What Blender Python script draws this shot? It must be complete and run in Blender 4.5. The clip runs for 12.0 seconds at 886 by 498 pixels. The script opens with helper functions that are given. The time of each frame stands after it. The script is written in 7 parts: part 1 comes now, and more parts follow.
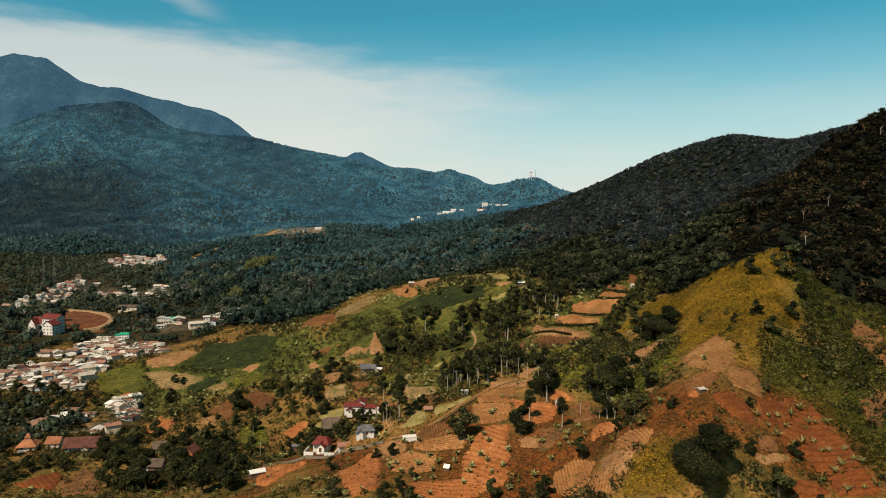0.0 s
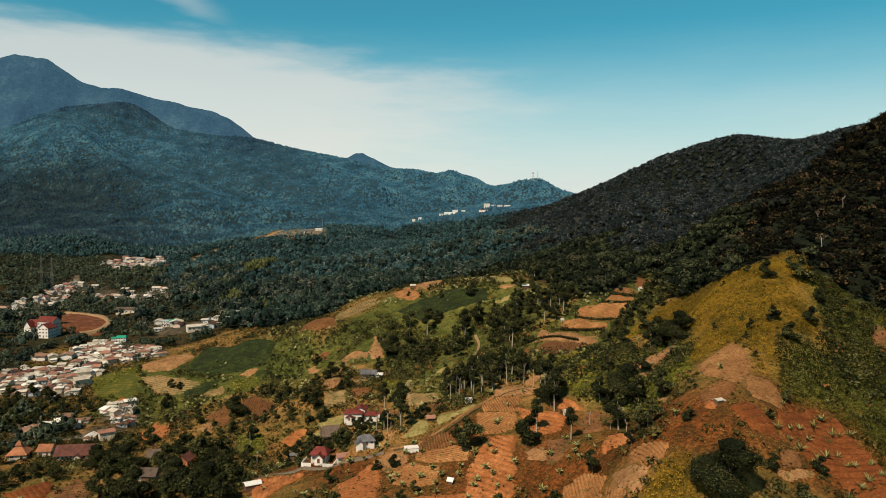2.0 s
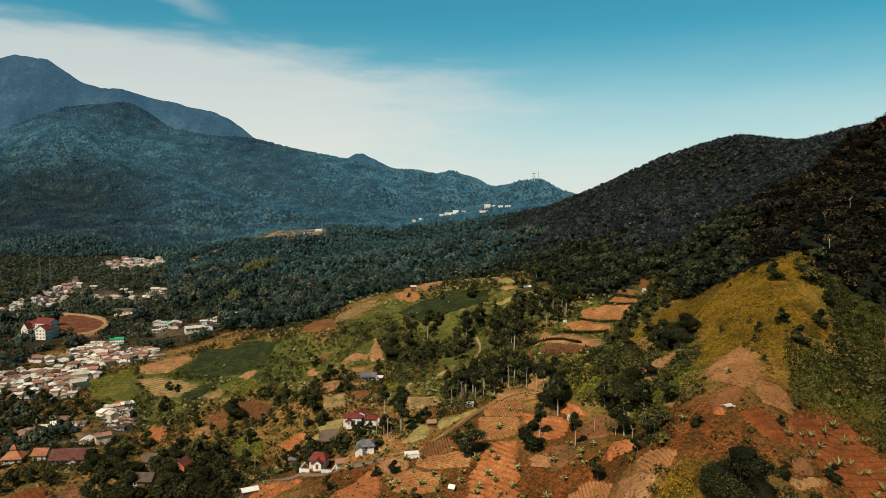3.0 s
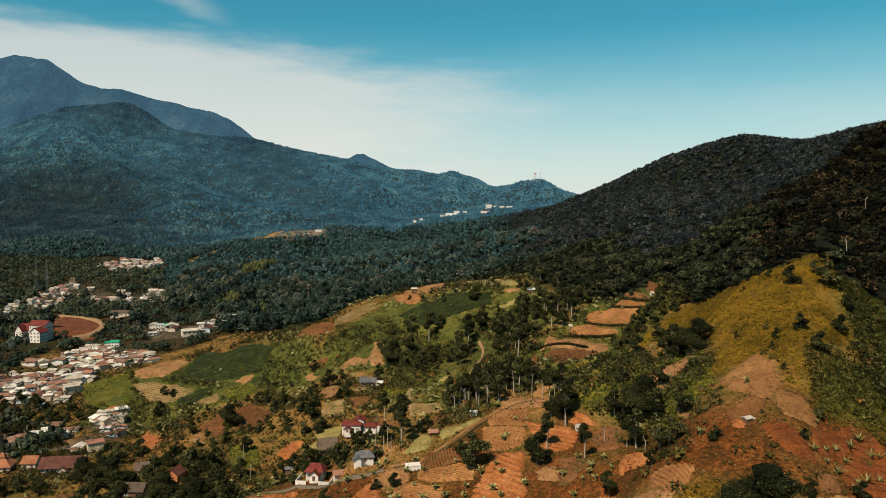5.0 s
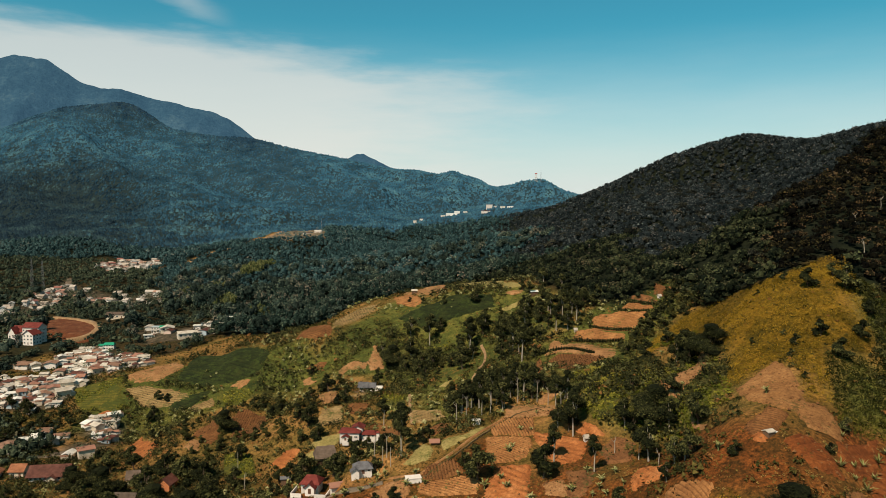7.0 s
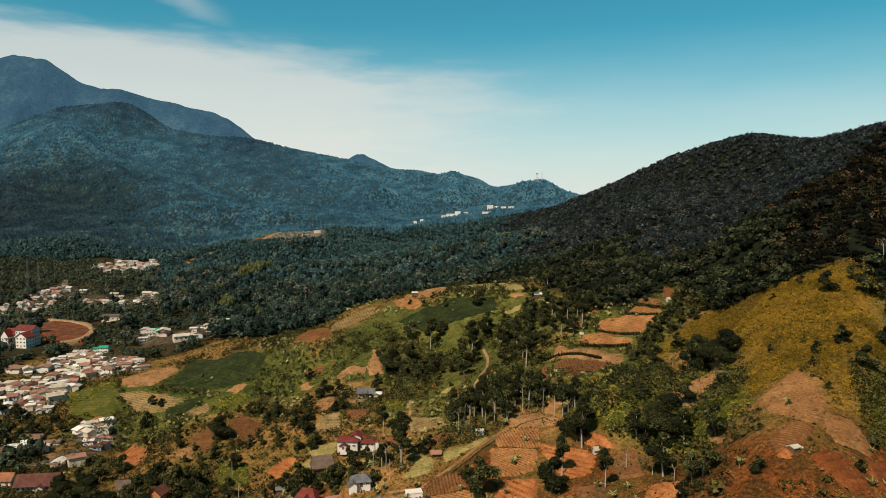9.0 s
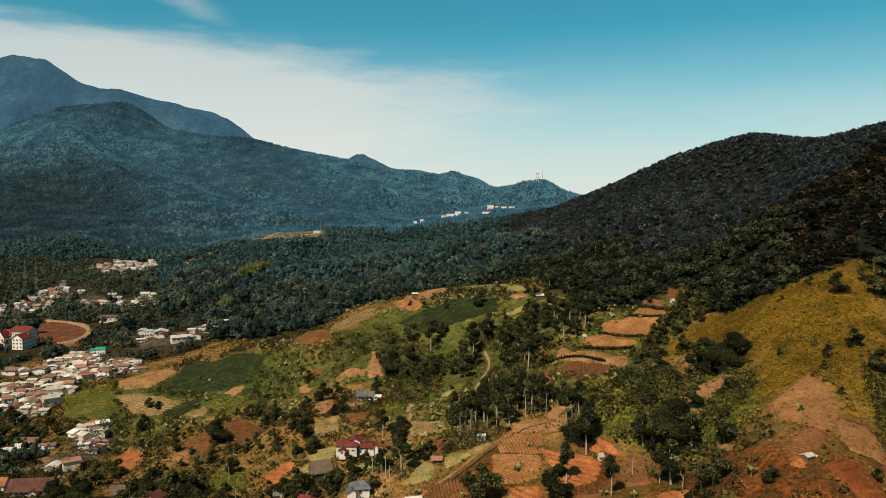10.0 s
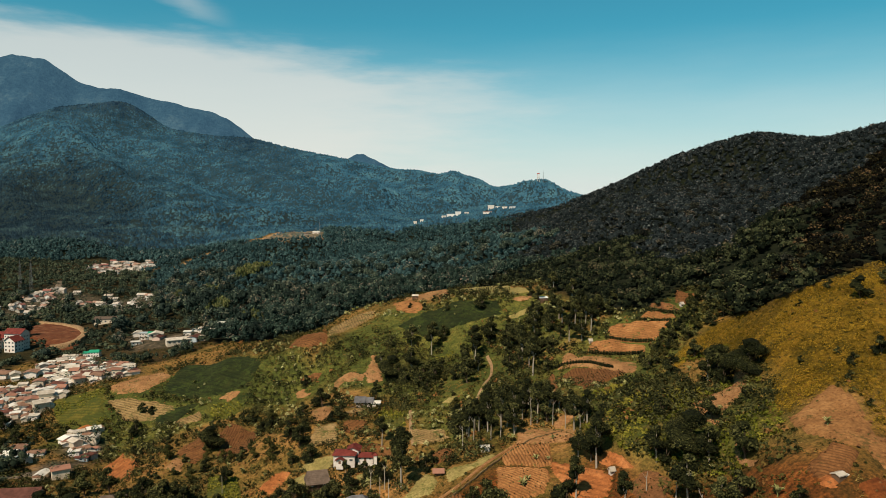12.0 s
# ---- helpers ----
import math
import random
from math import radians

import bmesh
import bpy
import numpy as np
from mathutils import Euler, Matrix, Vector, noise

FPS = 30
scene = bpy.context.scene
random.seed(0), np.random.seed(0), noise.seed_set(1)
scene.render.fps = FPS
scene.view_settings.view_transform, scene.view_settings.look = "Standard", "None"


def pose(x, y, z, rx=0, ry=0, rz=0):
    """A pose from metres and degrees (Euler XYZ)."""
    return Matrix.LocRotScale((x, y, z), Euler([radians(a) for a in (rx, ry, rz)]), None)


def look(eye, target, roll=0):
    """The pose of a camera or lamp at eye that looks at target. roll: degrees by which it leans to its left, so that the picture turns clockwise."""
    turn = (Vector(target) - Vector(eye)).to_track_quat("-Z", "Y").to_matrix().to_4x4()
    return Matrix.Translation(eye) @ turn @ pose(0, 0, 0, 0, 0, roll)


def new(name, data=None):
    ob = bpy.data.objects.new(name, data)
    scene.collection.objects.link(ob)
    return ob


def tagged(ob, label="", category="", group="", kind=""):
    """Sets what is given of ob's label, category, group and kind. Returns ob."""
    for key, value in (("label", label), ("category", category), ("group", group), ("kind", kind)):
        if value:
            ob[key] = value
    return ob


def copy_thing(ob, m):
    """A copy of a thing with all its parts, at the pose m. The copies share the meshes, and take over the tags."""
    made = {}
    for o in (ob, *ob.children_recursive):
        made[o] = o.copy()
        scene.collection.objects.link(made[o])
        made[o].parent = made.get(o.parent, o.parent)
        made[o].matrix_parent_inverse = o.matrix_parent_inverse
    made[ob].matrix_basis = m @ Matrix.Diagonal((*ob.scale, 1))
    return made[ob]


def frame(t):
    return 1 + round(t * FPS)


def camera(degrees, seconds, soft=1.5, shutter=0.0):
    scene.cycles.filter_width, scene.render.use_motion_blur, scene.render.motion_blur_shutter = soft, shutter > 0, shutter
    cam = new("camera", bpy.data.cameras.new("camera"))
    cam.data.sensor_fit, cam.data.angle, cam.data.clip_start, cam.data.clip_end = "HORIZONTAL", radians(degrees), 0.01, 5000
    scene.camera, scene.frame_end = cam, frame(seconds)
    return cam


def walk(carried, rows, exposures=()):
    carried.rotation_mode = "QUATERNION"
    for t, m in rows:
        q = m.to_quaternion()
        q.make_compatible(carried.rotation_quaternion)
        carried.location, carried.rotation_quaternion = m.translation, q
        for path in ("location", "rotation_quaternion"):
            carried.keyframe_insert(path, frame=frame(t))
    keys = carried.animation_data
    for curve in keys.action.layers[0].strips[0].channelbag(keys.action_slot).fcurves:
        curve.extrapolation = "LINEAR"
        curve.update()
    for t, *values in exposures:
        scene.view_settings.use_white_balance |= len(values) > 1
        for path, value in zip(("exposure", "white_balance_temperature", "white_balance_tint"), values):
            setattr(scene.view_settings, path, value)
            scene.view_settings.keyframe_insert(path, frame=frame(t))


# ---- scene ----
cam = camera(63.98, 12.0, soft=0.45)
walk(cam, [
    (0, pose(0.00, 0.00, 150.00, 86.594, 0, -3.272)),
    (1, pose(-0.03, 4.83, 150.04, 86.627, 0, -3.227)),
    (2, pose(-0.05, 9.69, 150.06, 86.675, 0, -3.164)),
    (3, pose(-0.05, 14.59, 150.07, 86.710, 0, -3.138)),
    (5, pose(-0.04, 24.49, 150.07, 86.753, 0, -3.083)),
    (6, pose(-0.03, 29.49, 150.06, 86.757, 0, -3.078)),
    (7, pose(-0.01, 34.51, 150.05, 86.766, 0, -3.080)),
    (9, pose(0.02, 44.64, 150.02, 86.802, 0, -3.062)),
    (10, pose(0.02, 49.74, 150.01, 86.807, 0, -3.060)),
    (11, pose(0.02, 54.86, 150.00, 86.810, 0, -3.060)),
    (12, pose(0.00, 60.00, 150.00, 86.810, 0, -3.068)),
])

# ---- sky and sun ----
SUN_TO = Vector((-0.42, -0.62, 0.90)).normalized()      # towards the sun
world = bpy.data.worlds.new("sky")
scene.world = world
world.use_nodes = True
wt = world.node_tree
wt.nodes.clear()
w_out = wt.nodes.new("ShaderNodeOutputWorld")
w_bg = wt.nodes.new("ShaderNodeBackground")
w_sky = wt.nodes.new("ShaderNodeTexSky")
w_sky.sky_type = "NISHITA"
w_sky.sun_disc = False
w_sky.sun_elevation = math.asin(SUN_TO.z)
w_sky.sun_rotation = math.atan2(SUN_TO.x, SUN_TO.y)
w_sky.altitude = 900
w_sky.air_density = 1.0
w_sky.dust_density = 2.5
w_sky.ozone_density = 1.5
w_bg.inputs["Strength"].default_value = 0.14


def w_math(op, a, b=0.0, clamp=False):
    n = wt.nodes.new("ShaderNodeMath")
    n.operation, n.use_clamp = op, clamp
    for socket, value in ((n.inputs[0], a), (n.inputs[1], b)):
        if isinstance(value, (int, float)):
            socket.default_value = value
        else:
            wt.links.new(value, socket)
    return n.outputs[0]


def w_ease(value, low, high):
    n = wt.nodes.new("ShaderNodeMapRange")
    n.interpolation_type = "SMOOTHSTEP"
    n.inputs["From Min"].default_value, n.inputs["From Max"].default_value = low, high
    wt.links.new(value, n.inputs["Value"])
    return n.outputs["Result"]


def w_mix(fac, a, b, blend="MIX"):
    n = wt.nodes.new("ShaderNodeMix")
    n.data_type, n.blend_type = "RGBA", blend
    for socket, value in ((n.inputs[0], fac), (n.inputs[6], a), (n.inputs[7], b)):
        if isinstance(value, (int, float)):
            socket.default_value = value
        elif isinstance(value, tuple):
            socket.default_value = (*value, 1)
        else:
            wt.links.new(value, socket)
    return n.outputs[2]


# clear teal-blue sky above, pale haze towards the horizon, thin veils of cirrus
w_dir = wt.nodes.new("ShaderNodeTexCoord").outputs["Generated"]
w_xyz = wt.nodes.new("ShaderNodeSeparateXYZ")
wt.links.new(w_dir, w_xyz.inputs[0])
w_stretch = wt.nodes.new("ShaderNodeMapping")
w_stretch.inputs["Scale"].default_value = (2.2, 2.2, 13.0)
w_stretch.inputs["Rotation"].default_value = (0.0, 0.10, 0.0)
wt.links.new(w_dir, w_stretch.inputs["Vector"])
w_noise = wt.nodes.new("ShaderNodeTexNoise")
w_noise.inputs["Scale"].default_value = 1.6
w_noise.inputs["Detail"].default_value = 7
w_noise.inputs["Roughness"].default_value = 0.58
wt.links.new(w_stretch.outputs[0], w_noise.inputs["Vector"])
w_n = w_math("SUBTRACT", w_noise.outputs["Fac"], 0.5)
w_clear = w_mix(1.0, w_sky.outputs[0], (0.21, 0.78, 0.70), "MULTIPLY")
w_clear = w_mix(w_ease(w_xyz.outputs[2], 0.25, 0.85), w_clear, w_mix(1.0, w_clear, (0.44, 0.38, 0.36), "MULTIPLY"))
w_haze = w_math("SUBTRACT", 1.0, w_ease(w_math("ADD", w_xyz.outputs[2], w_math("MULTIPLY", w_n, 0.04)), -0.02, 0.255))
w_low = w_math("ADD", w_xyz.outputs[2], w_math("MULTIPLY", w_xyz.outputs[0], 0.07))
w_veil = w_math("MULTIPLY", w_math("SUBTRACT", 1.0, w_ease(w_math("ADD", w_low, w_math("MULTIPLY", w_n, 0.10)), 0.165, 0.215)),
                w_math("SUBTRACT", 1.0, w_ease(w_math("ADD", w_xyz.outputs[0], w_math("MULTIPLY", w_n, 0.45)), -0.12, 0.20)))
w_lean = w_math("ABSOLUTE", w_math("SUBTRACT", w_math("ADD", w_xyz.outputs[2], w_math("MULTIPLY", w_math("ADD", w_xyz.outputs[0], 0.30), 0.30)), w_math("ADD", 0.268, w_math("MULTIPLY", w_n, 0.05))))
w_wisp = w_math("MULTIPLY", w_math("SUBTRACT", 1.0, w_ease(w_lean, 0.0, 0.016)), w_math("SUBTRACT", 1.0, w_ease(w_math("ABSOLUTE", w_math("ADD", w_xyz.outputs[0], 0.30)), 0.02, 0.09)))
w_streak = w_math("MULTIPLY", w_ease(w_n, 0.06, 0.26), 0.55)
w_thin = w_math("MAXIMUM", w_math("MULTIPLY", w_veil, 0.62), w_math("MAXIMUM", w_math("MULTIPLY", w_streak, w_veil), w_math("MULTIPLY", w_wisp, 0.26)), True)
w_col = w_mix(w_math("MULTIPLY", w_haze, 0.93), w_clear, (5.62, 5.66, 5.4))
w_col = w_mix(w_thin, w_col, (5.9, 5.62, 5.1))
wt.links.new(w_col, w_bg.inputs["Color"])
wt.links.new(w_bg.outputs[0], w_out.inputs["Surface"])

sun = new("sun", bpy.data.lights.new("sun", "SUN"))
sun.data.energy = 5.6
sun.data.angle = radians(0.5)
sun.data.color = (1.0, 0.835, 0.66)
sun.matrix_world = look(SUN_TO * 900, (0, 0, 0))
scene.view_settings.exposure = 0.0

# ---- the lie of the land ----
# Crest lines, stream lines and slope lines, each a run of (x, y, height).
LAND = {}
LAND["valley"] = [(-420, 180, 15), (-300, 300, 26), (-210, 420, 31.8), (-230, 470, 40), (-270, 637, 47.7), (-330, 800, 46.3), (-415, 1124, 70.9), (-330, 1420, 104.6)]
LAND["valley_west"] = [(-700, 500, 60), (-600, 800, 69.8), (-700, 1200, 96.3)]
LAND["knoll_spur"] = [(215, 357, 161.2), (147, 272, 130.5), (126, 249, 126.8), (113, 225, 113.8), (97, 212, 107.9), (81, 188, 102.5), (59, 172, 89), (40, 150, 72.2), (0, 90, 55)]
LAND["gully"] = [(165, 235, 113.9), (127, 200, 97.4), (110, 168, 86.1), (90, 130, 65.3)]
LAND["near_flank"] = [(290, 300, 185), (210, 210, 128), (180, 140, 95), (150, 60, 70)]
LAND["field_crest"] = [(66, 258, 95.7), (52, 264, 83), (22, 257, 79.5), (0, 248, 72), (-27, 238, 63), (-55, 236, 55.7), (-90, 249, 47.1), (-130, 296, 34.4)]
LAND["field_face"] = [(60, 215, 83.7), (45, 222, 79.2), (30, 215, 75.6), (10, 206, 66.7), (-12, 200, 69.6), (-45, 195, 64.2)]
LAND["field_foot"] = [(40, 185, 69), (10, 170, 58.8), (-40, 150, 45.4), (-120, 180, 30.6)]
LAND["hollow"] = [(80, 275, 93.5), (62, 310, 89.1), (14, 315, 65.6), (-18, 305, 54.6), (-50, 300, 42.6), (-88, 297, 39.3), (-120, 330, 35)]
LAND["terraces"] = [(123, 352, 109), (108, 343, 103.1), (88, 330, 91.8)]
LAND["mid_slope"] = [(72, 390, 97.9), (30, 375, 75.3), (1, 380, 65.8), (-17, 361, 62), (-40, 380, 61.9), (-75, 388, 40.5), (-110, 394, 38.1), (-135, 392, 26.1), (-155, 380, 31.3)]
LAND["hill_crest"] = [(135, 405, 121), (105, 455, 112), (68, 486, 104.5), (40, 508, 100), (15, 510, 97), (-15, 505, 89), (-45, 490, 79.5), (-75, 500, 69), (-110, 510, 61), (-150, 497, 51)]
LAND["hill_back"] = [(120, 520, 121.4), (40, 580, 63.2), (-60, 590, 58.5), (-145, 606, 56.4), (-215, 625, 52.5)]
LAND["forest_low"] = [(200, 560, 125.2), (90, 700, 89.9), (0, 740, 74.6), (-120, 740, 66.5), (-220, 745, 58)]
LAND["forest_mid"] = [(200, 900, 119), (92, 895, 106.3), (0, 860, 88.4), (-76, 847, 83), (-200, 900, 72)]
LAND["forest_high"] = [(350, 1300, 168.5), (160, 1250, 135), (60, 1100, 93.3), (-60, 1100, 92.1), (-135, 1141, 112.5), (-240, 1150, 90.7)]
LAND["pass_road"] = [(361, 1500, 176), (200, 1560, 150), (102, 1577, 146.6), (0, 1450, 122.4), (-120, 1330, 112.9)]
LAND["right_hill_face"] = [(192, 540, 132), (240, 640, 150), (300, 760, 160), (335, 885, 168.5)]
LAND["near_spur"] = [(126, 350, 121), (143, 358, 133), (161, 364, 142), (194, 374, 156), (231, 386, 171), (257, 396, 186), (300, 412, 208), (360, 430, 232)]
LAND["spur_gully"] = [(160, 432, 116), (205, 470, 126), (262, 510, 144), (325, 545, 168), (390, 560, 190)]
LAND["right_crest"] = [(470, 620, 231.1), (476, 700, 226.9), (476, 770, 222.4), (470, 830, 223.2), (462, 880, 229.3), (450, 930, 238.1), (438, 985, 230.4), (420, 1060, 209.7), (400, 1150, 184.4), (375, 1250, 157.8), (345, 1380, 137.9), (310, 1500, 120.0)]
LAND["right_back"] = [(600, 400, 270), (700, 800, 240), (650, 1300, 180), (600, 1900, 170)]
LAND["tower_hill"] = [(357, 1560, 191.4), (331, 1590, 204.7), (291, 1615, 223.9), (257, 1640, 220.5), (225, 1690, 179.7), (198, 1800, 120.0), (170, 1950, 204.9), (141, 2080, 253.4), (87, 2130, 222.4)]
LAND["mountain_crest"] = [(39, 2150, 263.4), (-57, 2150, 275.3), (-152, 2159, 295.2), (-239, 2191, 313.2), (-337, 2243, 334.0), (-452, 2308, 369.5), (-572, 2357, 379.3), (-686, 2394, 399.1), (-771, 2435, 414.7), (-837, 2470, 449.7), (-885, 2480, 505.0), (-929, 2480, 503.7), (-987, 2477, 495.4), (-1067, 2471, 489.2), (-1146, 2464, 473.2), (-1220, 2458, 436.0), (-1318, 2450, 397.3), (-1425, 2450, 378.0), (-1637, 2450, 370.1)]
LAND["mountain_face"] = [(51, 1944, 196.7), (-105, 2000, 232.4), (-233, 1811, 239.1), (-311, 1522, 195.6), (-592, 1661, 176.7), (-800, 1671, 152.1), (-1300, 1700, 160)]
LAND["mountain_shoulder"] = [(-344, 2067, 299.1), (-573, 2047, 305.7), (-750, 2080, 304.9), (-983, 2103, 333), (-1350, 2150, 290)]
LAND["mountain_foot"] = [(0, 1600, 140.1), (-180, 1420, 112), (-341, 1400, 112.5), (-600, 1400, 115.1), (-900, 1350, 112), (-1300, 1300, 120)]
LAND["mountain_back"] = [(-1800, 2850, 180), (-1000, 2850, 230), (-600, 2700, 200), (100, 2500, 150)]
LAND["south"] = [(-400, -200, 0), (0, -250, 20), (400, -250, 60)]


def lattice(ix, iy, seed):
    """A repeatable value from 0 to 1 for each whole-number place."""
    h = (ix * 374761393 + iy * 668265263 + seed * 982451653) & 0x7FFFFFFF
    h = ((h ^ (h >> 13)) * 1274126177) & 0x7FFFFFFF
    return ((h ^ (h >> 16)) & 0xFFFF) / 65535.0


def value_noise(x, y, seed=0):
    fx, fy = np.floor(x), np.floor(y)
    ix, iy = fx.astype(np.int64), fy.astype(np.int64)
    u, v = x - fx, y - fy
    u, v = u * u * (3 - 2 * u), v * v * (3 - 2 * v)
    a = lattice(ix, iy, seed) * (1 - u) + lattice(ix + 1, iy, seed) * u
    b = lattice(ix, iy + 1, seed) * (1 - u) + lattice(ix + 1, iy + 1, seed) * u
    return a * (1 - v) + b * v - 0.5


def fbm(x, y, size, octaves=4, seed=0):
    total, amp = np.zeros(np.shape(x)), 1.0
    for k in range(octaves):
        total = total + amp * value_noise(np.asarray(x) / size, np.asarray(y) / size, seed + k)
        size, amp = size * 0.5, amp * 0.5
    return total


def bare_height(x, y):
    """The land between its lines: each line counts for more the nearer it runs."""
    soft = (4 + 0.03 * np.maximum(y, 0)) ** 2
    total, weights = np.zeros(x.shape), np.zeros(x.shape)
    for run in LAND.values():
        nearest, level = np.full(x.shape, 1e18), np.zeros(x.shape)
        for (ax, ay, az), (bx, by, bz) in zip(run, run[1:]):
            dx, dy = bx - ax, by - ay
            s = np.clip(((x - ax) * dx + (y - ay) * dy) / (dx * dx + dy * dy), 0, 1)
            d = (x - ax - s * dx) ** 2 + (y - ay - s * dy) ** 2
            level = np.where(d < nearest, az + s * (bz - az), level)
            nearest = np.minimum(d, nearest)
        w = 1 / (nearest + soft) ** 1.6
        total, weights = total + w * level, weights + w
    return total / weights


def steps(*spans):
    """Grid lines from runs of (start, end, spacing)."""
    return np.concatenate([np.arange(a, b, s) for a, b, s in spans])


GX = steps((-2900, -1400, 50), (-1400, -560, 14), (-560, -300, 6), (-300, 260, 3.2), (260, 560, 6), (560, 1100, 18), (1100, 2301, 60))
GY = steps((-700, 100, 20), (100, 560, 3.2), (560, 1250, 7), (1250, 2600, 15), (2600, 4801, 50))


def blurred(g, n):
    for _ in range(n):
        g[1:-1] = (g[:-2] + 2 * g[1:-1] + g[2:]) / 4
        g[:, 1:-1] = (g[:, :-2] + 2 * g[:, 1:-1] + g[:, 2:]) / 4
    return g


MX, MY = np.meshgrid(GX, GY)
GZ = blurred(bare_height(MX, MY), 3)
rise = np.clip((MY - 900) / 900, 0, 1) + 0.5 * np.clip((MX - 150) / 150, 0, 1) * (MY < 1500)
gullies = 0.5 - np.abs(fbm(MX + 0.30 * MY, MY * 0.42, 230, 3, 7))
GZ = GZ + np.minimum(rise, 1) * ((40 + 40 * np.clip((MY - 1500) / 350, 0, 1) * (MX < 250)) * (gullies - 0.36)) * np.clip((2250 - MY) / 450, 0.10, 1)


def along(run, x):
    """Place and height of a line of the land at each x."""
    pts = np.array(sorted(run), float)
    return np.interp(x, pts[:, 0], pts[:, 1]), np.interp(x, pts[:, 0], pts[:, 2])


# the mountain: one long slope from its foot to its crest, cut by spurs and ravines that run down to the valley
crest_y = along(LAND["mountain_crest"], MX)[0]
crest_z = sum(along(LAND["mountain_crest"], MX + off)[1] for off in (-30, 0, 25, 50, 75)) / 5 + 5
foot_y, foot_z = along(LAND["mountain_foot"], MX)
up = (MY - foot_y) / (crest_y - foot_y)
uphill = np.clip(up, 0, 1)
spur_u, spur_v = MX + 0.42 * (MY - 1800), MY - 0.25 * MX
spurs = 0.34 - np.abs(fbm(spur_u + 0.3 * spur_v, spur_v * 0.34, 330, 2, 17)) - 0.30 * np.abs(fbm(spur_u, spur_v * 0.45, 130, 3, 23))
slope_z = foot_z + (crest_z - foot_z) * (0.78 * uphill + 0.22 * uphill ** 2) + 195 * (spurs - 0.13) * np.sin(np.pi * np.clip(uphill, 0, 0.97)) ** 0.8 * np.clip(1.25 - uphill, 0.25, 1)
slope_z = slope_z - 0.45 * np.maximum(MY - crest_y, 0)
ease = lambda v: np.clip(v, 0, 1) ** 2 * (3 - 2 * np.clip(v, 0, 1))
on_mountain = ease((up + 0.06) / 0.2) * ease((20 - MX) / 220) * ease((2700 - MY) / 150)
GZ = GZ + (slope_z - GZ) * on_mountain
# tops and dips that fit the skyline to the camera's view: place, height, width and depth
for bx, by, lift, wide, deep in ((-890, 2480, 9, 50, 90), (-825, 2460, 11, 45, 90), (50, 2100, 16, 50, 110), (141, 2078, 10, 28, 80), (272, 2120, -28, 44, 110), (322, 1632, 9, 26, 50),
                                 (372, 1020, 8, 50, 70), (425, 945, 4, 40, 60)):
    GZ = GZ + lift * np.exp(-((MX - bx) / wide) ** 2 - ((MY - by) / deep) ** 2)
GZ = GZ + 1.1 * fbm(MX, MY, 26, 3, 3) * np.clip(1.2 - MY / 2000, 0.2, 1)

# level yards where single houses stand: place and half width
BUILT_ON = [(-19, 317, 9.5), (-31.3, 308, 5.5), (-13, 249, 5.5), (-28.5, 249, 6.5), (2.7, 237, 4), (23, 263.5, 3.5), (-96, 319, 5), (-112, 333, 6), (-106, 303, 6), (-154, 345, 13), (-178, 347, 9), (-17, 371, 9), (9.2, 255.5, 3), (80.4, 185, 2.5), (-290, 596, 20), (-219, 568, 11)]
for hx, hy, wide in BUILT_ON:
    near = np.clip((1.55 * wide - np.hypot(MX - hx, MY - hy)) / (0.6 * wide), 0, 1)
    level = GZ[np.hypot(MX - hx, MY - hy) < 4].mean() if wide > 4 else GZ[np.hypot(MX - hx, MY - hy) < 3].mean()
    GZ = GZ + (level - GZ) * near * near * (3 - 2 * near)


def ground_z(x, y):
    """Height of the ground sheet at places of the plan."""
    x, y = np.asarray(x, float), np.asarray(y, float)
    i = np.clip(np.searchsorted(GX, x) - 1, 0, len(GX) - 2)
    j = np.clip(np.searchsorted(GY, y) - 1, 0, len(GY) - 2)
    u, v = (x - GX[i]) / (GX[i + 1] - GX[i]), (y - GY[j]) / (GY[j + 1] - GY[j])
    return (GZ[j, i] * (1 - u) + GZ[j, i + 1] * u) * (1 - v) + (GZ[j + 1, i] * (1 - u) + GZ[j + 1, i + 1] * u) * v

# ---- materials ----
def material(name):
    m = bpy.data.materials.new(name)
    m.use_nodes = True
    nt = m.node_tree
    return m, nt, nt.nodes["Principled BSDF"]


def node(nt, kind, **values):
    n = nt.nodes.new(kind)
    for key, value in values.items():
        n.inputs[key].default_value = value
    return n


def noise_of(nt, scale, detail=4, rough=0.55, coord=None):
    """Noise in metres of the plan: scale is the size of its blotches."""
    n = node(nt, "ShaderNodeTexNoise", Scale=1.0 / scale, Detail=detail, Roughness=rough)
    if coord is None:
        coord = nt.nodes.new("ShaderNodeNewGeometry").outputs["Position"]
    nt.links.new(coord, n.inputs["Vector"])
    return n.outputs["Fac"]


def ramp(nt, fac, *stops):
    r = nt.nodes.new("ShaderNodeValToRGB")
    el = r.color_ramp.elements
    while len(el) < len(stops):
        el.new(0.5)
    for e, (place, colour) in zip(el, stops):
        e.position, e.color = place, (*colour, 1)
    nt.links.new(fac, r.inputs[0])
    return r.outputs[0]


def mix(nt, fac, a, b, blend="MIX"):
    n = nt.nodes.new("ShaderNodeMix")
    n.data_type, n.blend_type = "RGBA", blend
    for socket, value in ((n.inputs[0], fac), (n.inputs[6], a), (n.inputs[7], b)):
        if isinstance(value, (int, float)):
            socket.default_value = value
        elif isinstance(value, tuple):
            socket.default_value = (*value, 1)
        else:
            nt.links.new(value, socket)
    return n.outputs[2]


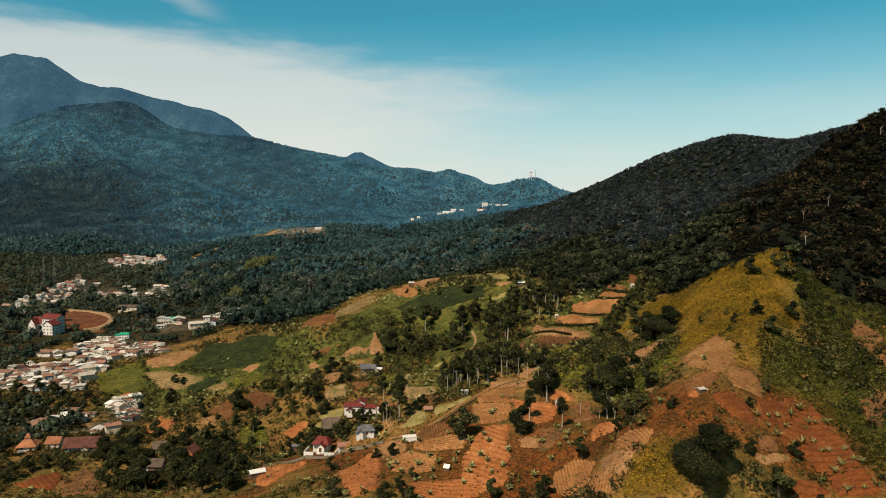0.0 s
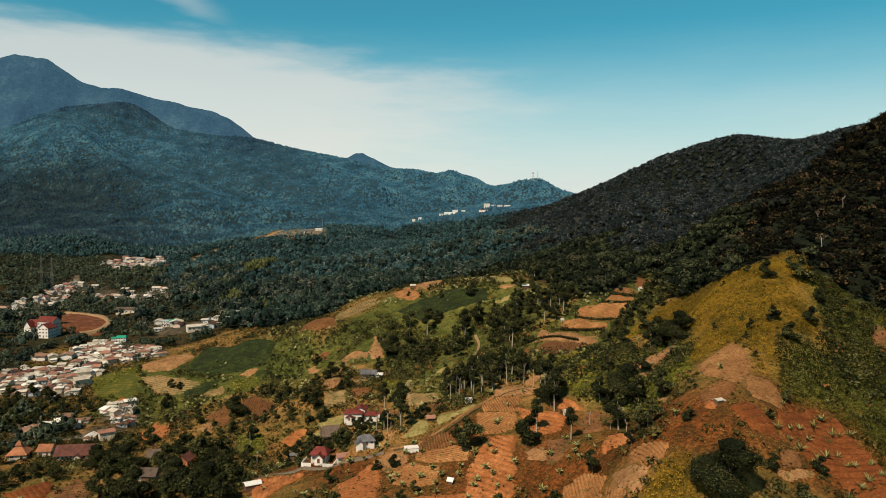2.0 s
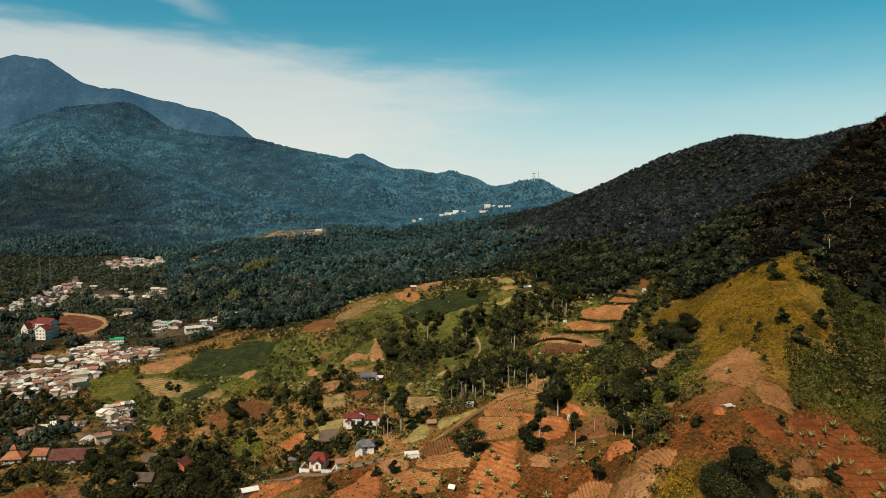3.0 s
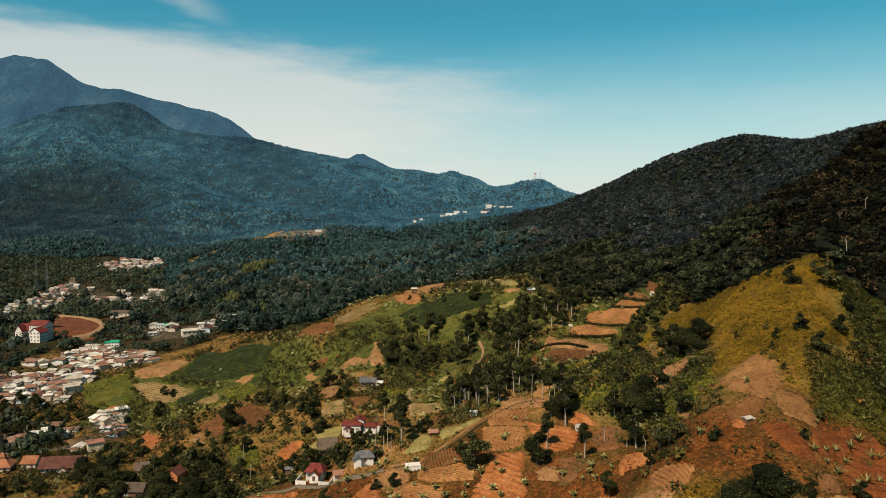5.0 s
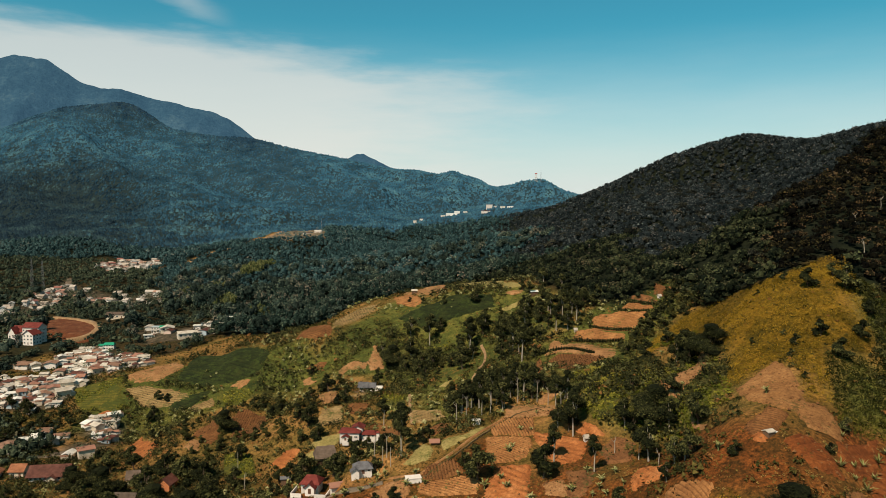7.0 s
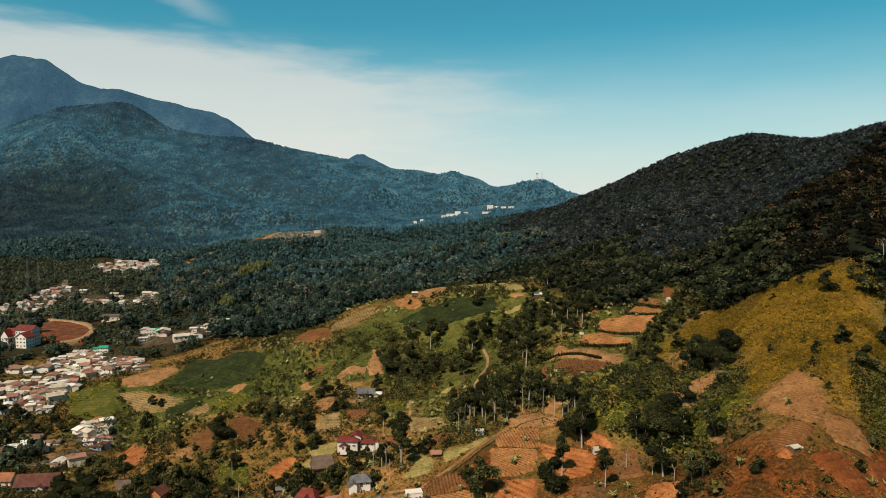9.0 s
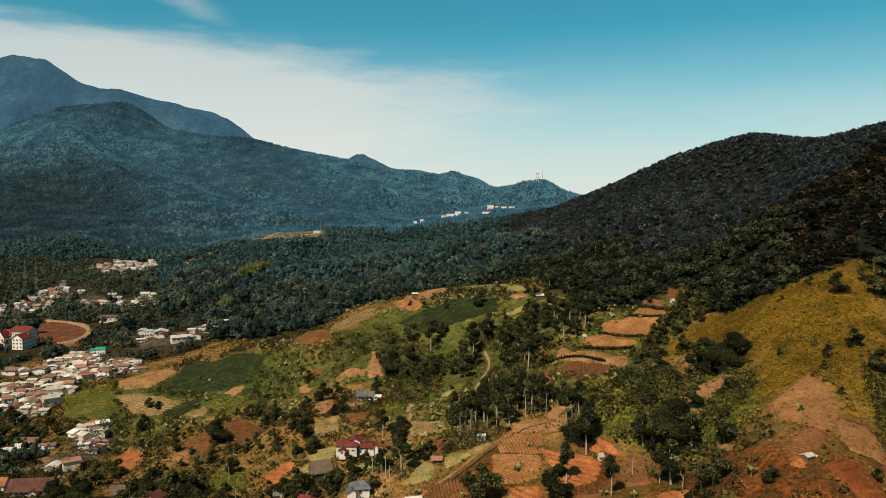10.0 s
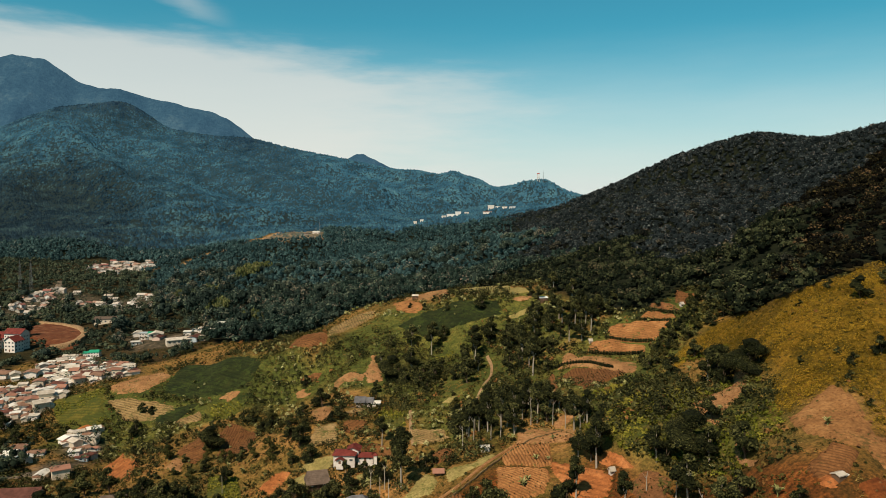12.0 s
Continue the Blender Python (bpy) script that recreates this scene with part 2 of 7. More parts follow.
def maths(nt, op, a, b=0.0, clamp=False):
    n = nt.nodes.new("ShaderNodeMath")
    n.operation, n.use_clamp = op, clamp
    for socket, value in ((n.inputs[0], a), (n.inputs[1], b)):
        if isinstance(value, (int, float)):
            socket.default_value = value
        else:
            nt.links.new(value, socket)
    return n.outputs[0]


def bump(nt, bsdf, height, strength, distance):
    b = node(nt, "ShaderNodeBump", Strength=strength, Distance=distance)
    nt.links.new(height, b.inputs["Height"])
    nt.links.new(b.outputs[0], bsdf.inputs["Normal"])


def soil_material(name, dark, mid, light, plants, plant_share, rough=0.95):
    """Earth with stones and low growth; shade in the furrows is put into the colour."""
    m, nt, p = material(name)
    base = ramp(nt, noise_of(nt, 6.5, 8, 0.72), (0.24, dark), (0.5, mid), (0.76, light))
    fine = noise_of(nt, 0.7, 5, 0.7)
    base = mix(nt, 1.0, base, ramp(nt, fine, (0.32, (0.62, 0.59, 0.57)), (0.5, (1.0, 1.0, 1.0)), (0.68, (1.34, 1.34, 1.34))), "MULTIPLY")
    furrow = nt.nodes.new("ShaderNodeAttribute")
    furrow.attribute_name = "furrow"
    # furrow bottoms painted darker, in broken lines, to stand for row shade
    furrow_shade = maths(nt, "MULTIPLY", furrow.outputs["Fac"], ramp(nt, noise_of(nt, 3.0, 4, 0.6), (0.36, (0.15, 0.15, 0.15)), (0.56, (0.85, 0.85, 0.85))))
    base = mix(nt, furrow_shade, base, mix(nt, 1.0, base, (0.33, 0.31, 0.29), "MULTIPLY"))
    growth = maths(nt, "ADD", maths(nt, "MULTIPLY", noise_of(nt, 5.0, 3), 0.6), maths(nt, "MULTIPLY", noise_of(nt, 1.1, 4, 0.65), 0.6))
    mask = ramp(nt, growth, (0.60 + 0.25 * (0.5 - plant_share), (0, 0, 0)), (0.68 + 0.25 * (0.5 - plant_share), (1, 1, 1)))
    nt.links.new(mix(nt, mask, base, plants), p.inputs["Base Color"])
    p.inputs["Roughness"].default_value = rough
    p.inputs["Specular IOR Level"].default_value = 0.15
    bump(nt, p, fine, 0.5, 0.25)
    return m


def leaf_material(name, dark, mid, light, dry=None, dry_share=0.0):
    """Foliage: each clump has its own tone, each plant its own shade of green."""
    m, nt, p = material(name)
    tint = nt.nodes.new("ShaderNodeAttribute")
    tint.attribute_name = "tint"
    island = nt.nodes.new("ShaderNodeNewGeometry")
    info = nt.nodes.new("ShaderNodeObjectInfo")
    tone = maths(nt, "ADD", maths(nt, "MULTIPLY", island.outputs["Random Per Island"], 0.34), maths(nt, "MULTIPLY", tint.outputs["Fac"], 0.66))
    tone = maths(nt, "ADD", tone, maths(nt, "MULTIPLY", maths(nt, "SUBTRACT", info.outputs["Random"], 0.5), 0.3), True)
    leafy = noise_of(nt, 0.8, 3, 0.65)
    tone = maths(nt, "ADD", tone, maths(nt, "MULTIPLY", maths(nt, "SUBTRACT", leafy, 0.5), 0.8), True)
    bump(nt, p, leafy, 0.9, 0.7)
    colour = ramp(nt, tone, (0.1, dark), (0.5, mid), (0.92, light))
    if dry:
        colour = mix(nt, ramp(nt, tint.outputs["Fac"], (1 - dry_share - 0.02, (0, 0, 0)), (1 - dry_share + 0.02, (1, 1, 1))), colour, dry)
    nt.links.new(colour, p.inputs["Base Color"])
    p.inputs["Roughness"].default_value = 0.85
    p.inputs["Specular IOR Level"].default_value = 0.05
    return m


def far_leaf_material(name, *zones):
    """Foliage far off: crowns differ a little, stands of trees more; haze is put into the zone colours."""
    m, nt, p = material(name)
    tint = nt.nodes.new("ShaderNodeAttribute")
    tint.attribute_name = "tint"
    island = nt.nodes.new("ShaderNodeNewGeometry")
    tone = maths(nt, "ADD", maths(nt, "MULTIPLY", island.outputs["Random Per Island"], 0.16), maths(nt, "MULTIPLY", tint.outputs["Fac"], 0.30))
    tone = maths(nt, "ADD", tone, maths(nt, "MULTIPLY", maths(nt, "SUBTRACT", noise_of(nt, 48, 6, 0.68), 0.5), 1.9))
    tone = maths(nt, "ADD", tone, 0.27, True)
    haze_zone = nt.nodes.new("ShaderNodeAttribute")
    haze_zone.attribute_name = "haze_zone"
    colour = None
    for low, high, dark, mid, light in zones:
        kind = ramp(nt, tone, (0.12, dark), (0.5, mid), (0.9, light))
        colour = kind if colour is None else mix(nt, ramp(nt, haze_zone.outputs["Fac"], (low, (0, 0, 0)), (high, (1, 1, 1))), colour, kind)
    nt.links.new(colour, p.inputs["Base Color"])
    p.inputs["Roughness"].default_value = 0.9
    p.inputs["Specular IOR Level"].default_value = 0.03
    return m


def plain_material(name, colour, rough=0.8, stain=(0.5, 0.45, 0.4), share=0.35, size=1.6, metal=0.0):
    """Paint, plaster or sheet with stains and streaks; each piece has its own shade."""
    m, nt, p = material(name)
    blot = ramp(nt, noise_of(nt, size, 5, 0.65), (0.4, (0, 0, 0)), (0.75, (share, share, share)))
    c = mix(nt, blot, colour, tuple(a * b for a, b in zip(colour, stain)))
    info = nt.nodes.new("ShaderNodeObjectInfo")
    c = mix(nt, 1.0, c, ramp(nt, info.outputs["Random"], (0.0, (0.74, 0.73, 0.72)), (1.0, (1.0, 1.0, 1.0))), "MULTIPLY")
    nt.links.new(c, p.inputs["Base Color"])
    p.inputs["Roughness"].default_value = rough
    p.inputs["Metallic"].default_value = metal
    p.inputs["Specular IOR Level"].default_value = 0.15 if rough > 0.75 else 0.4
    bump(nt, p, noise_of(nt, 0.25, 4), 0.25, 0.05)
    return m


def roof_tile_material(name, colour, pitch=0.5):
    """Tiles in courses down the slope."""
    m, nt, p = material(name)
    coord = nt.nodes.new("ShaderNodeTexCoord").outputs["Object"]
    wave = node(nt, "ShaderNodeTexWave", Scale=0.31 / pitch, Distortion=0.4)
    wave.bands_direction = "Z"
    nt.links.new(coord, wave.inputs["Vector"])
    age = ramp(nt, noise_of(nt, 2.2, 5, 0.7), (0.3, tuple(v * 0.55 for v in colour)), (0.55, colour), (0.8, tuple(min(1, v * 1.3 + 0.02) for v in colour)))
    info = nt.nodes.new("ShaderNodeObjectInfo")
    age = mix(nt, 1.0, age, ramp(nt, info.outputs["Random"], (0.0, (0.7, 0.7, 0.7)), (1.0, (1, 1, 1))), "MULTIPLY")
    nt.links.new(age, p.inputs["Base Color"])
    p.inputs["Roughness"].default_value = 0.8
    p.inputs["Specular IOR Level"].default_value = 0.2
    bump(nt, p, wave.outputs["Fac"], 0.6, 0.06)
    return m


ground_mat, g_nt, g_p = material("ground_cover")
g_cov = g_nt.nodes.new("ShaderNodeVertexColor")
g_cov.layer_name = "cover"
g_sep = g_nt.nodes.new("ShaderNodeSeparateColor")
g_nt.links.new(g_cov.outputs[0], g_sep.inputs[0])
g_big, g_mid, g_fine = noise_of(g_nt, 34, 5), noise_of(g_nt, 6, 6, 0.65), noise_of(g_nt, 0.9, 5, 0.7)
g_scrub = ramp(g_nt, maths(g_nt, "ADD", maths(g_nt, "MULTIPLY", g_big, 0.55), maths(g_nt, "MULTIPLY", g_mid, 0.45)),
               (0.34, (0.0403, 0.036, 0.0085)), (0.44, (0.103, 0.072, 0.0171)), (0.53, (0.1848, 0.104, 0.0285)), (0.64, (0.3136, 0.155, 0.0513)))
g_yellow = ramp(g_nt, g_mid, (0.32, (0.04, 0.0306, 0.0043)), (0.5, (0.11, 0.0657, 0.0068)), (0.68, (0.2, 0.108, 0.0119)))
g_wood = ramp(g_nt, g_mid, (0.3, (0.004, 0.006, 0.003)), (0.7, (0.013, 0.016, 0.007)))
g_town = ramp(g_nt, g_mid, (0.35, (0.025, 0.028, 0.014)), (0.55, (0.085, 0.064, 0.042)), (0.7, (0.20, 0.155, 0.11)))
g_col = mix(g_nt, g_sep.outputs[0], g_scrub, g_yellow)
g_gr = g_nt.nodes.new("ShaderNodeVertexColor")
g_gr.layer_name = "growth"
g_sep2 = g_nt.nodes.new("ShaderNodeSeparateColor")
g_nt.links.new(g_gr.outputs[0], g_sep2.inputs[0])
g_green = ramp(g_nt, maths(g_nt, "ADD", maths(g_nt, "MULTIPLY", g_big, 0.4), maths(g_nt, "MULTIPLY", g_mid, 0.6)), (0.34, (0.022, 0.031, 0.008)), (0.48, (0.060, 0.068, 0.014)), (0.60, (0.122, 0.112, 0.024)), (0.70, (0.160, 0.122, 0.032)))
g_col = mix(g_nt, g_sep2.outputs[0], g_col, g_green)
g_earth = ramp(g_nt, maths(g_nt, "ADD", maths(g_nt, "MULTIPLY", g_mid, 0.62), maths(g_nt, "MULTIPLY", g_fine, 0.38)), (0.30, (0.0313, 0.0208, 0.0053)), (0.44, (0.0662, 0.0272, 0.0067)), (0.58, (0.138, 0.0424, 0.0097)), (0.74, (0.2346, 0.0768, 0.0195)))
g_col = mix(g_nt, g_cov.outputs[1], g_col, g_earth)
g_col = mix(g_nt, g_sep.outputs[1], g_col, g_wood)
# far forest floor tinted blue: distance haze put into its colour
g_floor_haze = ramp(g_nt, g_big, (0.3, (0.012, 0.028, 0.037)), (0.7, (0.022, 0.046, 0.060)))
g_col = mix(g_nt, g_sep2.outputs[1], g_col, g_floor_haze)
g_col = mix(g_nt, g_sep.outputs[2], g_col, g_town)
g_col = mix(g_nt, 1.0, g_col, ramp(g_nt, g_fine, (0.32, (0.40, 0.40, 0.40)), (0.5, (0.98, 0.98, 0.98)), (0.68, (1.6, 1.55, 1.45))), "MULTIPLY")
g_nt.links.new(g_col, g_p.inputs["Base Color"])
g_p.inputs["Roughness"].default_value = 0.95
g_p.inputs["Specular IOR Level"].default_value = 0.1
bump(g_nt, g_p, maths(g_nt, "ADD", g_fine, maths(g_nt, "MULTIPLY", g_mid, 2.0)), 0.8, 0.5)

SOILS = {
    "bare": soil_material("bare_orange_soil", (0.1579, 0.0506, 0.0152), (0.2895, 0.099, 0.0293), (0.4527, 0.1892, 0.068), (0.0737, 0.0594, 0.0152), 0.10),
    "tilled": soil_material("tilled_ochre_soil", (0.1348, 0.055, 0.0188), (0.2579, 0.1122, 0.0375), (0.4106, 0.2035, 0.0773), (0.0842, 0.077, 0.0188), 0.14),
    "brown": soil_material("brown_tilled_soil", (0.0765, 0.0307, 0.0108), (0.1395, 0.0579, 0.0191), (0.216, 0.0979, 0.0347), (0.0495, 0.0426, 0.0108), 0.16),
    "straw": soil_material("pale_straw_soil", (0.117, 0.0728, 0.0275), (0.2128, 0.1373, 0.0549), (0.3298, 0.2236, 0.1035), (0.0798, 0.0728, 0.019), 0.35),
    "pit": soil_material("freshly_cut_red_earth", (0.0527, 0.0156, 0.0062), (0.1178, 0.0384, 0.0149), (0.2356, 0.114, 0.0558), (0.0372, 0.018, 0.0074), 0.20),
    "dry": soil_material("dry_tan_soil", (0.133, 0.0624, 0.0232), (0.25, 0.1227, 0.0486), (0.383, 0.2132, 0.0971), (0.0958, 0.077, 0.0211), 0.32),
    "pale": soil_material("pale_cleared_soil", (0.085, 0.062, 0.038), (0.175, 0.128, 0.080), (0.280, 0.215, 0.148), (0.040, 0.050, 0.028), 0.45),
    "sandy": soil_material("pale_sandy_soil", (0.1089, 0.0474, 0.0162), (0.2062, 0.0949, 0.0324), (0.3113, 0.1593, 0.0608), (0.0931, 0.0564, 0.0161), 0.24),
    # redder earth, also darkened in colour for the dimming towards the view's edges
    "red": soil_material("dimmed_red_brown_soil", (0.0723, 0.0207, 0.0057), (0.1455, 0.0416, 0.0099), (0.2381, 0.0797, 0.0207), (0.0485, 0.0347, 0.0075), 0.12),
    "scrubby": soil_material("scrubby_soil", (0.0855, 0.0357, 0.0149), (0.153, 0.0664, 0.0248), (0.234, 0.1064, 0.0373), (0.054, 0.0494, 0.0124), 0.30),
    "lawn": soil_material("short_dry_grass", (0.117, 0.0957, 0.0275), (0.2181, 0.1706, 0.057), (0.3298, 0.2496, 0.0971), (0.1064, 0.1019, 0.0253), 0.36),
    "crop": soil_material("green_crop", (0.044, 0.046, 0.008), (0.086, 0.078, 0.012), (0.150, 0.112, 0.022), (0.048, 0.054, 0.010), 0.60),
    "tea": soil_material("dark_green_crop", (0.007, 0.012, 0.003), (0.015, 0.021, 0.005), (0.036, 0.040, 0.009), (0.030, 0.042, 0.008), 0.42),
}
near_leaf = leaf_material("broad_leaves", (0.0062, 0.008, 0.0034), (0.023, 0.0254, 0.0084), (0.1307, 0.1248, 0.0422))
shrub_leaf = leaf_material("shrub_leaves", (0.0143, 0.0175, 0.0055), (0.0462, 0.0427, 0.011), (0.1232, 0.0931, 0.0258), (0.209, 0.097, 0.0313), 0.10)
wood_leaf = leaf_material("forest_leaves", (0.0065, 0.0144, 0.0109), (0.0357, 0.0594, 0.0456), (0.1697, 0.2093, 0.1341), (0.1494, 0.1276, 0.0953), 0.09)
# bluer than the nearer forest, which paints distance haze into the leaves
high_leaf = leaf_material("hazed_upper_valley_leaves", (0.0082, 0.0211, 0.0226), (0.0431, 0.0853, 0.0847), (0.1555, 0.2218, 0.1892), (0.1425, 0.136, 0.112), 0.08)
tall_leaf = leaf_material("tall_tree_leaves", (0.0074, 0.0134, 0.0106), (0.0322, 0.0474, 0.0366), (0.1554, 0.1802, 0.1164), (0.1494, 0.1298, 0.0944), 0.10)
hill_crown_leaf = leaf_material("hill_crown_leaves", (0.0037, 0.0044, 0.0035), (0.0147, 0.0167, 0.0123), (0.0718, 0.0686, 0.0458), (0.092, 0.0722, 0.051), 0.06)
pale_patch_leaf = leaf_material("pale_patch_leaves", (0.020, 0.030, 0.010), (0.062, 0.074, 0.026), (0.150, 0.146, 0.054))
village_leaf = leaf_material("village_tree_leaves", (0.0048, 0.0088, 0.0056), (0.0215, 0.031, 0.0198), (0.1092, 0.1274, 0.0728), (0.115, 0.095, 0.056), 0.06)
# greyer and bluer than the near hill's leaves: haze put into the colour
upper_leaf = leaf_material("hazed_upper_hill_leaves", (0.0045, 0.0073, 0.0077), (0.0166, 0.0226, 0.0237), (0.1031, 0.1178, 0.1097), (0.1039, 0.0944, 0.084), 0.06)
slope_leaf = leaf_material("slope_forest_leaves", (0.0018, 0.0036, 0.0018), (0.0068, 0.0102, 0.0051), (0.0702, 0.0783, 0.0351), (0.09, 0.0744, 0.0408), 0.05)
hill_leaf = leaf_material("hill_forest_leaves", (0.0012, 0.0011, 0.0006), (0.0053, 0.005, 0.0022), (0.0796, 0.0621, 0.0233), (0.1026, 0.0642, 0.0311), 0.08)
# haze painted into the leaf colours: dark foot, bluish flank, navy upper slopes
far_leaf = far_leaf_material("hazed_mountain_leaves", (0.0, 0.1, (0.0028, 0.007, 0.0114), (0.0106, 0.0229, 0.0338), (0.0367, 0.0671, 0.0685)),
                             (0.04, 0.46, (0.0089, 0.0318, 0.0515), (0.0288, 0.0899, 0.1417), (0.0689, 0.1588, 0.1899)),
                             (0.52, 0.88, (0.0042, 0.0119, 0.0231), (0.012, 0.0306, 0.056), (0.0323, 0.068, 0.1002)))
grass_blade = leaf_material("tall_dry_grass", (0.045, 0.0332, 0.0038), (0.1403, 0.0897, 0.0084), (0.3159, 0.1882, 0.0191))
under_leaf = leaf_material("undergrowth_leaves", (0.0161, 0.0185, 0.003), (0.0526, 0.0506, 0.0079), (0.135, 0.1152, 0.0158))
light_leaf = leaf_material("light_green_leaves", (0.036, 0.044, 0.006), (0.116, 0.118, 0.014), (0.270, 0.226, 0.036))
dry_tuft = leaf_material("dry_weeds", (0.0396, 0.0349, 0.0083), (0.121, 0.0854, 0.0202), (0.286, 0.1746, 0.0534))
banana_leaf = leaf_material("banana_leaf", (0.042, 0.048, 0.010), (0.150, 0.146, 0.042), (0.400, 0.365, 0.170))
bark = plain_material("pale_bark", (0.36, 0.31, 0.25), 0.9)
dark_bark = plain_material("brown_bark", (0.12, 0.085, 0.055), 0.9)
WALLS = [plain_material("white_plaster", (0.78, 0.71, 0.64)), plain_material("cream_plaster", (0.62, 0.52, 0.40)), plain_material("pinkish_plaster", (0.60, 0.44, 0.36)), plain_material("bluish_plaster", (0.45, 0.52, 0.55))]
orange_wall = plain_material("orange_plaster", (0.62, 0.24, 0.10))
wood_wall = plain_material("brown_timber", (0.14, 0.085, 0.05))
ROOFS = [plain_material("pale_cement_roof", (0.54, 0.48, 0.40), 0.85, share=0.8, size=2.5), plain_material("white_sheet_roof", (0.75, 0.715, 0.64), 0.6, share=0.7, size=2.5), roof_tile_material("faded_clay_tiles", (0.28, 0.155, 0.10)), roof_tile_material("brown_clay_tiles", (0.125, 0.046, 0.032)), plain_material("rusty_sheet_roof", (0.30, 0.14, 0.09), 0.7)]


def mixed_material(name, *colours):
    """One surface for many small houses, each with its own colour."""
    m, nt, p = material(name)
    island = nt.nodes.new("ShaderNodeNewGeometry").outputs["Random Per Island"]
    n = len(colours)
    r = ramp(nt, island, *[(k / n, c) for k, c in enumerate(colours)])
    r.node.color_ramp.interpolation = "CONSTANT"
    c = mix(nt, ramp(nt, noise_of(nt, 2.0, 4), (0.45, (0, 0, 0)), (0.75, (0.5, 0.5, 0.5))), r, (0.2, 0.15, 0.11))
    nt.links.new(c, p.inputs["Base Color"])
    p.inputs["Roughness"].default_value = 0.8
    return m


mixed_wall = mixed_material("assorted_plaster", (0.54, 0.50, 0.44), (0.36, 0.33, 0.28), (0.44, 0.38, 0.32), (0.62, 0.60, 0.56))
mixed_roof = mixed_material("assorted_roofing", (0.46, 0.40, 0.34), (0.30, 0.24, 0.19), (0.30, 0.17, 0.12), (0.58, 0.53, 0.48), (0.22, 0.08, 0.06), (0.38, 0.31, 0.25))
red_roof = roof_tile_material("red_tiles", (0.160, 0.030, 0.022))
dark_roof = roof_tile_material("dark_brown_tiles", (0.125, 0.088, 0.064))
grey_roof = roof_tile_material("grey_tiles", (0.13, 0.125, 0.13))
orange_roof = roof_tile_material("orange_tiles", (0.36, 0.14, 0.065))
green_roof = plain_material("green_sheet_roof", (0.02, 0.28, 0.16), 0.5)
steel = plain_material("galvanised_steel", (0.24, 0.25, 0.26), 0.5, metal=0.6)
concrete = plain_material("weathered_concrete", (0.20, 0.155, 0.110), 0.9)
path_earth = soil_material("trodden_path", (0.15, 0.086, 0.042), (0.26, 0.160, 0.082), (0.35, 0.235, 0.130), (0.08, 0.07, 0.02), 0.15)
door_wood = plain_material("door_paint", (0.16, 0.08, 0.05), 0.6)
glass, gl_nt, gl_p = material("window_glass")
gl_p.inputs["Base Color"].default_value = (0.03, 0.045, 0.055, 1)
gl_p.inputs["Roughness"].default_value = 0.12
gl_p.inputs["IOR"].default_value = 1.5
sign_red = plain_material("red_sign_paint", (0.45, 0.06, 0.04))
bright_wall = plain_material("bright_white_paint", (0.86, 0.85, 0.82), 0.7)

# ---- stretches of the plan ----
REG = {}
VILL = {}
REG["knoll_grass"] = [(94, 309), (100.5, 314), (107, 316), (116, 315), (122, 309), (127.5, 297), (132, 280), (138, 276), (150, 281), (156, 279), (153, 267), (141, 247), (137, 237), (133.5, 228), (128, 222), (120, 222), (113, 219), (109, 209), (105, 200.5), (100, 198), (97.6, 200.6), (102, 211), (101.6, 221), (98.8, 220), (89, 214.8), (85, 215.4), (89, 224.5), (95, 236), (101, 253), (107, 278), (107, 300), (100, 303), (91.4, 294)]
REG["spur_grass"] = [(63.2, 173.5), (67, 175.8), (68.2, 171.3), (68.9, 160.7), (66.1, 157.5), (51.8, 162.2), (54.1, 166.9), (58.6, 171.6)]
REG["green_slope"] = [(109, 211), (114, 219), (123, 220), (129, 211), (127, 189), (119, 164), (113, 159), (115, 174), (115, 192), (101, 191.5), (105, 200)]
REG["hollow_wood"] = [(-8, 442), (23, 432), (58, 383), (63, 329), (48, 274), (38, 263), (19, 274), (7, 374), (-7, 393), (-18, 417)]
REG["left_wood"] = [(-145, 368), (-112, 340), (-91, 345), (-72, 320), (-54, 243), (-56, 223), (-86, 243), (-125, 307)]
REG["west_wood"] = [(-243, 437), (-218, 448), (-183, 412), (-197, 384), (-216, 388)]
REG["gully_wood"] = [(97, 320), (110, 294), (95, 242), (84, 230), (74, 206), (62, 232), (68, 248), (62, 257), (80, 290)]
REG["scrub_band"] = [(-143, 409), (-117, 417), (-99, 423), (-72, 426), (-43, 349), (-46, 335), (-74, 339), (-105, 354)]
REG["farmland"] = [(-40, 327), (-18, 240), (-3, 244), (17, 246), (36, 268), (52, 258), (57, 235), (69, 217), (77, 196), (88, 204), (98, 201), (103, 192), (118, 195), (122, 169), (112, 155), (-55, 220), (-52, 247)]
REG["right_scrub"] = [(156, 279), (163, 270), (181, 255), (118, 163), (119, 180), (124, 205), (123, 220), (128, 221), (133.5, 227), (137, 236), (141, 246), (153, 266)]
REG["green_hill"] = [(-41, 451), (-9, 494), (28, 459), (75, 430), (88, 393), (71, 354), (51, 338), (27, 268), (7, 325), (-4, 375), (-23, 392), (-53, 436)]
REG["green_hollow"] = [(52, 282), (70, 289), (70, 247), (89, 248), (95, 242), (83, 208), (73, 220), (66, 234), (56, 239), (51, 252)]
REG["village_meadow"] = [(-183, 412), (-195, 476), (-153, 469), (-147, 486), (-105, 484), (-55, 451), (-37, 406), (-73, 431), (-99, 423), (-127, 418), (-146, 408)]
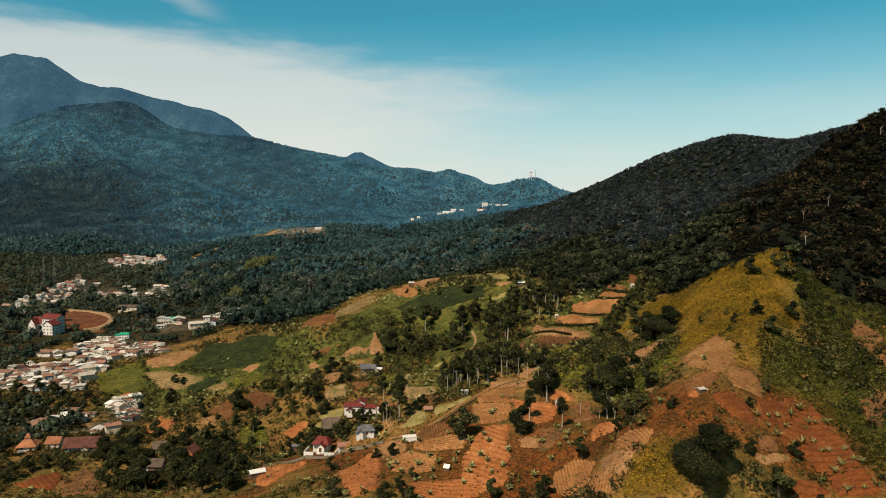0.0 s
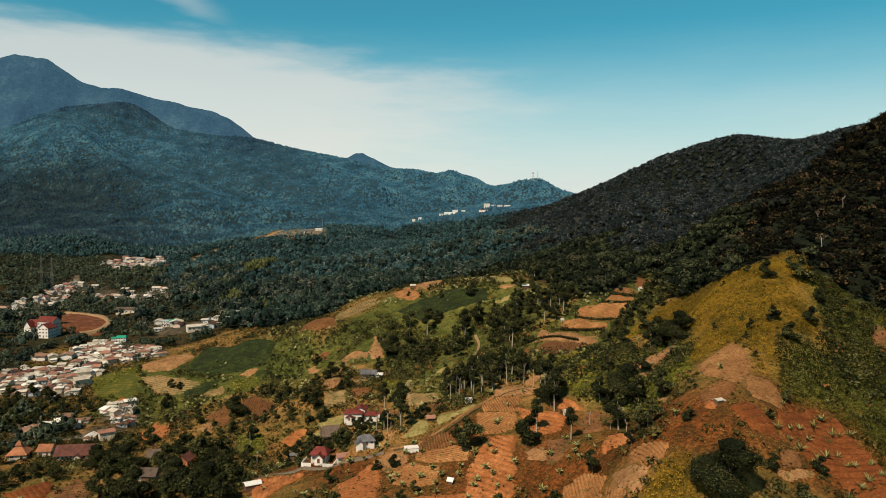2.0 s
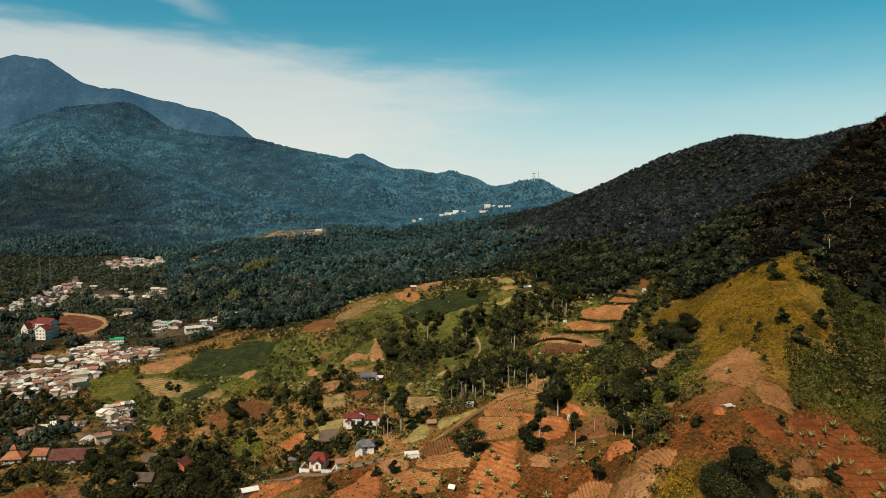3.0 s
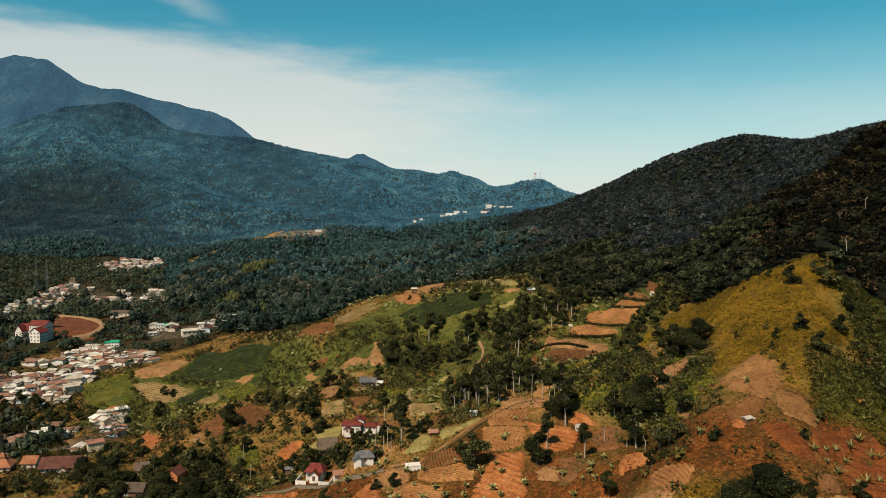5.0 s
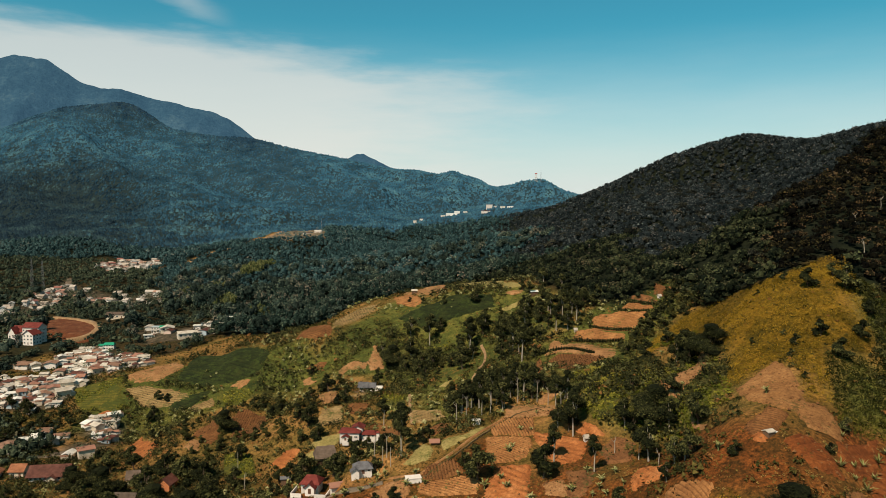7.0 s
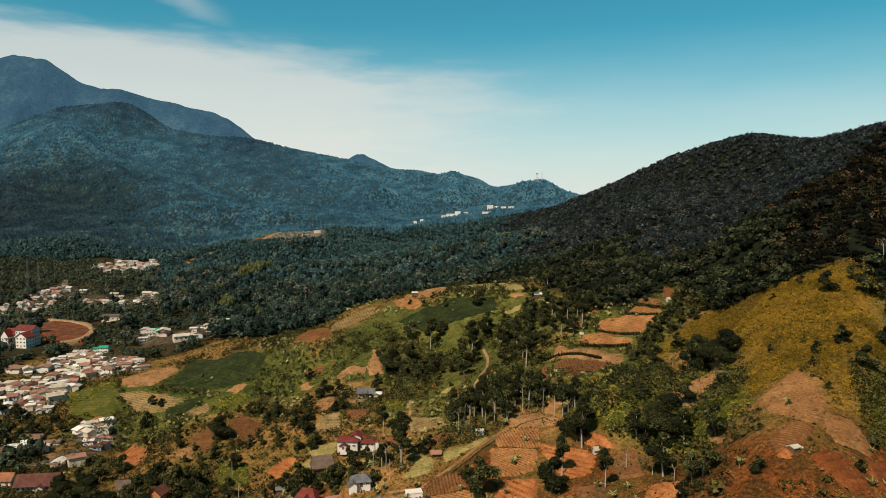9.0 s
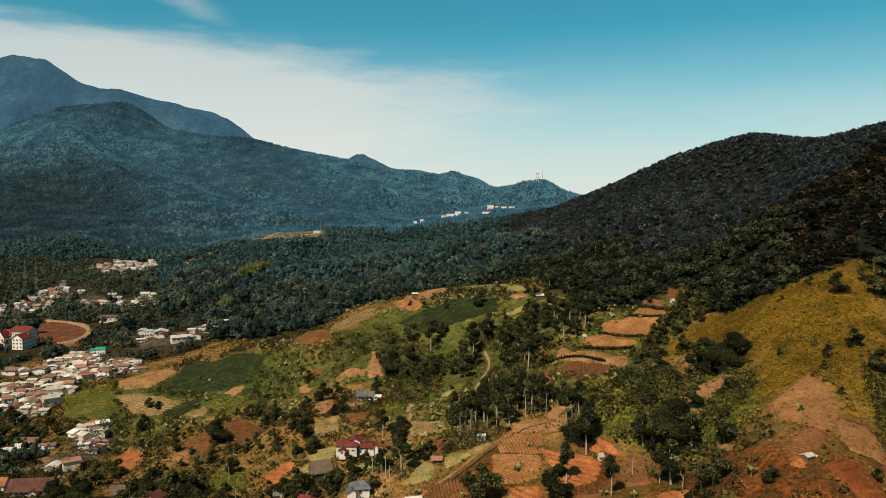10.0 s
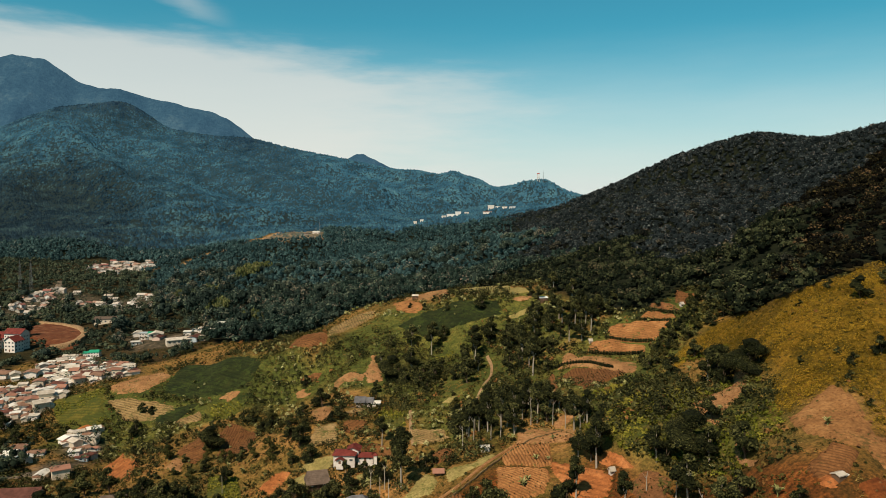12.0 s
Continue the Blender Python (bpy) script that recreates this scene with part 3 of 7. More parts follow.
REG["slope_wood"] = [(-110, 363), (-99, 423), (-60, 432), (-25, 430), (-5, 448), (30, 425), (71, 406), (81, 347), (62, 321), (43, 315), (2, 310), (-39, 319), (-49, 249), (-74, 295)]
REG["ridge_wood"] = [(17, 316), (23, 323), (41, 304), (58, 291), (56, 253), (47, 267), (34, 267), (23, 268)]
VILL["old_village"] = [(-281, 480), (-247, 494), (-230, 510), (-205, 495), (-193, 477), (-201, 466), (-201, 446), (-210, 441), (-260, 447)]
VILL["mid_village"] = [(-243, 538), (-245, 565), (-226, 576), (-202, 539), (-191, 540), (-166, 507), (-162, 489), (-180, 485), (-205, 497), (-220, 509)]
VILL["yard_village"] = [(-268, 533), (-247, 544), (-235, 516), (-255, 511)]
VILL["block"] = [(-177, 429), (-159, 435), (-153, 429), (-150, 410), (-153, 398), (-168, 411)]
VILL["lower"] = [(-172, 389), (-167, 400), (-155, 403), (-150, 380), (-162, 372)]
VILL["upper"] = [(-411, 851), (-396, 905), (-339, 864), (-273, 844), (-234, 732), (-306, 794), (-360, 822)]
VILL["far"] = [(-443, 1069), (-420, 1117), (-373, 1131), (-345, 1064), (-404, 1013)]
VILL["roadside"] = [(-217, 405), (-179, 412), (-172, 399), (-186, 385), (-200, 379)]
VILL["west"] = [(-403, 731), (-400, 790), (-419, 896), (-430, 966), (-396, 905), (-351, 737), (-374, 677)]
VILL["east"] = [(-213, 602), (-202, 637), (-182, 596), (-147, 635), (-136, 608), (-155, 557), (-192, 566)]
REG["terrace_hedges"] = [(105, 369), (126, 356), (119, 327), (105, 314), (74, 266), (64, 274), (43, 316), (50, 335), (69, 350), (87, 359)]
REG["forest"] = [(148, 257), (151, 279), (139, 278), (130, 279), (127, 296), (119, 308), (119, 327), (125, 349), (122, 364), (106, 349), (93, 363), (86, 409), (75, 428), (87, 622), (82, 450), (62, 490), (40, 522), (-10, 522), (-48, 512), (-80, 530), (-130, 548), (-148, 585), (-150, 650), (-190, 690), (-235, 760), (-300, 900), (-330, 1010), (-460, 1160), (-620, 1000), (-2400, 900), (-2400, 3000), (1100, 3000), (1100, 100), (260, 150)]
REG["terrace_clear"] = [(45, 312), (55, 327), (63, 343), (74, 348), (86, 354), (100, 353), (106, 358), (117, 364), (122, 348), (113, 342), (108, 337), (101, 332), (95, 328), (89, 322), (85, 310), (81, 291), (65, 268), (55, 279), (53, 268), (45, 293)]
TERRACE_TREES = [(52, 276), (44, 275), (49, 242), (51, 242), (42, 282)]
REG["valley"] = [(-135, 545), (-150, 520), (-200, 505), (-265, 570), (-255, 445), (-185, 405), (-165, 370), (-205, 340), (-420, 360), (-640, 1000), (-460, 1160), (-330, 1010), (-235, 760), (-150, 640)]
REG["far_site"] = [(-240, 1195), (-228, 1262), (-196, 1290), (-168, 1262), (-152, 1272), (-128, 1196), (-119, 1112), (-136, 1092), (-158, 1074), (-176, 1084), (-190, 1120), (-214, 1150)]
REG["far_road"] = [(-336, 1030), (-318, 1052), (-280, 1100), (-240, 1225), (-215, 1285), (-228, 1300), (-256, 1240), (-292, 1120), (-330, 1072), (-350, 1050)]
REG["construction"] = [(-322, 676), (-318, 700), (-304, 697), (-284, 681), (-266, 661), (-252, 634), (-246, 608), (-249, 594), (-260, 592), (-280, 612), (-300, 636), (-316, 658)]
PLOTS = []


def plot(kind, *outline):
    PLOTS.append((kind, list(outline)))


plot("brown", (-91.5, 409), (-89.7, 420.4), (-69.9, 401.6), (-65.7, 352.9), (-77.5, 369.2), (-82.4, 367.4))
plot("crop", (-79.7, 346.5), (-64.7, 332.9), (-59.5, 318.5), (-66.7, 316.5), (-74.9, 321.9))
plot("bare", (-54.8, 323.5), (-52.1, 328.3), (-43.3, 326.9), (-46.4, 318.9), (-49.7, 317.4))
plot("lawn", (-40.1, 326.3), (-36.5, 329.3), (-26.7, 328), (-25.8, 316.7), (-29.9, 317.6))
plot("straw", (-39.2, 336.6), (-38.2, 348.1), (-28.1, 349.6), (-27, 335.6))
plot("dry", (-41.5, 367.9), (-34.3, 379.3), (-30.4, 354.7), (-37.6, 352.9))
plot("bare", (-52.4, 252.7), (-42.6, 248.5), (-32.9, 242.6), (-37.1, 238.6), (-45, 230.1), (-49.7, 235))
plot("bare", (-20.4, 222), (-12, 234), (-7.3, 233), (-6.9, 219.1), (-7.5, 201.4), (-14.1, 196), (-18.3, 204.3))
plot("dry", (-11.2, 236), (-4.6, 240.6), (0.9, 239.2), (0.8, 230.8), (-6.1, 225))
plot("straw", (2.3, 330.3), (14.8, 323.9), (15.8, 312.4), (2.2, 319.6))
plot("brown", (2.7, 317.3), (13.8, 272.4), (14.7, 264.5), (7.8, 262.3), (3.7, 311.3))
plot("lawn", (-1.7, 249.2), (5.6, 258.4), (8.1, 252.4), (7.3, 248.1), (2.3, 246.5))
plot("lawn", (11, 257.7), (18.1, 257.6), (24.6, 260), (26.6, 258.6), (17.7, 252.5), (11.5, 250))
plot("brown", (6.2, 243.1), (14, 242.1), (16.8, 233.6), (10.7, 233.4), (4.7, 237))
plot("tilled", (3.7, 234.4), (16.3, 232), (20.7, 226.7), (18.3, 221.8), (8.5, 225.9), (3.1, 230.6))
plot("tilled", (-3.3, 230.7), (4, 228.5), (11.1, 223.1), (9.8, 215.2), (1.1, 214.2), (-4.2, 216.4))
plot("bare", (25.6, 231.1), (34.8, 229.3), (30.6, 200.8), (31, 197.8), (18.9, 196), (17.2, 208.4), (19.1, 216.6))
plot("bare", (-2.3, 203.4), (4.5, 209.6), (16.1, 205.3), (22.3, 200.3), (20.9, 194.9), (4.2, 197.9))
plot("tilled", (25.3, 250.5), (37.9, 243.2), (35.3, 232.3), (25.9, 233), (23.6, 239))
plot("tilled", (27.3, 255.9), (31.5, 264.6), (40.3, 258.6), (39.2, 244.9), (27.8, 250.7))
plot("dry", (35.1, 275.9), (50.1, 265.8), (48.5, 257.5), (40.4, 259.3), (32.6, 265.2))
plot("bare", (39.7, 248.1), (50.4, 236.2), (51.5, 231.9), (48.2, 225.7), (41.7, 225.6), (38.5, 243))
plot("bare", (49.6, 246.7), (58, 233), (57.1, 231.7), (50.7, 237.5))
plot("dry", (35.9, 218.3), (41.1, 217.2), (40.4, 208.7), (35.8, 212.3))
plot("scrubby", (42.8, 221.4), (50.6, 215.6), (45.1, 206.7), (40.9, 207))
plot("tilled", (44, 197.8), (49.7, 197.6), (53.1, 191.8), (49.9, 182.8), (43.5, 184.8), (41.3, 192.6))
plot("bare", (55.7, 204.7), (60.2, 208.6), (63.6, 202.8), (62.1, 195.3), (56.8, 199.6), (54.5, 198.4))
plot("tilled", (59.4, 190.1), (62.5, 186.9), (66, 179.2), (63.2, 175.4), (58.7, 175.2), (57.4, 185.1))
plot("dry", (54.4, 189.7), (56.8, 183.3), (58.8, 174.4), (56.5, 170.4), (53.6, 168), (51.7, 176))
plot("tilled", (49.3, 178), (52.1, 186), (52.8, 167.6), (50.4, 164.4), (47.3, 165.6), (44.5, 182.2))
plot("scrubby", (54.3, 229.2), (59.5, 229.9), (63.7, 224.4), (58.8, 213.1), (52.7, 217.2))
plot("brown", (77.4, 191.1), (85.6, 197.3), (89.3, 192.6), (82.4, 186.1), (77, 186.2))
plot("bare", (76.5, 185.6), (79, 187.3), (80.7, 186.7), (79.1, 183.4))
plot("sandy", (85.5, 213.7), (88.4, 213.4), (97.9, 218.4), (101.2, 220.3), (100.7, 211.8), (99.2, 205.5), (96.6, 198.4), (101.1, 197.8), (101.4, 192.2), (98.4, 187), (90.6, 186), (90, 193), (86.5, 198.2), (84.6, 202.3), (84.2, 207.7))
plot("red", (82.3, 182.8), (87.2, 184.5), (92.2, 180.1), (92.5, 174), (85.6, 174.5), (82, 178.7))
plot("red", (93.9, 182), (101.2, 188.4), (113.1, 193.6), (107.8, 187.9), (102.2, 181.2), (95.5, 176.8), (93.4, 178))
plot("red", (106.7, 185.4), (114.1, 191), (114.7, 173.7), (115, 167.3), (105.3, 165.7), (101.6, 166.8), (101.9, 172.4), (97, 172.4), (96.8, 175.3))
plot("red", (103.2, 164.7), (114, 165.9), (114.5, 158.9), (112.7, 156.3), (102.7, 159.1))
plot("scrubby", (89.8, 171.6), (95, 173.6), (94.8, 170.3), (88.6, 168))
plot("dry", (84.8, 166.6), (96.9, 170.1), (97.3, 169), (87.9, 164.9))
plot("red", (93.1, 163), (99.1, 164.9), (101.8, 161), (101.5, 159.4), (90.6, 159.7))
plot("scrubby", (128.7, 190.6), (136, 192.9), (136, 190.2), (127.2, 177.5), (124.7, 182))
plot("scrubby", (148, 224.7), (156.1, 235.2), (154.4, 216.9), (143.6, 201.3), (144.9, 212.8))
plot("crop", (-201.8, 472), (-190.6, 473), (-172.3, 473.2), (-165.2, 453), (-157.4, 442.2), (-166.8, 438.2), (-184.8, 440.9))
plot("bare", (-176.3, 436.5), (-167.3, 439.5), (-160, 438.1), (-162.1, 434.6))
plot("dry", (-170.1, 472.2), (-145.7, 495.2), (-137.8, 480.8), (-146.8, 461.6), (-166.3, 464.3))
plot("straw", (-164.9, 457.1), (-153, 458.7), (-137.7, 454.9), (-119.7, 443), (-133.4, 440), (-149.4, 441.9))
plot("tea", (-136.2, 475.1), (-134.4, 496.5), (-90.6, 470.8), (-80.9, 457), (-85.9, 444.9), (-103.7, 446.3), (-118.7, 450), (-136, 461.5))
plot("dry", (-101.4, 443.5), (-96.7, 446.2), (-88.5, 444), (-90, 440.9), (-95.3, 439.5))
plot("crop", (-107.5, 440.1), (-91.9, 440), (-83.6, 432.4), (-88.8, 424.1), (-102.4, 425.4))
plot("straw", (-121, 432.4), (-108.7, 437.9), (-104.9, 429), (-115.6, 424.8))
plot("brown", (-104.4, 382.8), (-100.5, 410.3), (-90.8, 382.4), (-92.1, 369.5))
plot("dry", (-105, 365.9), (-103.4, 379.1), (-98, 375.5), (-95.9, 361.6))
plot("bare", (-143.2, 394.9), (-141, 415.9), (-127.3, 398.2), (-118.2, 364.9), (-138.3, 385.3))
plot("tea", (-134.4, 443.7), (-117.5, 445.5), (-111.7, 442.9), (-119.4, 432.7), (-130.1, 434.5))
plot("brown", (-65.9, 461.4), (-61.8, 478.2), (-45.8, 468.9), (-42.4, 455.4), (-51.3, 450.9))
plot("straw", (-45.2, 462.4), (-43.7, 487.3), (-28.8, 497.9), (-17.8, 499.4), (-20.4, 484.7), (-34.7, 469.2))
plot("brown", (-54.9, 436.3), (-42.5, 433.5), (-45.5, 428.9), (-52.6, 430.8))
plot("dry", (-37.5, 415.7), (-29.7, 423.2), (-20.9, 414.3), (-20.4, 405.4), (-30.6, 411.9), (-34.7, 401.6))
plot("dry", (-58.3, 427.4), (-52.1, 426.5), (-48.5, 418.7), (-55.6, 422.2))
plot("dry", (-20.3, 417.1), (-17.7, 435), (-14, 428.8), (-11.2, 398.9), (-18.5, 397.6))
plot("brown", (-26.2, 342.7), (-24.7, 349.8), (-16.5, 353.3), (-15.9, 339.4), (-22.6, 338.6))
plot("crop", (-11.7, 352.9), (-9.7, 364.9), (0.5, 356.6), (-0.3, 337.3), (-9, 336.4))
plot("straw", (-27, 362.5), (-18.6, 367.9), (-18.2, 360.3), (-25.3, 357.7))
plot("tilled", (-9.1, 503.1), (3, 501.2), (11.1, 471.7), (6.4, 464.8), (-4.9, 483.9))
plot("dry", (-3.1, 512.8), (13.3, 513.1), (38.9, 670.9), (25.7, 477.1), (16.2, 479.2), (4.9, 498.1))
plot("lawn", (33.8, 511.8), (54.9, 497.5), (60.2, 447.1), (59, 438.7), (32.9, 469.2))
plot("lawn", (54.9, 445.7), (63.5, 450.6), (67.9, 436.2), (58.4, 434.1))
plot("dry", (56.1, 430.1), (66.4, 428.6), (63.9, 423.4), (57.3, 425.9))
plot("lawn", (49.6, 412.5), (62.6, 415.1), (67.8, 418), (65.6, 412.3), (55.1, 409))
plot("tea", (-4.7, 460), (10.1, 462.7), (27.8, 448.1), (47.9, 434), (49.6, 419), (29.6, 422.3), (2.6, 446.7))
plot("crop", (15, 415.2), (24, 413.1), (24, 402))
plot("lawn", (14.6, 348.1), (21.6, 348.4), (20.3, 340.7))
plot("brown", (117.2, 363.2), (124.1, 346.9), (117.4, 343.5), (112.6, 350.4))
plot("scrubby", (106.2, 358.2), (112, 351.2), (113.4, 343.1), (110, 343.1), (102.3, 353.1))
plot("tilled", (97.5, 350.8), (102.6, 352.9), (107.4, 347.6), (109.8, 338.9), (107.1, 340.1), (98, 348))
plot("tilled", (86.1, 353.8), (98.7, 348), (108.3, 339.2), (104.5, 336.7), (98.1, 331.7), (86.2, 341.2), (83.3, 346.1))
plot("tilled", (73.5, 339.7), (77.2, 347.4), (83.9, 345.1), (95.5, 332.8), (92.4, 328.1), (84.5, 331.4))
plot("dry", (58.2, 327), (65.8, 342), (67.3, 333.3), (78.2, 332.6), (85.2, 315.6), (80.7, 305.3), (66.6, 322.6))
plot("brown", (58.6, 319.7), (63.7, 322.6), (74.3, 315.1), (78.4, 307.9), (70.2, 297.8), (58.6, 289.5))
plot("brown", (52.7, 319.6), (57.2, 324.7), (50.9, 284.2))
plot("dry", (100.1, 268.4), (97.3, 253.6), (92.2, 245.9), (87.3, 242.7), (83, 238), (79.1, 232.7), (78.2, 238.1), (79.4, 250.3), (88.1, 256.2), (92.8, 255))
plot("dry", (45.5, 273.8), (53.5, 277.9), (59, 276.1), (51.6, 272.6), (45.9, 266.5))
plot("brown", (-320, 678), (-304, 690), (-266, 653), (-250, 606), (-256, 593), (-295, 631))
plot("red", (-162, 297), (-150, 312), (-145, 307), (-142, 290))
plot("lawn", (-18, 308), (-8, 308.6), (-6.2, 302), (-16.2, 304.8))
plot("lawn", (-44, 321), (-39, 323), (-35.7, 321.5), (-34.6, 309.7), (-39, 310.4))
plot("scrubby", (-140, 314), (-132, 312), (-119, 277), (-136, 282), (-143, 300))


def wooded(x, y):
    """1 where the ground lies under closed forest."""
    wood = inside(x, y, REG["forest"])
    for name in VILL:
        wood &= ~inside(x, y, VILL[name])
    for name in ("far_site", "construction", "far_road"):
        wood &= ~inside(x, y, REG[name])
    return wood.astype(float)

# ---- the ground sheet ----
def mesh_from(name, verts, faces, smooth=False):
    """A mesh from arrays: verts (n, 3), faces (m, 3 or 4)."""
    me = bpy.data.meshes.new(name)
    n, k = faces.shape
    me.vertices.add(len(verts))
    me.vertices.foreach_set("co", np.ascontiguousarray(verts, dtype=np.float32).ravel())
    me.loops.add(n * k)
    me.loops.foreach_set("vertex_index", np.ascontiguousarray(faces, dtype=np.int32).ravel())
    me.polygons.add(n)
    me.polygons.foreach_set("loop_start", np.arange(0, n * k, k, dtype=np.int32))
    me.polygons.foreach_set("loop_total", np.full(n, k, dtype=np.int32))
    me.polygons.foreach_set("use_smooth", np.full(n, smooth, dtype=bool))
    me.update(calc_edges=True)
    return me


def inside(x, y, polygon):
    """Which places lie in a polygon of the plan."""
    x, y = np.asarray(x, float), np.asarray(y, float)
    result = np.zeros(x.shape, bool)
    for (ax, ay), (bx, by) in zip(polygon, polygon[1:] + polygon[:1]):
        if ay != by:
            result ^= ((ay > y) != (by > y)) & (x < (bx - ax) * (y - ay) / (by - ay) + ax)
    return result


def grid_faces(nx, ny):
    a = (np.arange(ny - 1)[:, None] * nx + np.arange(nx - 1)[None, :]).ravel()
    return np.stack([a, a + 1, a + nx + 1, a + nx], 1)


WX = MX + 7 * fbm(MX, MY, 15, 3, 21)
WY = MY + 7 * fbm(MX, MY, 15, 3, 31)
cover = np.zeros(MX.shape + (4,), np.float32)
for name in ("knoll_grass", "spur_grass"):
    cover[..., 0] = np.maximum(cover[..., 0], inside(WX, WY, REG[name]))
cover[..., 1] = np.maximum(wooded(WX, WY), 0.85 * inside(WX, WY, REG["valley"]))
cover[..., 3] = np.clip(inside(WX, WY, REG["farmland"]) * (0.75 + 2.2 * fbm(MX, MY, 18, 3, 51)), 0, 1) * (1 - cover[..., 0])
for name in VILL:
    cover[..., 2] = np.maximum(cover[..., 2], inside(WX, WY, VILL[name]))
ground_mesh = mesh_from("ground", np.stack([MX, MY, GZ], -1).reshape(-1, 3), grid_faces(len(GX), len(GY)), True)
layer = ground_mesh.color_attributes.new("cover", "FLOAT_COLOR", "POINT")
layer.data.foreach_set("color", blurred(cover, 1).ravel())
growth = np.zeros(MX.shape + (4,), np.float32)
for name in ("green_hill", "green_hollow", "green_slope", "right_scrub", "village_meadow", "terrace_hedges"):
    growth[..., 0] = np.maximum(growth[..., 0], inside(WX, WY, REG[name]))
# second channel: how much of the haze tint the far forest floor takes
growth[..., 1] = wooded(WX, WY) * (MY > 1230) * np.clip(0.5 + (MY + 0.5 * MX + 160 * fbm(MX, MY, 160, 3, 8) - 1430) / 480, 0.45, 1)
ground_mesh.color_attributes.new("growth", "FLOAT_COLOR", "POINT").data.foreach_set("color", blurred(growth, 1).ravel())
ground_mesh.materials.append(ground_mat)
tagged(new("ground", ground_mesh), "hilly ground of dry grass, scrub and reddish soil", "ground", kind="structure")

# ---- vegetation ----
rng = np.random.default_rng(7)


def shards(centres, radii, count, size, tints, low=-0.35, seed=0, rough=0.45):
    """Leaf clumps: triangles on the shells of ellipsoids, facing outwards and up. radii: (n, 3)."""
    r = np.random.default_rng(seed)
    n = len(centres)
    z = r.uniform(low, 1, (n, count))
    a = r.uniform(0, 2 * np.pi, (n, count))
    ring = np.sqrt(np.maximum(0, 1 - z * z))
    d = np.stack([ring * np.cos(a), ring * np.sin(a), z], -1)
    depth = r.uniform(0.62, 1.06, (n, count, 1))
    place = centres[:, None] + d * radii[:, None] * depth
    face = d + np.array([0, 0, 0.35]) + r.normal(0, rough, d.shape)
    face /= np.linalg.norm(face, axis=-1, keepdims=True)
    side = np.cross(face, r.normal(0, 1, d.shape))
    side /= np.linalg.norm(side, axis=-1, keepdims=True) + 1e-9
    other = np.cross(face, side)
    s = (np.asarray(size).reshape(-1, 1) * r.uniform(0.6, 1.4, (n, count)))[..., None]
    v = np.stack([place + side * s, place - side * s * 0.55 + other * s * 0.85, place - side * s * 0.55 - other * s * 0.85], 2)
    t = np.repeat(np.asarray(tints), count * 3)
    return v.reshape(-1, 3), t


ICO = bmesh.new()
bmesh.ops.create_icosphere(ICO, subdivisions=1, radius=1)
ICO_V = np.array([v.co[:] for v in ICO.verts])
ICO_F = np.array([[v.index for v in f.verts] for f in ICO.faces])
ICO.free()


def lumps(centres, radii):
    """Hearts of crowns: solid cores whose inner shade is put into a dark tint."""
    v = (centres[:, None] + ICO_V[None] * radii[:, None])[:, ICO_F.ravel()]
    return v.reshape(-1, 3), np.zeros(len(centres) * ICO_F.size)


def shard_mesh(name, verts, tints, mat):
    me = mesh_from(name, verts, np.arange(len(verts)).reshape(-1, 3))
    me.attributes.new("tint", "FLOAT", "POINT").data.foreach_set("value", np.asarray(tints, np.float32))
    me.materials.append(mat)
    return me


def strewn(box, spacing, keep, seed):
    """Places strewn with no order at all."""
    r = np.random.default_rng(seed)
    x0, y0, x1, y1 = box
    n = int((x1 - x0) * (y1 - y0) / spacing ** 2)
    x, y = r.uniform(x0, x1, n), r.uniform(y0, y1, n)
    ok = keep(x, y)
    return x[ok], y[ok]


def scatter(box, spacing, keep, seed):
    """Uneven places over a box of the plan, at about the given spacing, where keep(x, y) holds."""
    r = np.random.default_rng(seed)
    x0, y0, x1, y1 = box
    gx, gy = np.meshgrid(np.arange(x0, x1, spacing), np.arange(y0, y1, spacing))
    x = (gx + r.uniform(-0.48, 0.48, gx.shape) * spacing).ravel()
    y = (gy + r.uniform(-0.48, 0.48, gy.shape) * spacing).ravel()
    ok = keep(x, y)
    return x[ok], y[ok]


def domes(centres, radii, tints, sides=5, seed=0, rings=((0.82, 0.45), (0.80, -0.42))):
    """Rounded leaf masses: an apex and uneven rings each."""
    r = np.random.default_rng(seed)
    n = len(centres)
    a = (np.arange(sides) * 2 * np.pi / sides)[None, :] + r.uniform(0, 6.28, (n, 1)) + r.normal(0, 0.16, (n, sides))
    rows = [np.stack([r.normal(0, 0.15, n), r.normal(0, 0.15, n), r.uniform(0.8, 1.05, n)], 1)[:, None]]
    for wide, rise in rings:
        w = wide * r.uniform(0.8, 1.2, (n, sides))
        rows.append(np.stack([w * np.cos(a), w * np.sin(a), rise + r.normal(0, 0.12, (n, sides))], -1))
    v = centres[:, None] + np.concatenate(rows, 1) * radii[:, None]
    f = []
    for i in range(sides):
        j = (i + 1) % sides
        f.append((0, 1 + i, 1 + j))
        if len(rings) == 2:
            f += [(1 + i, 1 + sides + i, 1 + j), (1 + j, 1 + sides + i, 1 + sides + j)]
    k = 1 + len(rings) * sides
    faces = np.array(f)[None] + (np.arange(n) * k)[:, None, None]
    return v.reshape(-1, 3), faces.reshape(-1, 3), np.repeat(tints, k)


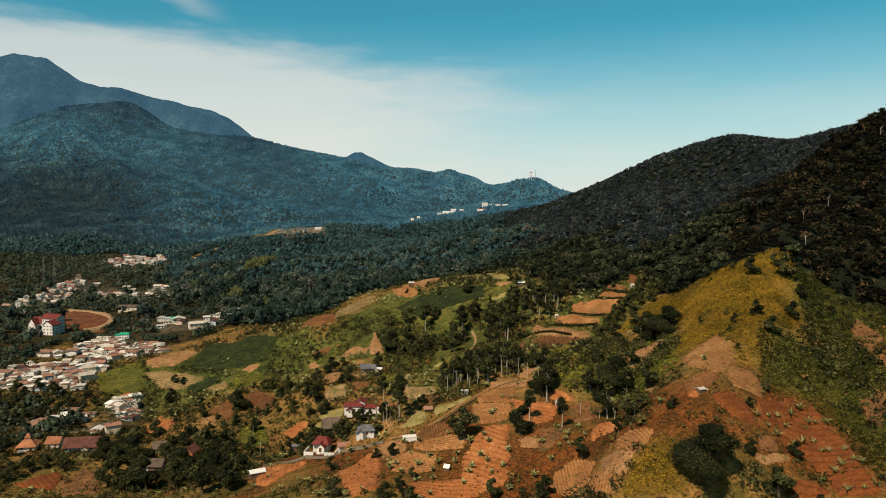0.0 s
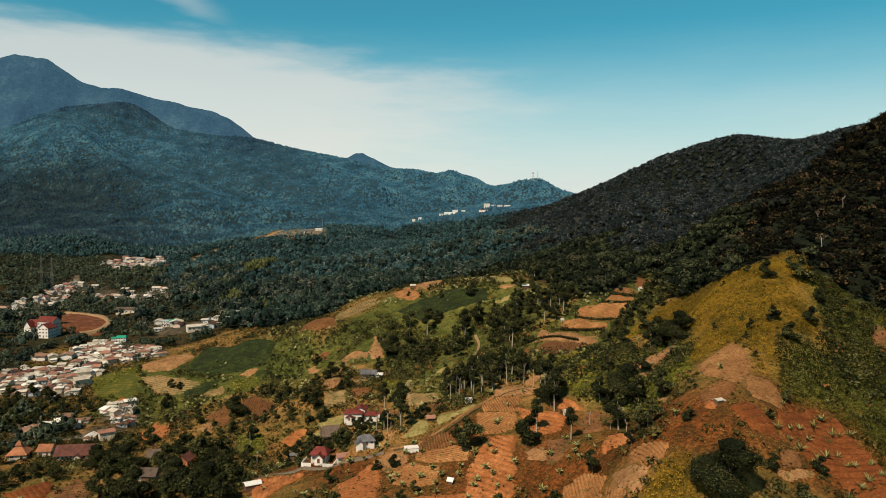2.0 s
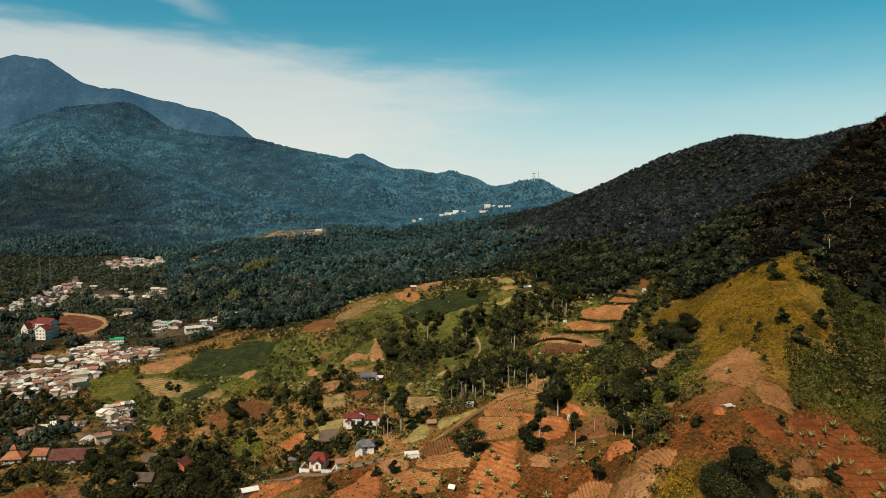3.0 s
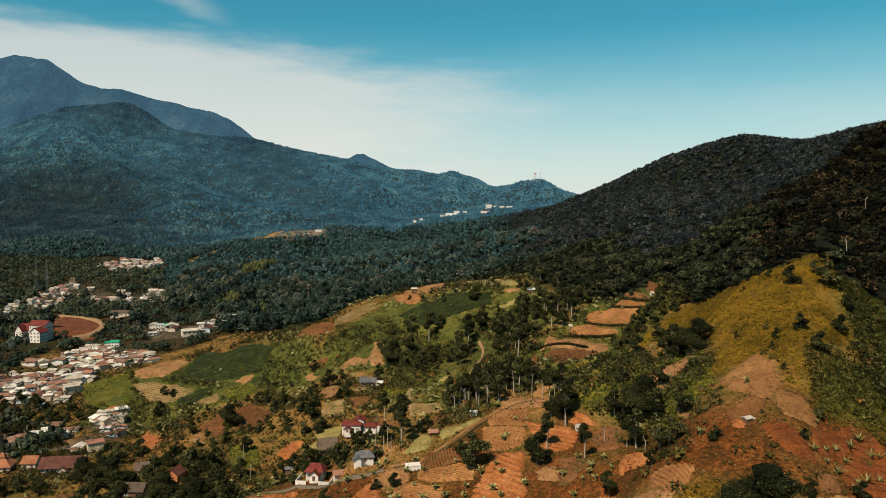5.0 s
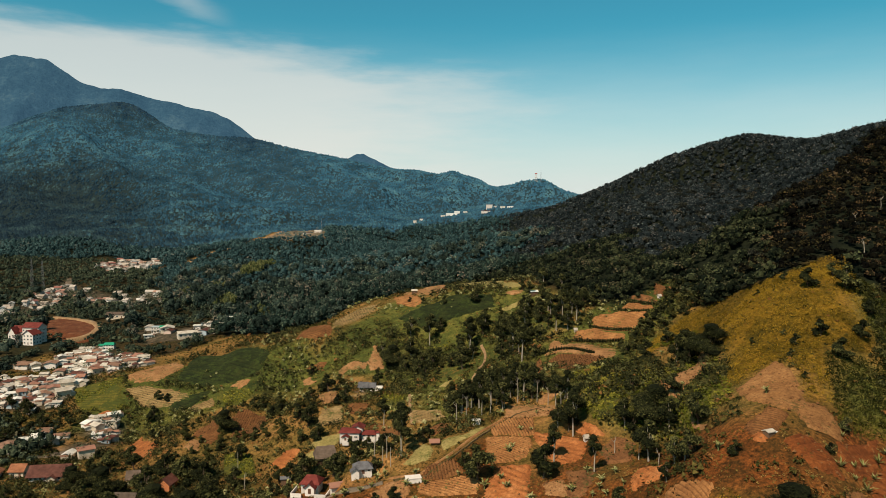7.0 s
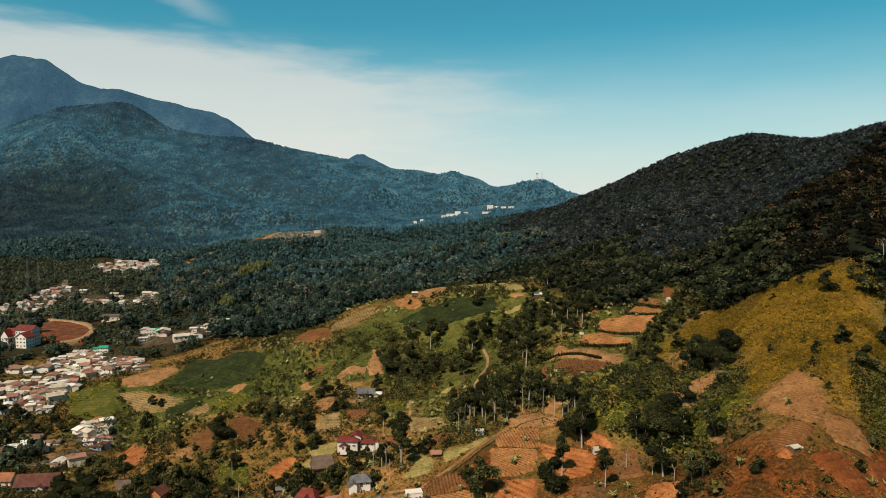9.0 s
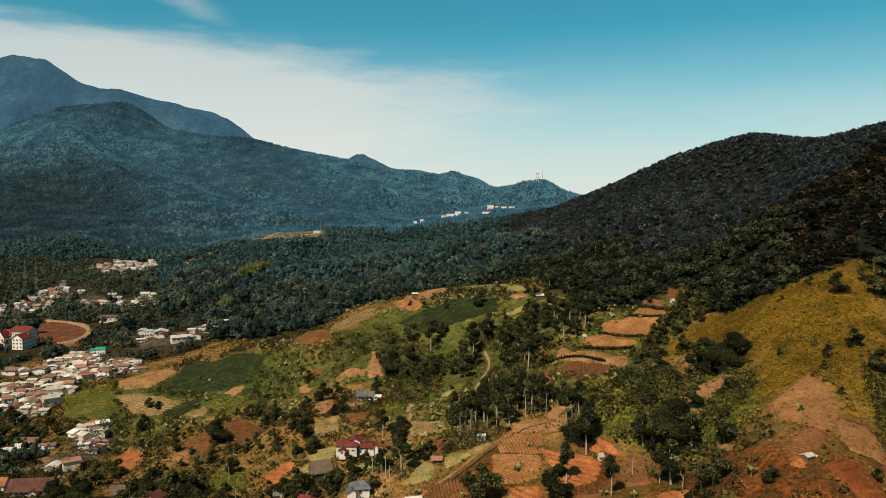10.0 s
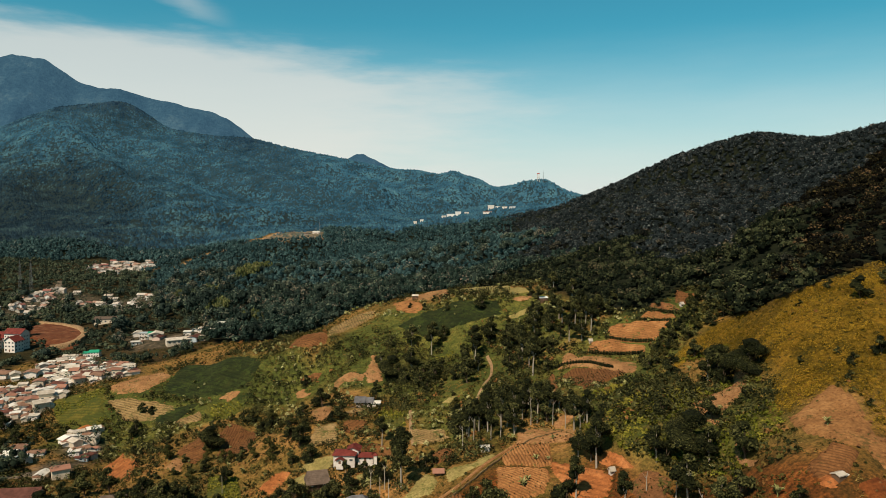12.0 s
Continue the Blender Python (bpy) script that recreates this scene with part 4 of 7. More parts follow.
def canopy(name, label, x, y, width, tall, lobes, leaves, leaf, mat, seed, stand=90, mixed=0.66, relief=0.5, far=False, older=0.0, haze_zone=None):
    """Closed forest of rounded crowns: each crown a few leaf masses with loose leaves on them."""
    r = np.random.default_rng(seed)
    n = len(x)
    patch = 0.5 + 0.9 * fbm(x, y, stand, 4, seed)
    w = width * r.uniform(0.6, 1.35, n) * (0.85 + 0.3 * patch)
    h = tall * r.uniform(1 - relief, 1 + relief, n) * (0.8 + 0.4 * patch)
    top = np.stack([x, y, ground_z(x, y) + h * (0.0 if far else 0.55)], 1)
    tints = np.clip(0.5 + (r.uniform(0, 1, n) - 0.5) * mixed + (1.2 - mixed) * (patch - 0.5) - older, 0, 1)
    spread = 0.0 if lobes == 1 else 0.30
    a = r.uniform(0, 6.28, (n, 1)) + np.arange(lobes) * 2.4
    off = np.stack([np.cos(a) * spread, np.sin(a) * spread, r.uniform(-0.14, 0.16, (n, lobes)) * (lobes > 1)], -1)
    size = (0.5 if lobes == 1 else 0.36) * r.uniform(0.75, 1.2, (n, lobes))
    c = top[:, None] + off * np.stack([w, w, h], 1)[:, None]
    rad = size[..., None] * np.stack([w, w, 1.15 * h if far else 0.35 * h + 0.55 * w], 1)[:, None]
    lobe_tint = np.clip(np.repeat(tints, lobes) + r.normal(0, 0.07, n * lobes), 0, 1)
    c, rad = c.reshape(-1, 3), rad.reshape(-1, 3)
    # masses under loose leaves get a darker tint: crown shade put into colour
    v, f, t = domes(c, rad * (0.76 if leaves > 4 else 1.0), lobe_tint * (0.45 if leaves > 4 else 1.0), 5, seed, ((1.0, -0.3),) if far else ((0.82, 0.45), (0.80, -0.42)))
    if far:
        rim = v.reshape(n, -1, 3)
        rim[:, 1:, 2] = ground_z(x, y)[:, None] - 2.2
        v = rim.reshape(-1, 3)
    smooth = np.ones(len(f), bool)
    if leaves:
        sv, st = shards(c, rad * 1.06, leaves, leaf * rad[:, 0] / ((0.5 if lobes == 1 else 0.36) * width), lobe_tint, low=-0.25, seed=seed + 1, rough=0.35)
        f = np.concatenate([f, np.arange(len(sv)).reshape(-1, 3) + len(v)])
        v, t = np.concatenate([v, sv]), np.concatenate([t, st])
        smooth = np.concatenate([smooth, np.zeros(len(sv) // 3, bool)])
    me = mesh_from(name, v, f)
    me.polygons.foreach_set("use_smooth", smooth)
    me.attributes.new("tint", "FLOAT", "POINT").data.foreach_set("value", np.asarray(t, np.float32))
    if haze_zone is not None:
        me.attributes.new("haze_zone", "FLOAT", "POINT").data.foreach_set("value", np.repeat(np.clip(haze_zone, 0, 1), len(v) // n).astype(np.float32))
    me.materials.append(mat)
    return tagged(new(name, me), label, "forest", kind="stuff")


def woods(name, label, x, y, width, tall, count, size, mat, seed, stand=90, rough=0.45, low=-0.35, mixed=0.66):
    """Closed forest: many crowns in one object."""
    r = np.random.default_rng(seed)
    n = len(x)
    patch = 0.5 + 0.9 * fbm(x, y, stand, 4, seed)
    w = width * r.uniform(0.65, 1.3, n) * (0.85 + 0.3 * patch)
    h = tall * r.uniform(0.6, 1.35, n) * (0.8 + 0.4 * patch)
    c = np.stack([x, y, ground_z(x, y) + h * 0.52], 1)
    tints = np.clip(0.5 + (r.uniform(0, 1, n) - 0.5) * mixed + (1.2 - mixed) * (patch - 0.5), 0, 1)
    v, t = shards(c, np.stack([w * 0.5, w * 0.5, h * 0.5], 1), count, size * w / width, tints, low=low, seed=seed, rough=rough)
    return tagged(new(name, shard_mesh(name, v, t, mat)), label, "forest", kind="stuff")


def tube(points, radii, sides=7):
    """A tapered limb through points."""
    v, f = [], []
    pts = [Vector(p) for p in points]
    for i, (p, rad) in enumerate(zip(pts, radii)):
        ahead = (pts[min(i + 1, len(pts) - 1)] - pts[max(i - 1, 0)]).normalized()
        u = ahead.orthogonal().normalized()
        w = ahead.cross(u)
        for k in range(sides):
            a = 2 * math.pi * k / sides
            v.append(p + (u * math.cos(a) + w * math.sin(a)) * rad)
    for i in range(len(pts) - 1):
        for k in range(sides):
            a, b = i * sides + k, i * sides + (k + 1) % sides
            f.append((a, b, b + sides, a + sides))
    return v, f


def joined(name, pieces, mat, smooth=True):
    v, f = [], []
    for pv, pf in pieces:
        o = len(v)
        v += [tuple(p) for p in pv]
        f += [tuple(i + o for i in face) for face in pf]
    me = bpy.data.meshes.new(name)
    me.from_pydata(v, [], f)
    me.polygons.foreach_set("use_smooth", [smooth] * len(f))
    me.materials.append(mat)
    return me


def tree_meshes(seed, slim=1.0, trunk_share=0.3, leaves=1350, mat=near_leaf, lobes=9, low=0.22, leaf=0.040, girth=1.0):
    """Trunk and crown of a tree 1 m wide in the crown; scaled when it is planted."""
    r = np.random.default_rng(seed)
    tall = 1.15 * slim
    base = tall * trunk_share
    lean = r.uniform(-0.06, 0.06, 2)
    pieces = [tube([(0, 0, -0.08), (lean[0] * 0.4, lean[1] * 0.4, base * 0.6), (lean[0], lean[1], base + 0.1), (lean[0] * 1.4, lean[1] * 1.4, tall * 0.85)], [0.042 * girth, 0.034 * girth, 0.028 * girth, 0.008 * girth])]
    centres, radii = [], []
    for k in range(lobes):
        rise = 0.86 if k == 0 else low + (0.74 - low) * ((k * 0.618) % 1)
        a, ring = k * 2.4 + r.uniform(-0.4, 0.4), (0.06 if k == 0 else r.uniform(0.08 if lobes > 12 else 0.14, 0.35) * (1 - 0.7 * max(0.0, rise - 0.45)))
        z = base + (tall - base) * rise
        c = np.array([ring * math.cos(a) + lean[0], ring * math.sin(a) + lean[1], z])
        rad = r.uniform(0.15, 0.24) * (9 / lobes) ** (0.10 if lobes > 20 else 0.25)
        centres.append(c)
        radii.append((rad * 1.15, rad * 1.15, rad * (0.85 + 0.3 * (slim - 1))))
        pieces.append(tube([(lean[0], lean[1], base + 0.02 * k), tuple(c * (0.55, 0.55, 0) + np.array([0, 0, (base + z) / 2 + 0.02])), tuple(c)], [0.018 * girth, 0.012 * girth, 0.005 * girth], 5))
    v, t = shards(np.array(centres), np.array(radii), leaves // lobes, leaf, r.uniform(0.2, 0.8, lobes), low=-0.75, seed=seed + 50)
    # dark-tinted cores paint the shade inside the crown
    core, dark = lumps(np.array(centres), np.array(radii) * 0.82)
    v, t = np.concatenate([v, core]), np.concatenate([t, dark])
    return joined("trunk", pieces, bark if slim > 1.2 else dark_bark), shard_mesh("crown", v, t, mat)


TREE_KINDS = [tree_meshes(100 + k, slim=(1.0, 1.0, 1.25, 1.6, 0.85, 1.1)[k], trunk_share=(0.14, 0.10, 0.24, 0.44, 0.10, 0.20)[k], lobes=(12, 11, 10, 10, 12, 10)[k], low=0.14) for k in range(6)]
BUSH_KINDS = [tree_meshes(200 + k, slim=0.85, trunk_share=0.06, leaves=1200, mat=(near_leaf, near_leaf, shrub_leaf)[k], lobes=15, low=0.08) for k in range(3)]

GREAT_TREE = tree_meshes(301, slim=0.88, trunk_share=0.06, leaves=15000, lobes=34, low=0.10, leaf=0.013, girth=0.4)


def plant(kind, x, y, width, name="tree", label="", category="tree", group="", sink=0.0, turn=None, tall=1.0):
    trunk, crown = kind
    ob = new(name)
    ob.location = (x, y, float(ground_z(x, y)) - sink)
    ob.rotation_euler = (0, 0, rng.uniform(0, 6.28) if turn is None else turn)
    ob.scale = (width, width, width * tall)
    ob.empty_display_size = 0.5
    tagged(ob, label, category, group)
    for part_name, me in (("trunk", trunk), ("crown", crown)):
        child = new(part_name, me)
        child.parent = ob
    return ob

# ---- fields ----
FIELD_WORDS = {
    "bare": "bare orange-brown soil field sloping on the hillside",
    "tilled": "tilled ochre field with rows of furrows",
    "dry": "dry tan field with sparse weeds",
    "brown": "brown tilled field with low green rows",
    "straw": "pale straw-coloured tilled field with fine rows",
    "red": "red-brown bare field with faint furrows",
    "sandy": "pale sandy bare patch strewn with clods",
    "scrubby": "brown fallow field with patches of weeds",
    "lawn": "short yellowish grass plot",
    "crop": "green vegetable field with planted rows",
    "tea": "dark green field of dense low crop rows",
}


# how strongly the painted furrow shade darkens each kind of field
FURROWS = {"red": 0.6, "tilled": 1.0, "straw": 1.0, "brown": 1.0, "bare": 0.45, "crop": 0.6, "tea": 0.8, "scrubby": 0.4}


def field_mesh(kind, outline, seed):
    """Furrowed earth laid over the ground along the slope's contour."""
    r = np.random.default_rng(seed)
    pts = np.array(outline, float)
    mid = pts.mean(0)
    gx = float(ground_z(mid[0] + 6, mid[1]) - ground_z(mid[0] - 6, mid[1]))
    gy = float(ground_z(mid[0], mid[1] + 6) - ground_z(mid[0], mid[1] - 6))
    turn = math.atan2(gy, gx) + math.pi / 2 + r.uniform(-0.35, 0.35)
    along, across = np.array([math.cos(turn), math.sin(turn)]), np.array([-math.sin(turn), math.cos(turn)])
    far = max(1.0, (mid[1] / 260))
    gap = {"tilled": 0.85, "straw": 0.85, "brown": 0.9, "tea": 1.2, "crop": 1.25}.get(kind, 2.0) * far
    u, v = (pts - mid) @ along, (pts - mid) @ across
    us = np.arange(u.min() - 1, u.max() + 1, 0.8 * far)
    vs = np.arange(v.min() - 1, v.max() + 1, gap / 4)
    if len(us) < 3 or len(vs) < 3:
        return None
    U, V = np.meshgrid(us, vs)
    X, Y = mid[0] + U * along[0] + V * across[0], mid[1] + U * along[1] + V * across[1]
    wave = (np.arange(len(vs)) % 4)[:, None] * np.ones_like(U)
    depth = {"tilled": 0.32, "straw": 0.28, "brown": 0.32, "crop": 0.40, "tea": 0.30, "pit": 0.0, "bare": 0.34, "dry": 0.16, "scrubby": 0.12, "pale": 0.3, "sandy": 0.06, "red": 0.22, "lawn": 0.03}[kind] * far ** 0.5
    Z = ground_z(X, Y) + 0.22 + depth * np.array([0.0, 0.75, 1.0, 0.75])[wave.astype(int)]
    Z += 0.28 * np.abs(fbm(X, Y, 2.6, 3, seed)) + 0.10
    if kind == "pit":
        h = ground_z(X, Y)
        step = 4.2
        Z = h + 0.35 + 0.75 * step * (np.clip((h / step % 1) * 4.0, 0, 1) - (h / step % 1)) + 0.15 * np.abs(fbm(X, Y, 2.2, 3, seed))
    wob = 1.6 * far
    cx = X + wob * fbm(X, Y, 6, 3, seed + 3)
    cy = Y + wob * fbm(X, Y, 6, 3, seed + 9)
    faces = grid_faces(len(us), len(vs))
    keep = inside(cx.ravel()[faces].mean(1), cy.ravel()[faces].mean(1), outline)
    faces = faces[keep]
    if len(faces) < 4:
        return None
    around = np.bincount(faces.ravel(), minlength=Z.size).reshape(Z.shape)
    Z = np.where(around < 4, ground_z(X, Y) - 0.05, Z)
    used, inverse = np.unique(faces, return_inverse=True)
    me = mesh_from("field", np.stack([X, Y, Z], -1).reshape(-1, 3)[used], inverse.reshape(faces.shape), True)
    me.materials.append(SOILS[kind])
    me.attributes.new("furrow", "FLOAT", "POINT").data.foreach_set("value", (FURROWS.get(kind, 0.0) * np.isin(wave, (0,)).ravel()[used]).astype(np.float32))
    rows = (wave == 2) & (around >= 4)
    thick = {"tilled": 0.22, "straw": 0.3, "brown": 0.45, "crop": 1.0, "tea": 0.55, "bare": 0.16, "dry": 0.35, "scrubby": 0.55, "pit": 0.05}.get(kind, 0)
    if kind == "crop":
        rows = (wave % 2 == 0) & (around >= 4)
    rows = rows & (r.uniform(0, 1, X.shape) < thick) & (fbm(X, Y, 9, 2, seed + 5) > (-0.05 if kind == "crop" else -0.22))
    for k, store in enumerate(SOWN[{"crop": "green", "tea": "olive", "tilled": "olive", "brown": "olive", "straw": "olive"}.get(kind, "weeds")]):
        store.append((X[rows], Y[rows], Z[rows])[k])
    return me


SOWN = {name: ([], [], []) for name in ("green", "olive", "weeds")}


for k, (plot_kind, outline) in enumerate(PLOTS):
    me = field_mesh(plot_kind, outline, 300 + 7 * k)
    if me:
        tagged(new("field", me), FIELD_WORDS[plot_kind], "field", "hillside fields")


cr = np.random.default_rng(404)
cx, cy = cr.uniform(-25, 130, 9000), cr.uniform(150, 262, 9000)
on_soil = np.zeros(len(cx), bool)
for plot_kind, outline in PLOTS:
    if plot_kind in ("bare", "sandy", "red", "dry", "scrubby"):
        on_soil |= inside(cx, cy, outline)
cx, cy = cx[on_soil], cy[on_soil]
clod = cr.uniform(0.10, 0.30, len(cx)) * cr.choice((0.7, 1.0, 1.7), len(cx))
oct_v = np.array([(1, 0, 0), (0, 1, 0), (-1, 0, 0), (0, -1, 0), (0, 0, 0.8)])
cv = np.stack([cx, cy, ground_z(cx, cy) + 0.45], 1)[:, None] + oct_v * cr.uniform(0.6, 1.4, (len(cx), 5, 1)) * clod[:, None, None]
cf = np.array([(0, 1, 4), (1, 2, 4), (2, 3, 4), (3, 0, 4)])[None] + (np.arange(len(cx)) * 5)[:, None, None]
clod_mesh = mesh_from("soil_clods", cv.reshape(-1, 3), cf.reshape(-1, 3))
clod_mesh.materials.append(SOILS["scrubby"])
tagged(new("soil_clods", clod_mesh), "clods and stones strewn over the bare fields", "clods", kind="stuff")


def ribbon(name, label, run, width, mat, lift=0.45, kind=""):
    """A path laid over the ground along a run of places."""
    pts = np.array(run, float)
    at = np.r_[0, np.cumsum(np.linalg.norm(np.diff(pts, axis=0), axis=1))]
    s = np.arange(0, at[-1], 2.0)
    cx, cy = np.interp(s, at, pts[:, 0]), np.interp(s, at, pts[:, 1])
    for _ in range(4):
        cx[1:-1], cy[1:-1] = (cx[:-2] + 2 * cx[1:-1] + cx[2:]) / 4, (cy[:-2] + 2 * cy[1:-1] + cy[2:]) / 4
    dx, dy = np.gradient(cx), np.gradient(cy)
    n = np.hypot(dx, dy) + 1e-9
    ox, oy = -dy / n, dx / n
    w = width * (0.5 + 0.12 * fbm(cx, cy, 5, 2, 3))
    offs = np.array([-1.15, -1, -0.35, 0.35, 1, 1.15])
    X, Y = cx[:, None] + ox[:, None] * w[:, None] * offs, cy[:, None] + oy[:, None] * w[:, None] * offs
    Z = np.maximum(ground_z(X, Y), ground_z(cx, cy)[:, None] - 0.2) + lift
    Z[:, 0] -= lift + 0.6
    Z[:, -1] -= lift + 0.6
    me = mesh_from(name, np.stack([X, Y, Z], -1).reshape(-1, 3), grid_faces(6, len(s))[:, ::-1], True)
    me.materials.append(mat)
    return tagged(new(name, me), label, "path", kind=kind)


FOOTPATHS = [
    [(-5, 242), (4, 240), (11, 244), (17, 249), (29, 261), (35, 266), (46, 268)],
    [(24, 322), (27, 333), (30, 341), (37, 362), (39, 374), (38, 387)],
    [(2, 357), (2, 329), (3, 316)],
    [(80, 224), (77, 219), (75.5, 212), (76, 206)],
]
ribbon("road", "narrow concrete lane beside the red-roofed villa", [(-76, 292), (-63, 290), (-50, 254), (-36, 246), (-30, 243), (-22, 243), (-14, 240), (-5, 241)], 1.7, concrete, 0.35, kind="structure")
ribbon("road", "pale earth track curving round the construction pit", [(-322, 702), (-312, 697), (-296, 688), (-281, 675), (-268, 660), (-258, 643), (-252, 626), (-250, 611), (-254, 600), (-263, 594)], 5.0, path_earth, 3.6, kind="structure")
ribbon("footpath", "trodden earth path along the field crest", FOOTPATHS[0], 0.7, SOILS["dry"])


def low_wall(label, run, wide, tall, mat, seed):
    """An uneven dry-laid wall that follows the ground along a run of places."""
    r = np.random.default_rng(seed)
    pts = np.array(run, float)
    at = np.r_[0, np.cumsum(np.linalg.norm(np.diff(pts, axis=0), axis=1))]
    s = np.arange(0, at[-1], 0.8)
    cx, cy = np.interp(s, at, pts[:, 0]) + r.normal(0, 0.08, len(s)), np.interp(s, at, pts[:, 1]) + r.normal(0, 0.08, len(s))
    dx, dy = np.gradient(cx), np.gradient(cy)
    n = np.hypot(dx, dy) + 1e-9
    rows = []
    for side, up in ((-0.5, -0.6), (-0.42, 1.0), (0.42, 1.0), (0.5, -0.6)):
        X, Y = cx - dy / n * wide * side, cy + dx / n * wide * side
        rows.append(np.stack([X, Y, ground_z(cx, cy) + 0.2 + (tall * r.uniform(0.7, 1.2, len(s)) if up > 0 else up)], 1))
    verts = np.stack(rows, 1).reshape(-1, 3)
    me = mesh_from("stone_wall", verts, grid_faces(4, len(s))[:, ::-1])
    me.materials.append(mat)
    return tagged(new("stone_wall", me), label, "wall", "field walls")


wall_stone = soil_material("mossy_fieldstone", (0.06, 0.040, 0.018), (0.13, 0.085, 0.040), (0.22, 0.155, 0.085), (0.055, 0.052, 0.014), 0.5)
low_wall("low mossy fieldstone wall along the field crest", [(p + 1.3, q - 2.0) for p, q in FOOTPATHS[0]], 0.4, 0.5, wall_stone, 5)
low_wall("low fieldstone wall above the villa lawn", [(-46, 318), (-40, 311), (-33, 306.5)], 0.6, 0.7, wall_stone, 6)
low_wall("low fieldstone wall along the lane", [(-62, 287), (-49, 251.5), (-37, 243.5)], 0.6, 0.9, wall_stone, 7)
ribbon("footpath", "pale footpath climbing through the wood", FOOTPATHS[1], 1.2, path_earth)
ribbon("footpath", "narrow earth track beside the small field", FOOTPATHS[2], 1.2, path_earth)
ribbon("footpath", "earth track curving below the grassy spur", FOOTPATHS[3], 1.0, SOILS["dry"])
ribbon("road", "dark brown earth drive curving behind the villa", [(-17, 329), (-11.5, 328), (-6, 319), (-1.5, 306.5), (1, 297), (1.5, 286)], 3.0, SOILS["brown"], 0.4, kind="structure")
ribbon("road", "pale village road beside the houses", [(-210, 366), (-192, 372), (-178, 375), (-160, 384)], 5.0, concrete, kind="structure")
ribbon("road", "pale road on the far slope", [(-330, 1040), (-311, 1067), (-273, 1114), (-236, 1238), (-215, 1290)], 8.0, path_earth, 1.2, kind="structure")
ribbon("road", "grey road climbing through the upper village", [(-350, 740), (-362, 786), (-385, 851), (-403, 903), (-428, 963)], 7.0, concrete, 1.0, kind="structure")


# the plants that stand in the rows
for name, label, size, tall, mat in (("green", "rows of green vegetables in the fields", 0.5, 0.55, light_leaf), ("olive", "young dark green plants along the furrows", 0.22, 0.26, near_leaf), ("weeds", "weeds scattered over the bare fields", 0.30, 0.35, shrub_leaf)):
    x, y, z = (np.concatenate(part_of) for part_of in SOWN[name])
    r = np.random.default_rng(len(x))
    x, y = x + r.normal(0, 0.22, len(x)), y + r.normal(0, 0.22, len(x))
    far = np.sqrt(np.maximum(1, y / 260))
    s = size * far * r.uniform(0.6, 1.5, len(x))
    v, t = shards(np.stack([x, y, z + 0.12], 1), np.stack([s * 0.7, s * 0.7, tall * far * r.uniform(0.5, 1.2, len(x))], 1), 4, s * 0.6, r.uniform(0, 0.78, len(x)), low=0.0, seed=81)
    tagged(new("crop_plants", shard_mesh("crop_plants", v, t, mat)), label, "crops", kind="stuff")

# ---- woods ----
def clear_of(x, y, names):
    ok = np.ones(np.shape(x), bool)
    for name in names:
        ok &= ~inside(x, y, REG[name] if name in REG else VILL[name])
    return ok


def wood_at(x, y):
    return wooded(x, y) > 0.5


def valley_at(x, y):
    """The valley floor, clear of the villages and of the ground before its larger buildings."""
    open_ground = np.ones(np.shape(x), bool)
    for hx, hy, far in ((-286, 582, 21), (-262, 686, 24), (-219, 556, 20), (-170, 560, 22)):
        open_ground &= np.hypot(x - hx, y - hy) > far
    return open_ground & inside(x, y, REG["valley"]) & clear_of(x, y, [*VILL, "construction"]) & (rng.uniform(0, 1, len(x)) < 0.72)


def mountain_at(x, y):
    """Slopes of the far range that face the valley."""
    return wood_at(x, y) & (y > 1240) & (np.abs(x) < 0.66 * y + 60) & (ground_z(x, y + 30) > ground_z(x, y) - 26) & (rng.uniform(0, 1, len(x)) < 0.97)


def haze_share(x, y):
    """Which haze tint the mountain's leaves take: dark foot, bluish flank, or upper slopes in the west."""
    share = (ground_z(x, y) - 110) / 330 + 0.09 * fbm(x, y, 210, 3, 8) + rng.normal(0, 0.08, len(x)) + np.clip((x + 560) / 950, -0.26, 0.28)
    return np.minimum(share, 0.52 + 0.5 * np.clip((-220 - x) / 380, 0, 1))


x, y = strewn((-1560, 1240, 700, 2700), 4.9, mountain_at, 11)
canopy("mountain_forest", "dense mountain forest, coloured blue-green for distance haze", x, y, 8.2, 5.0, 1, 0, 1.0, far_leaf, 12, stand=330, mixed=0.55, far=True, relief=0.6, haze_zone=haze_share(x, y))
hill_edge = lambda b: np.where(b < 640, 150 + 0.05 * (b - 225), 130 + 0.06 * (b - 640)) + 60 * fbm(b * 0.9, b * 0.31, 40, 3, 77)
blur_edge = lambda a, b: a + 55 * fbm(a, b, 6, 2, 73) * np.clip((b - 520) / 200, 0, 1)
on_hill = lambda a, b: wood_at(a, b) & (blur_edge(a, b) > hill_edge(b)) & (a < 0.72 * b + 60)
near_spur = lambda a, b: b < 360 + 0.36 * a + 25 * fbm(a, b, 40, 2, 5)
x, y = strewn((100, 225, 560, 640), 3.7, lambda a, b: on_hill(a, b) & near_spur(a, b), 13)
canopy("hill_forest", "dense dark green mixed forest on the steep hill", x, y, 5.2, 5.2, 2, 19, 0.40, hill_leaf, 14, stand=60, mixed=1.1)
x, y = strewn((100, 380, 780, 1240), 4.0, lambda a, b: on_hill(a, b) & (a < 500 - 0.42 * np.maximum(b - 900, 0) + 20) & ~near_spur(a, b), 19)
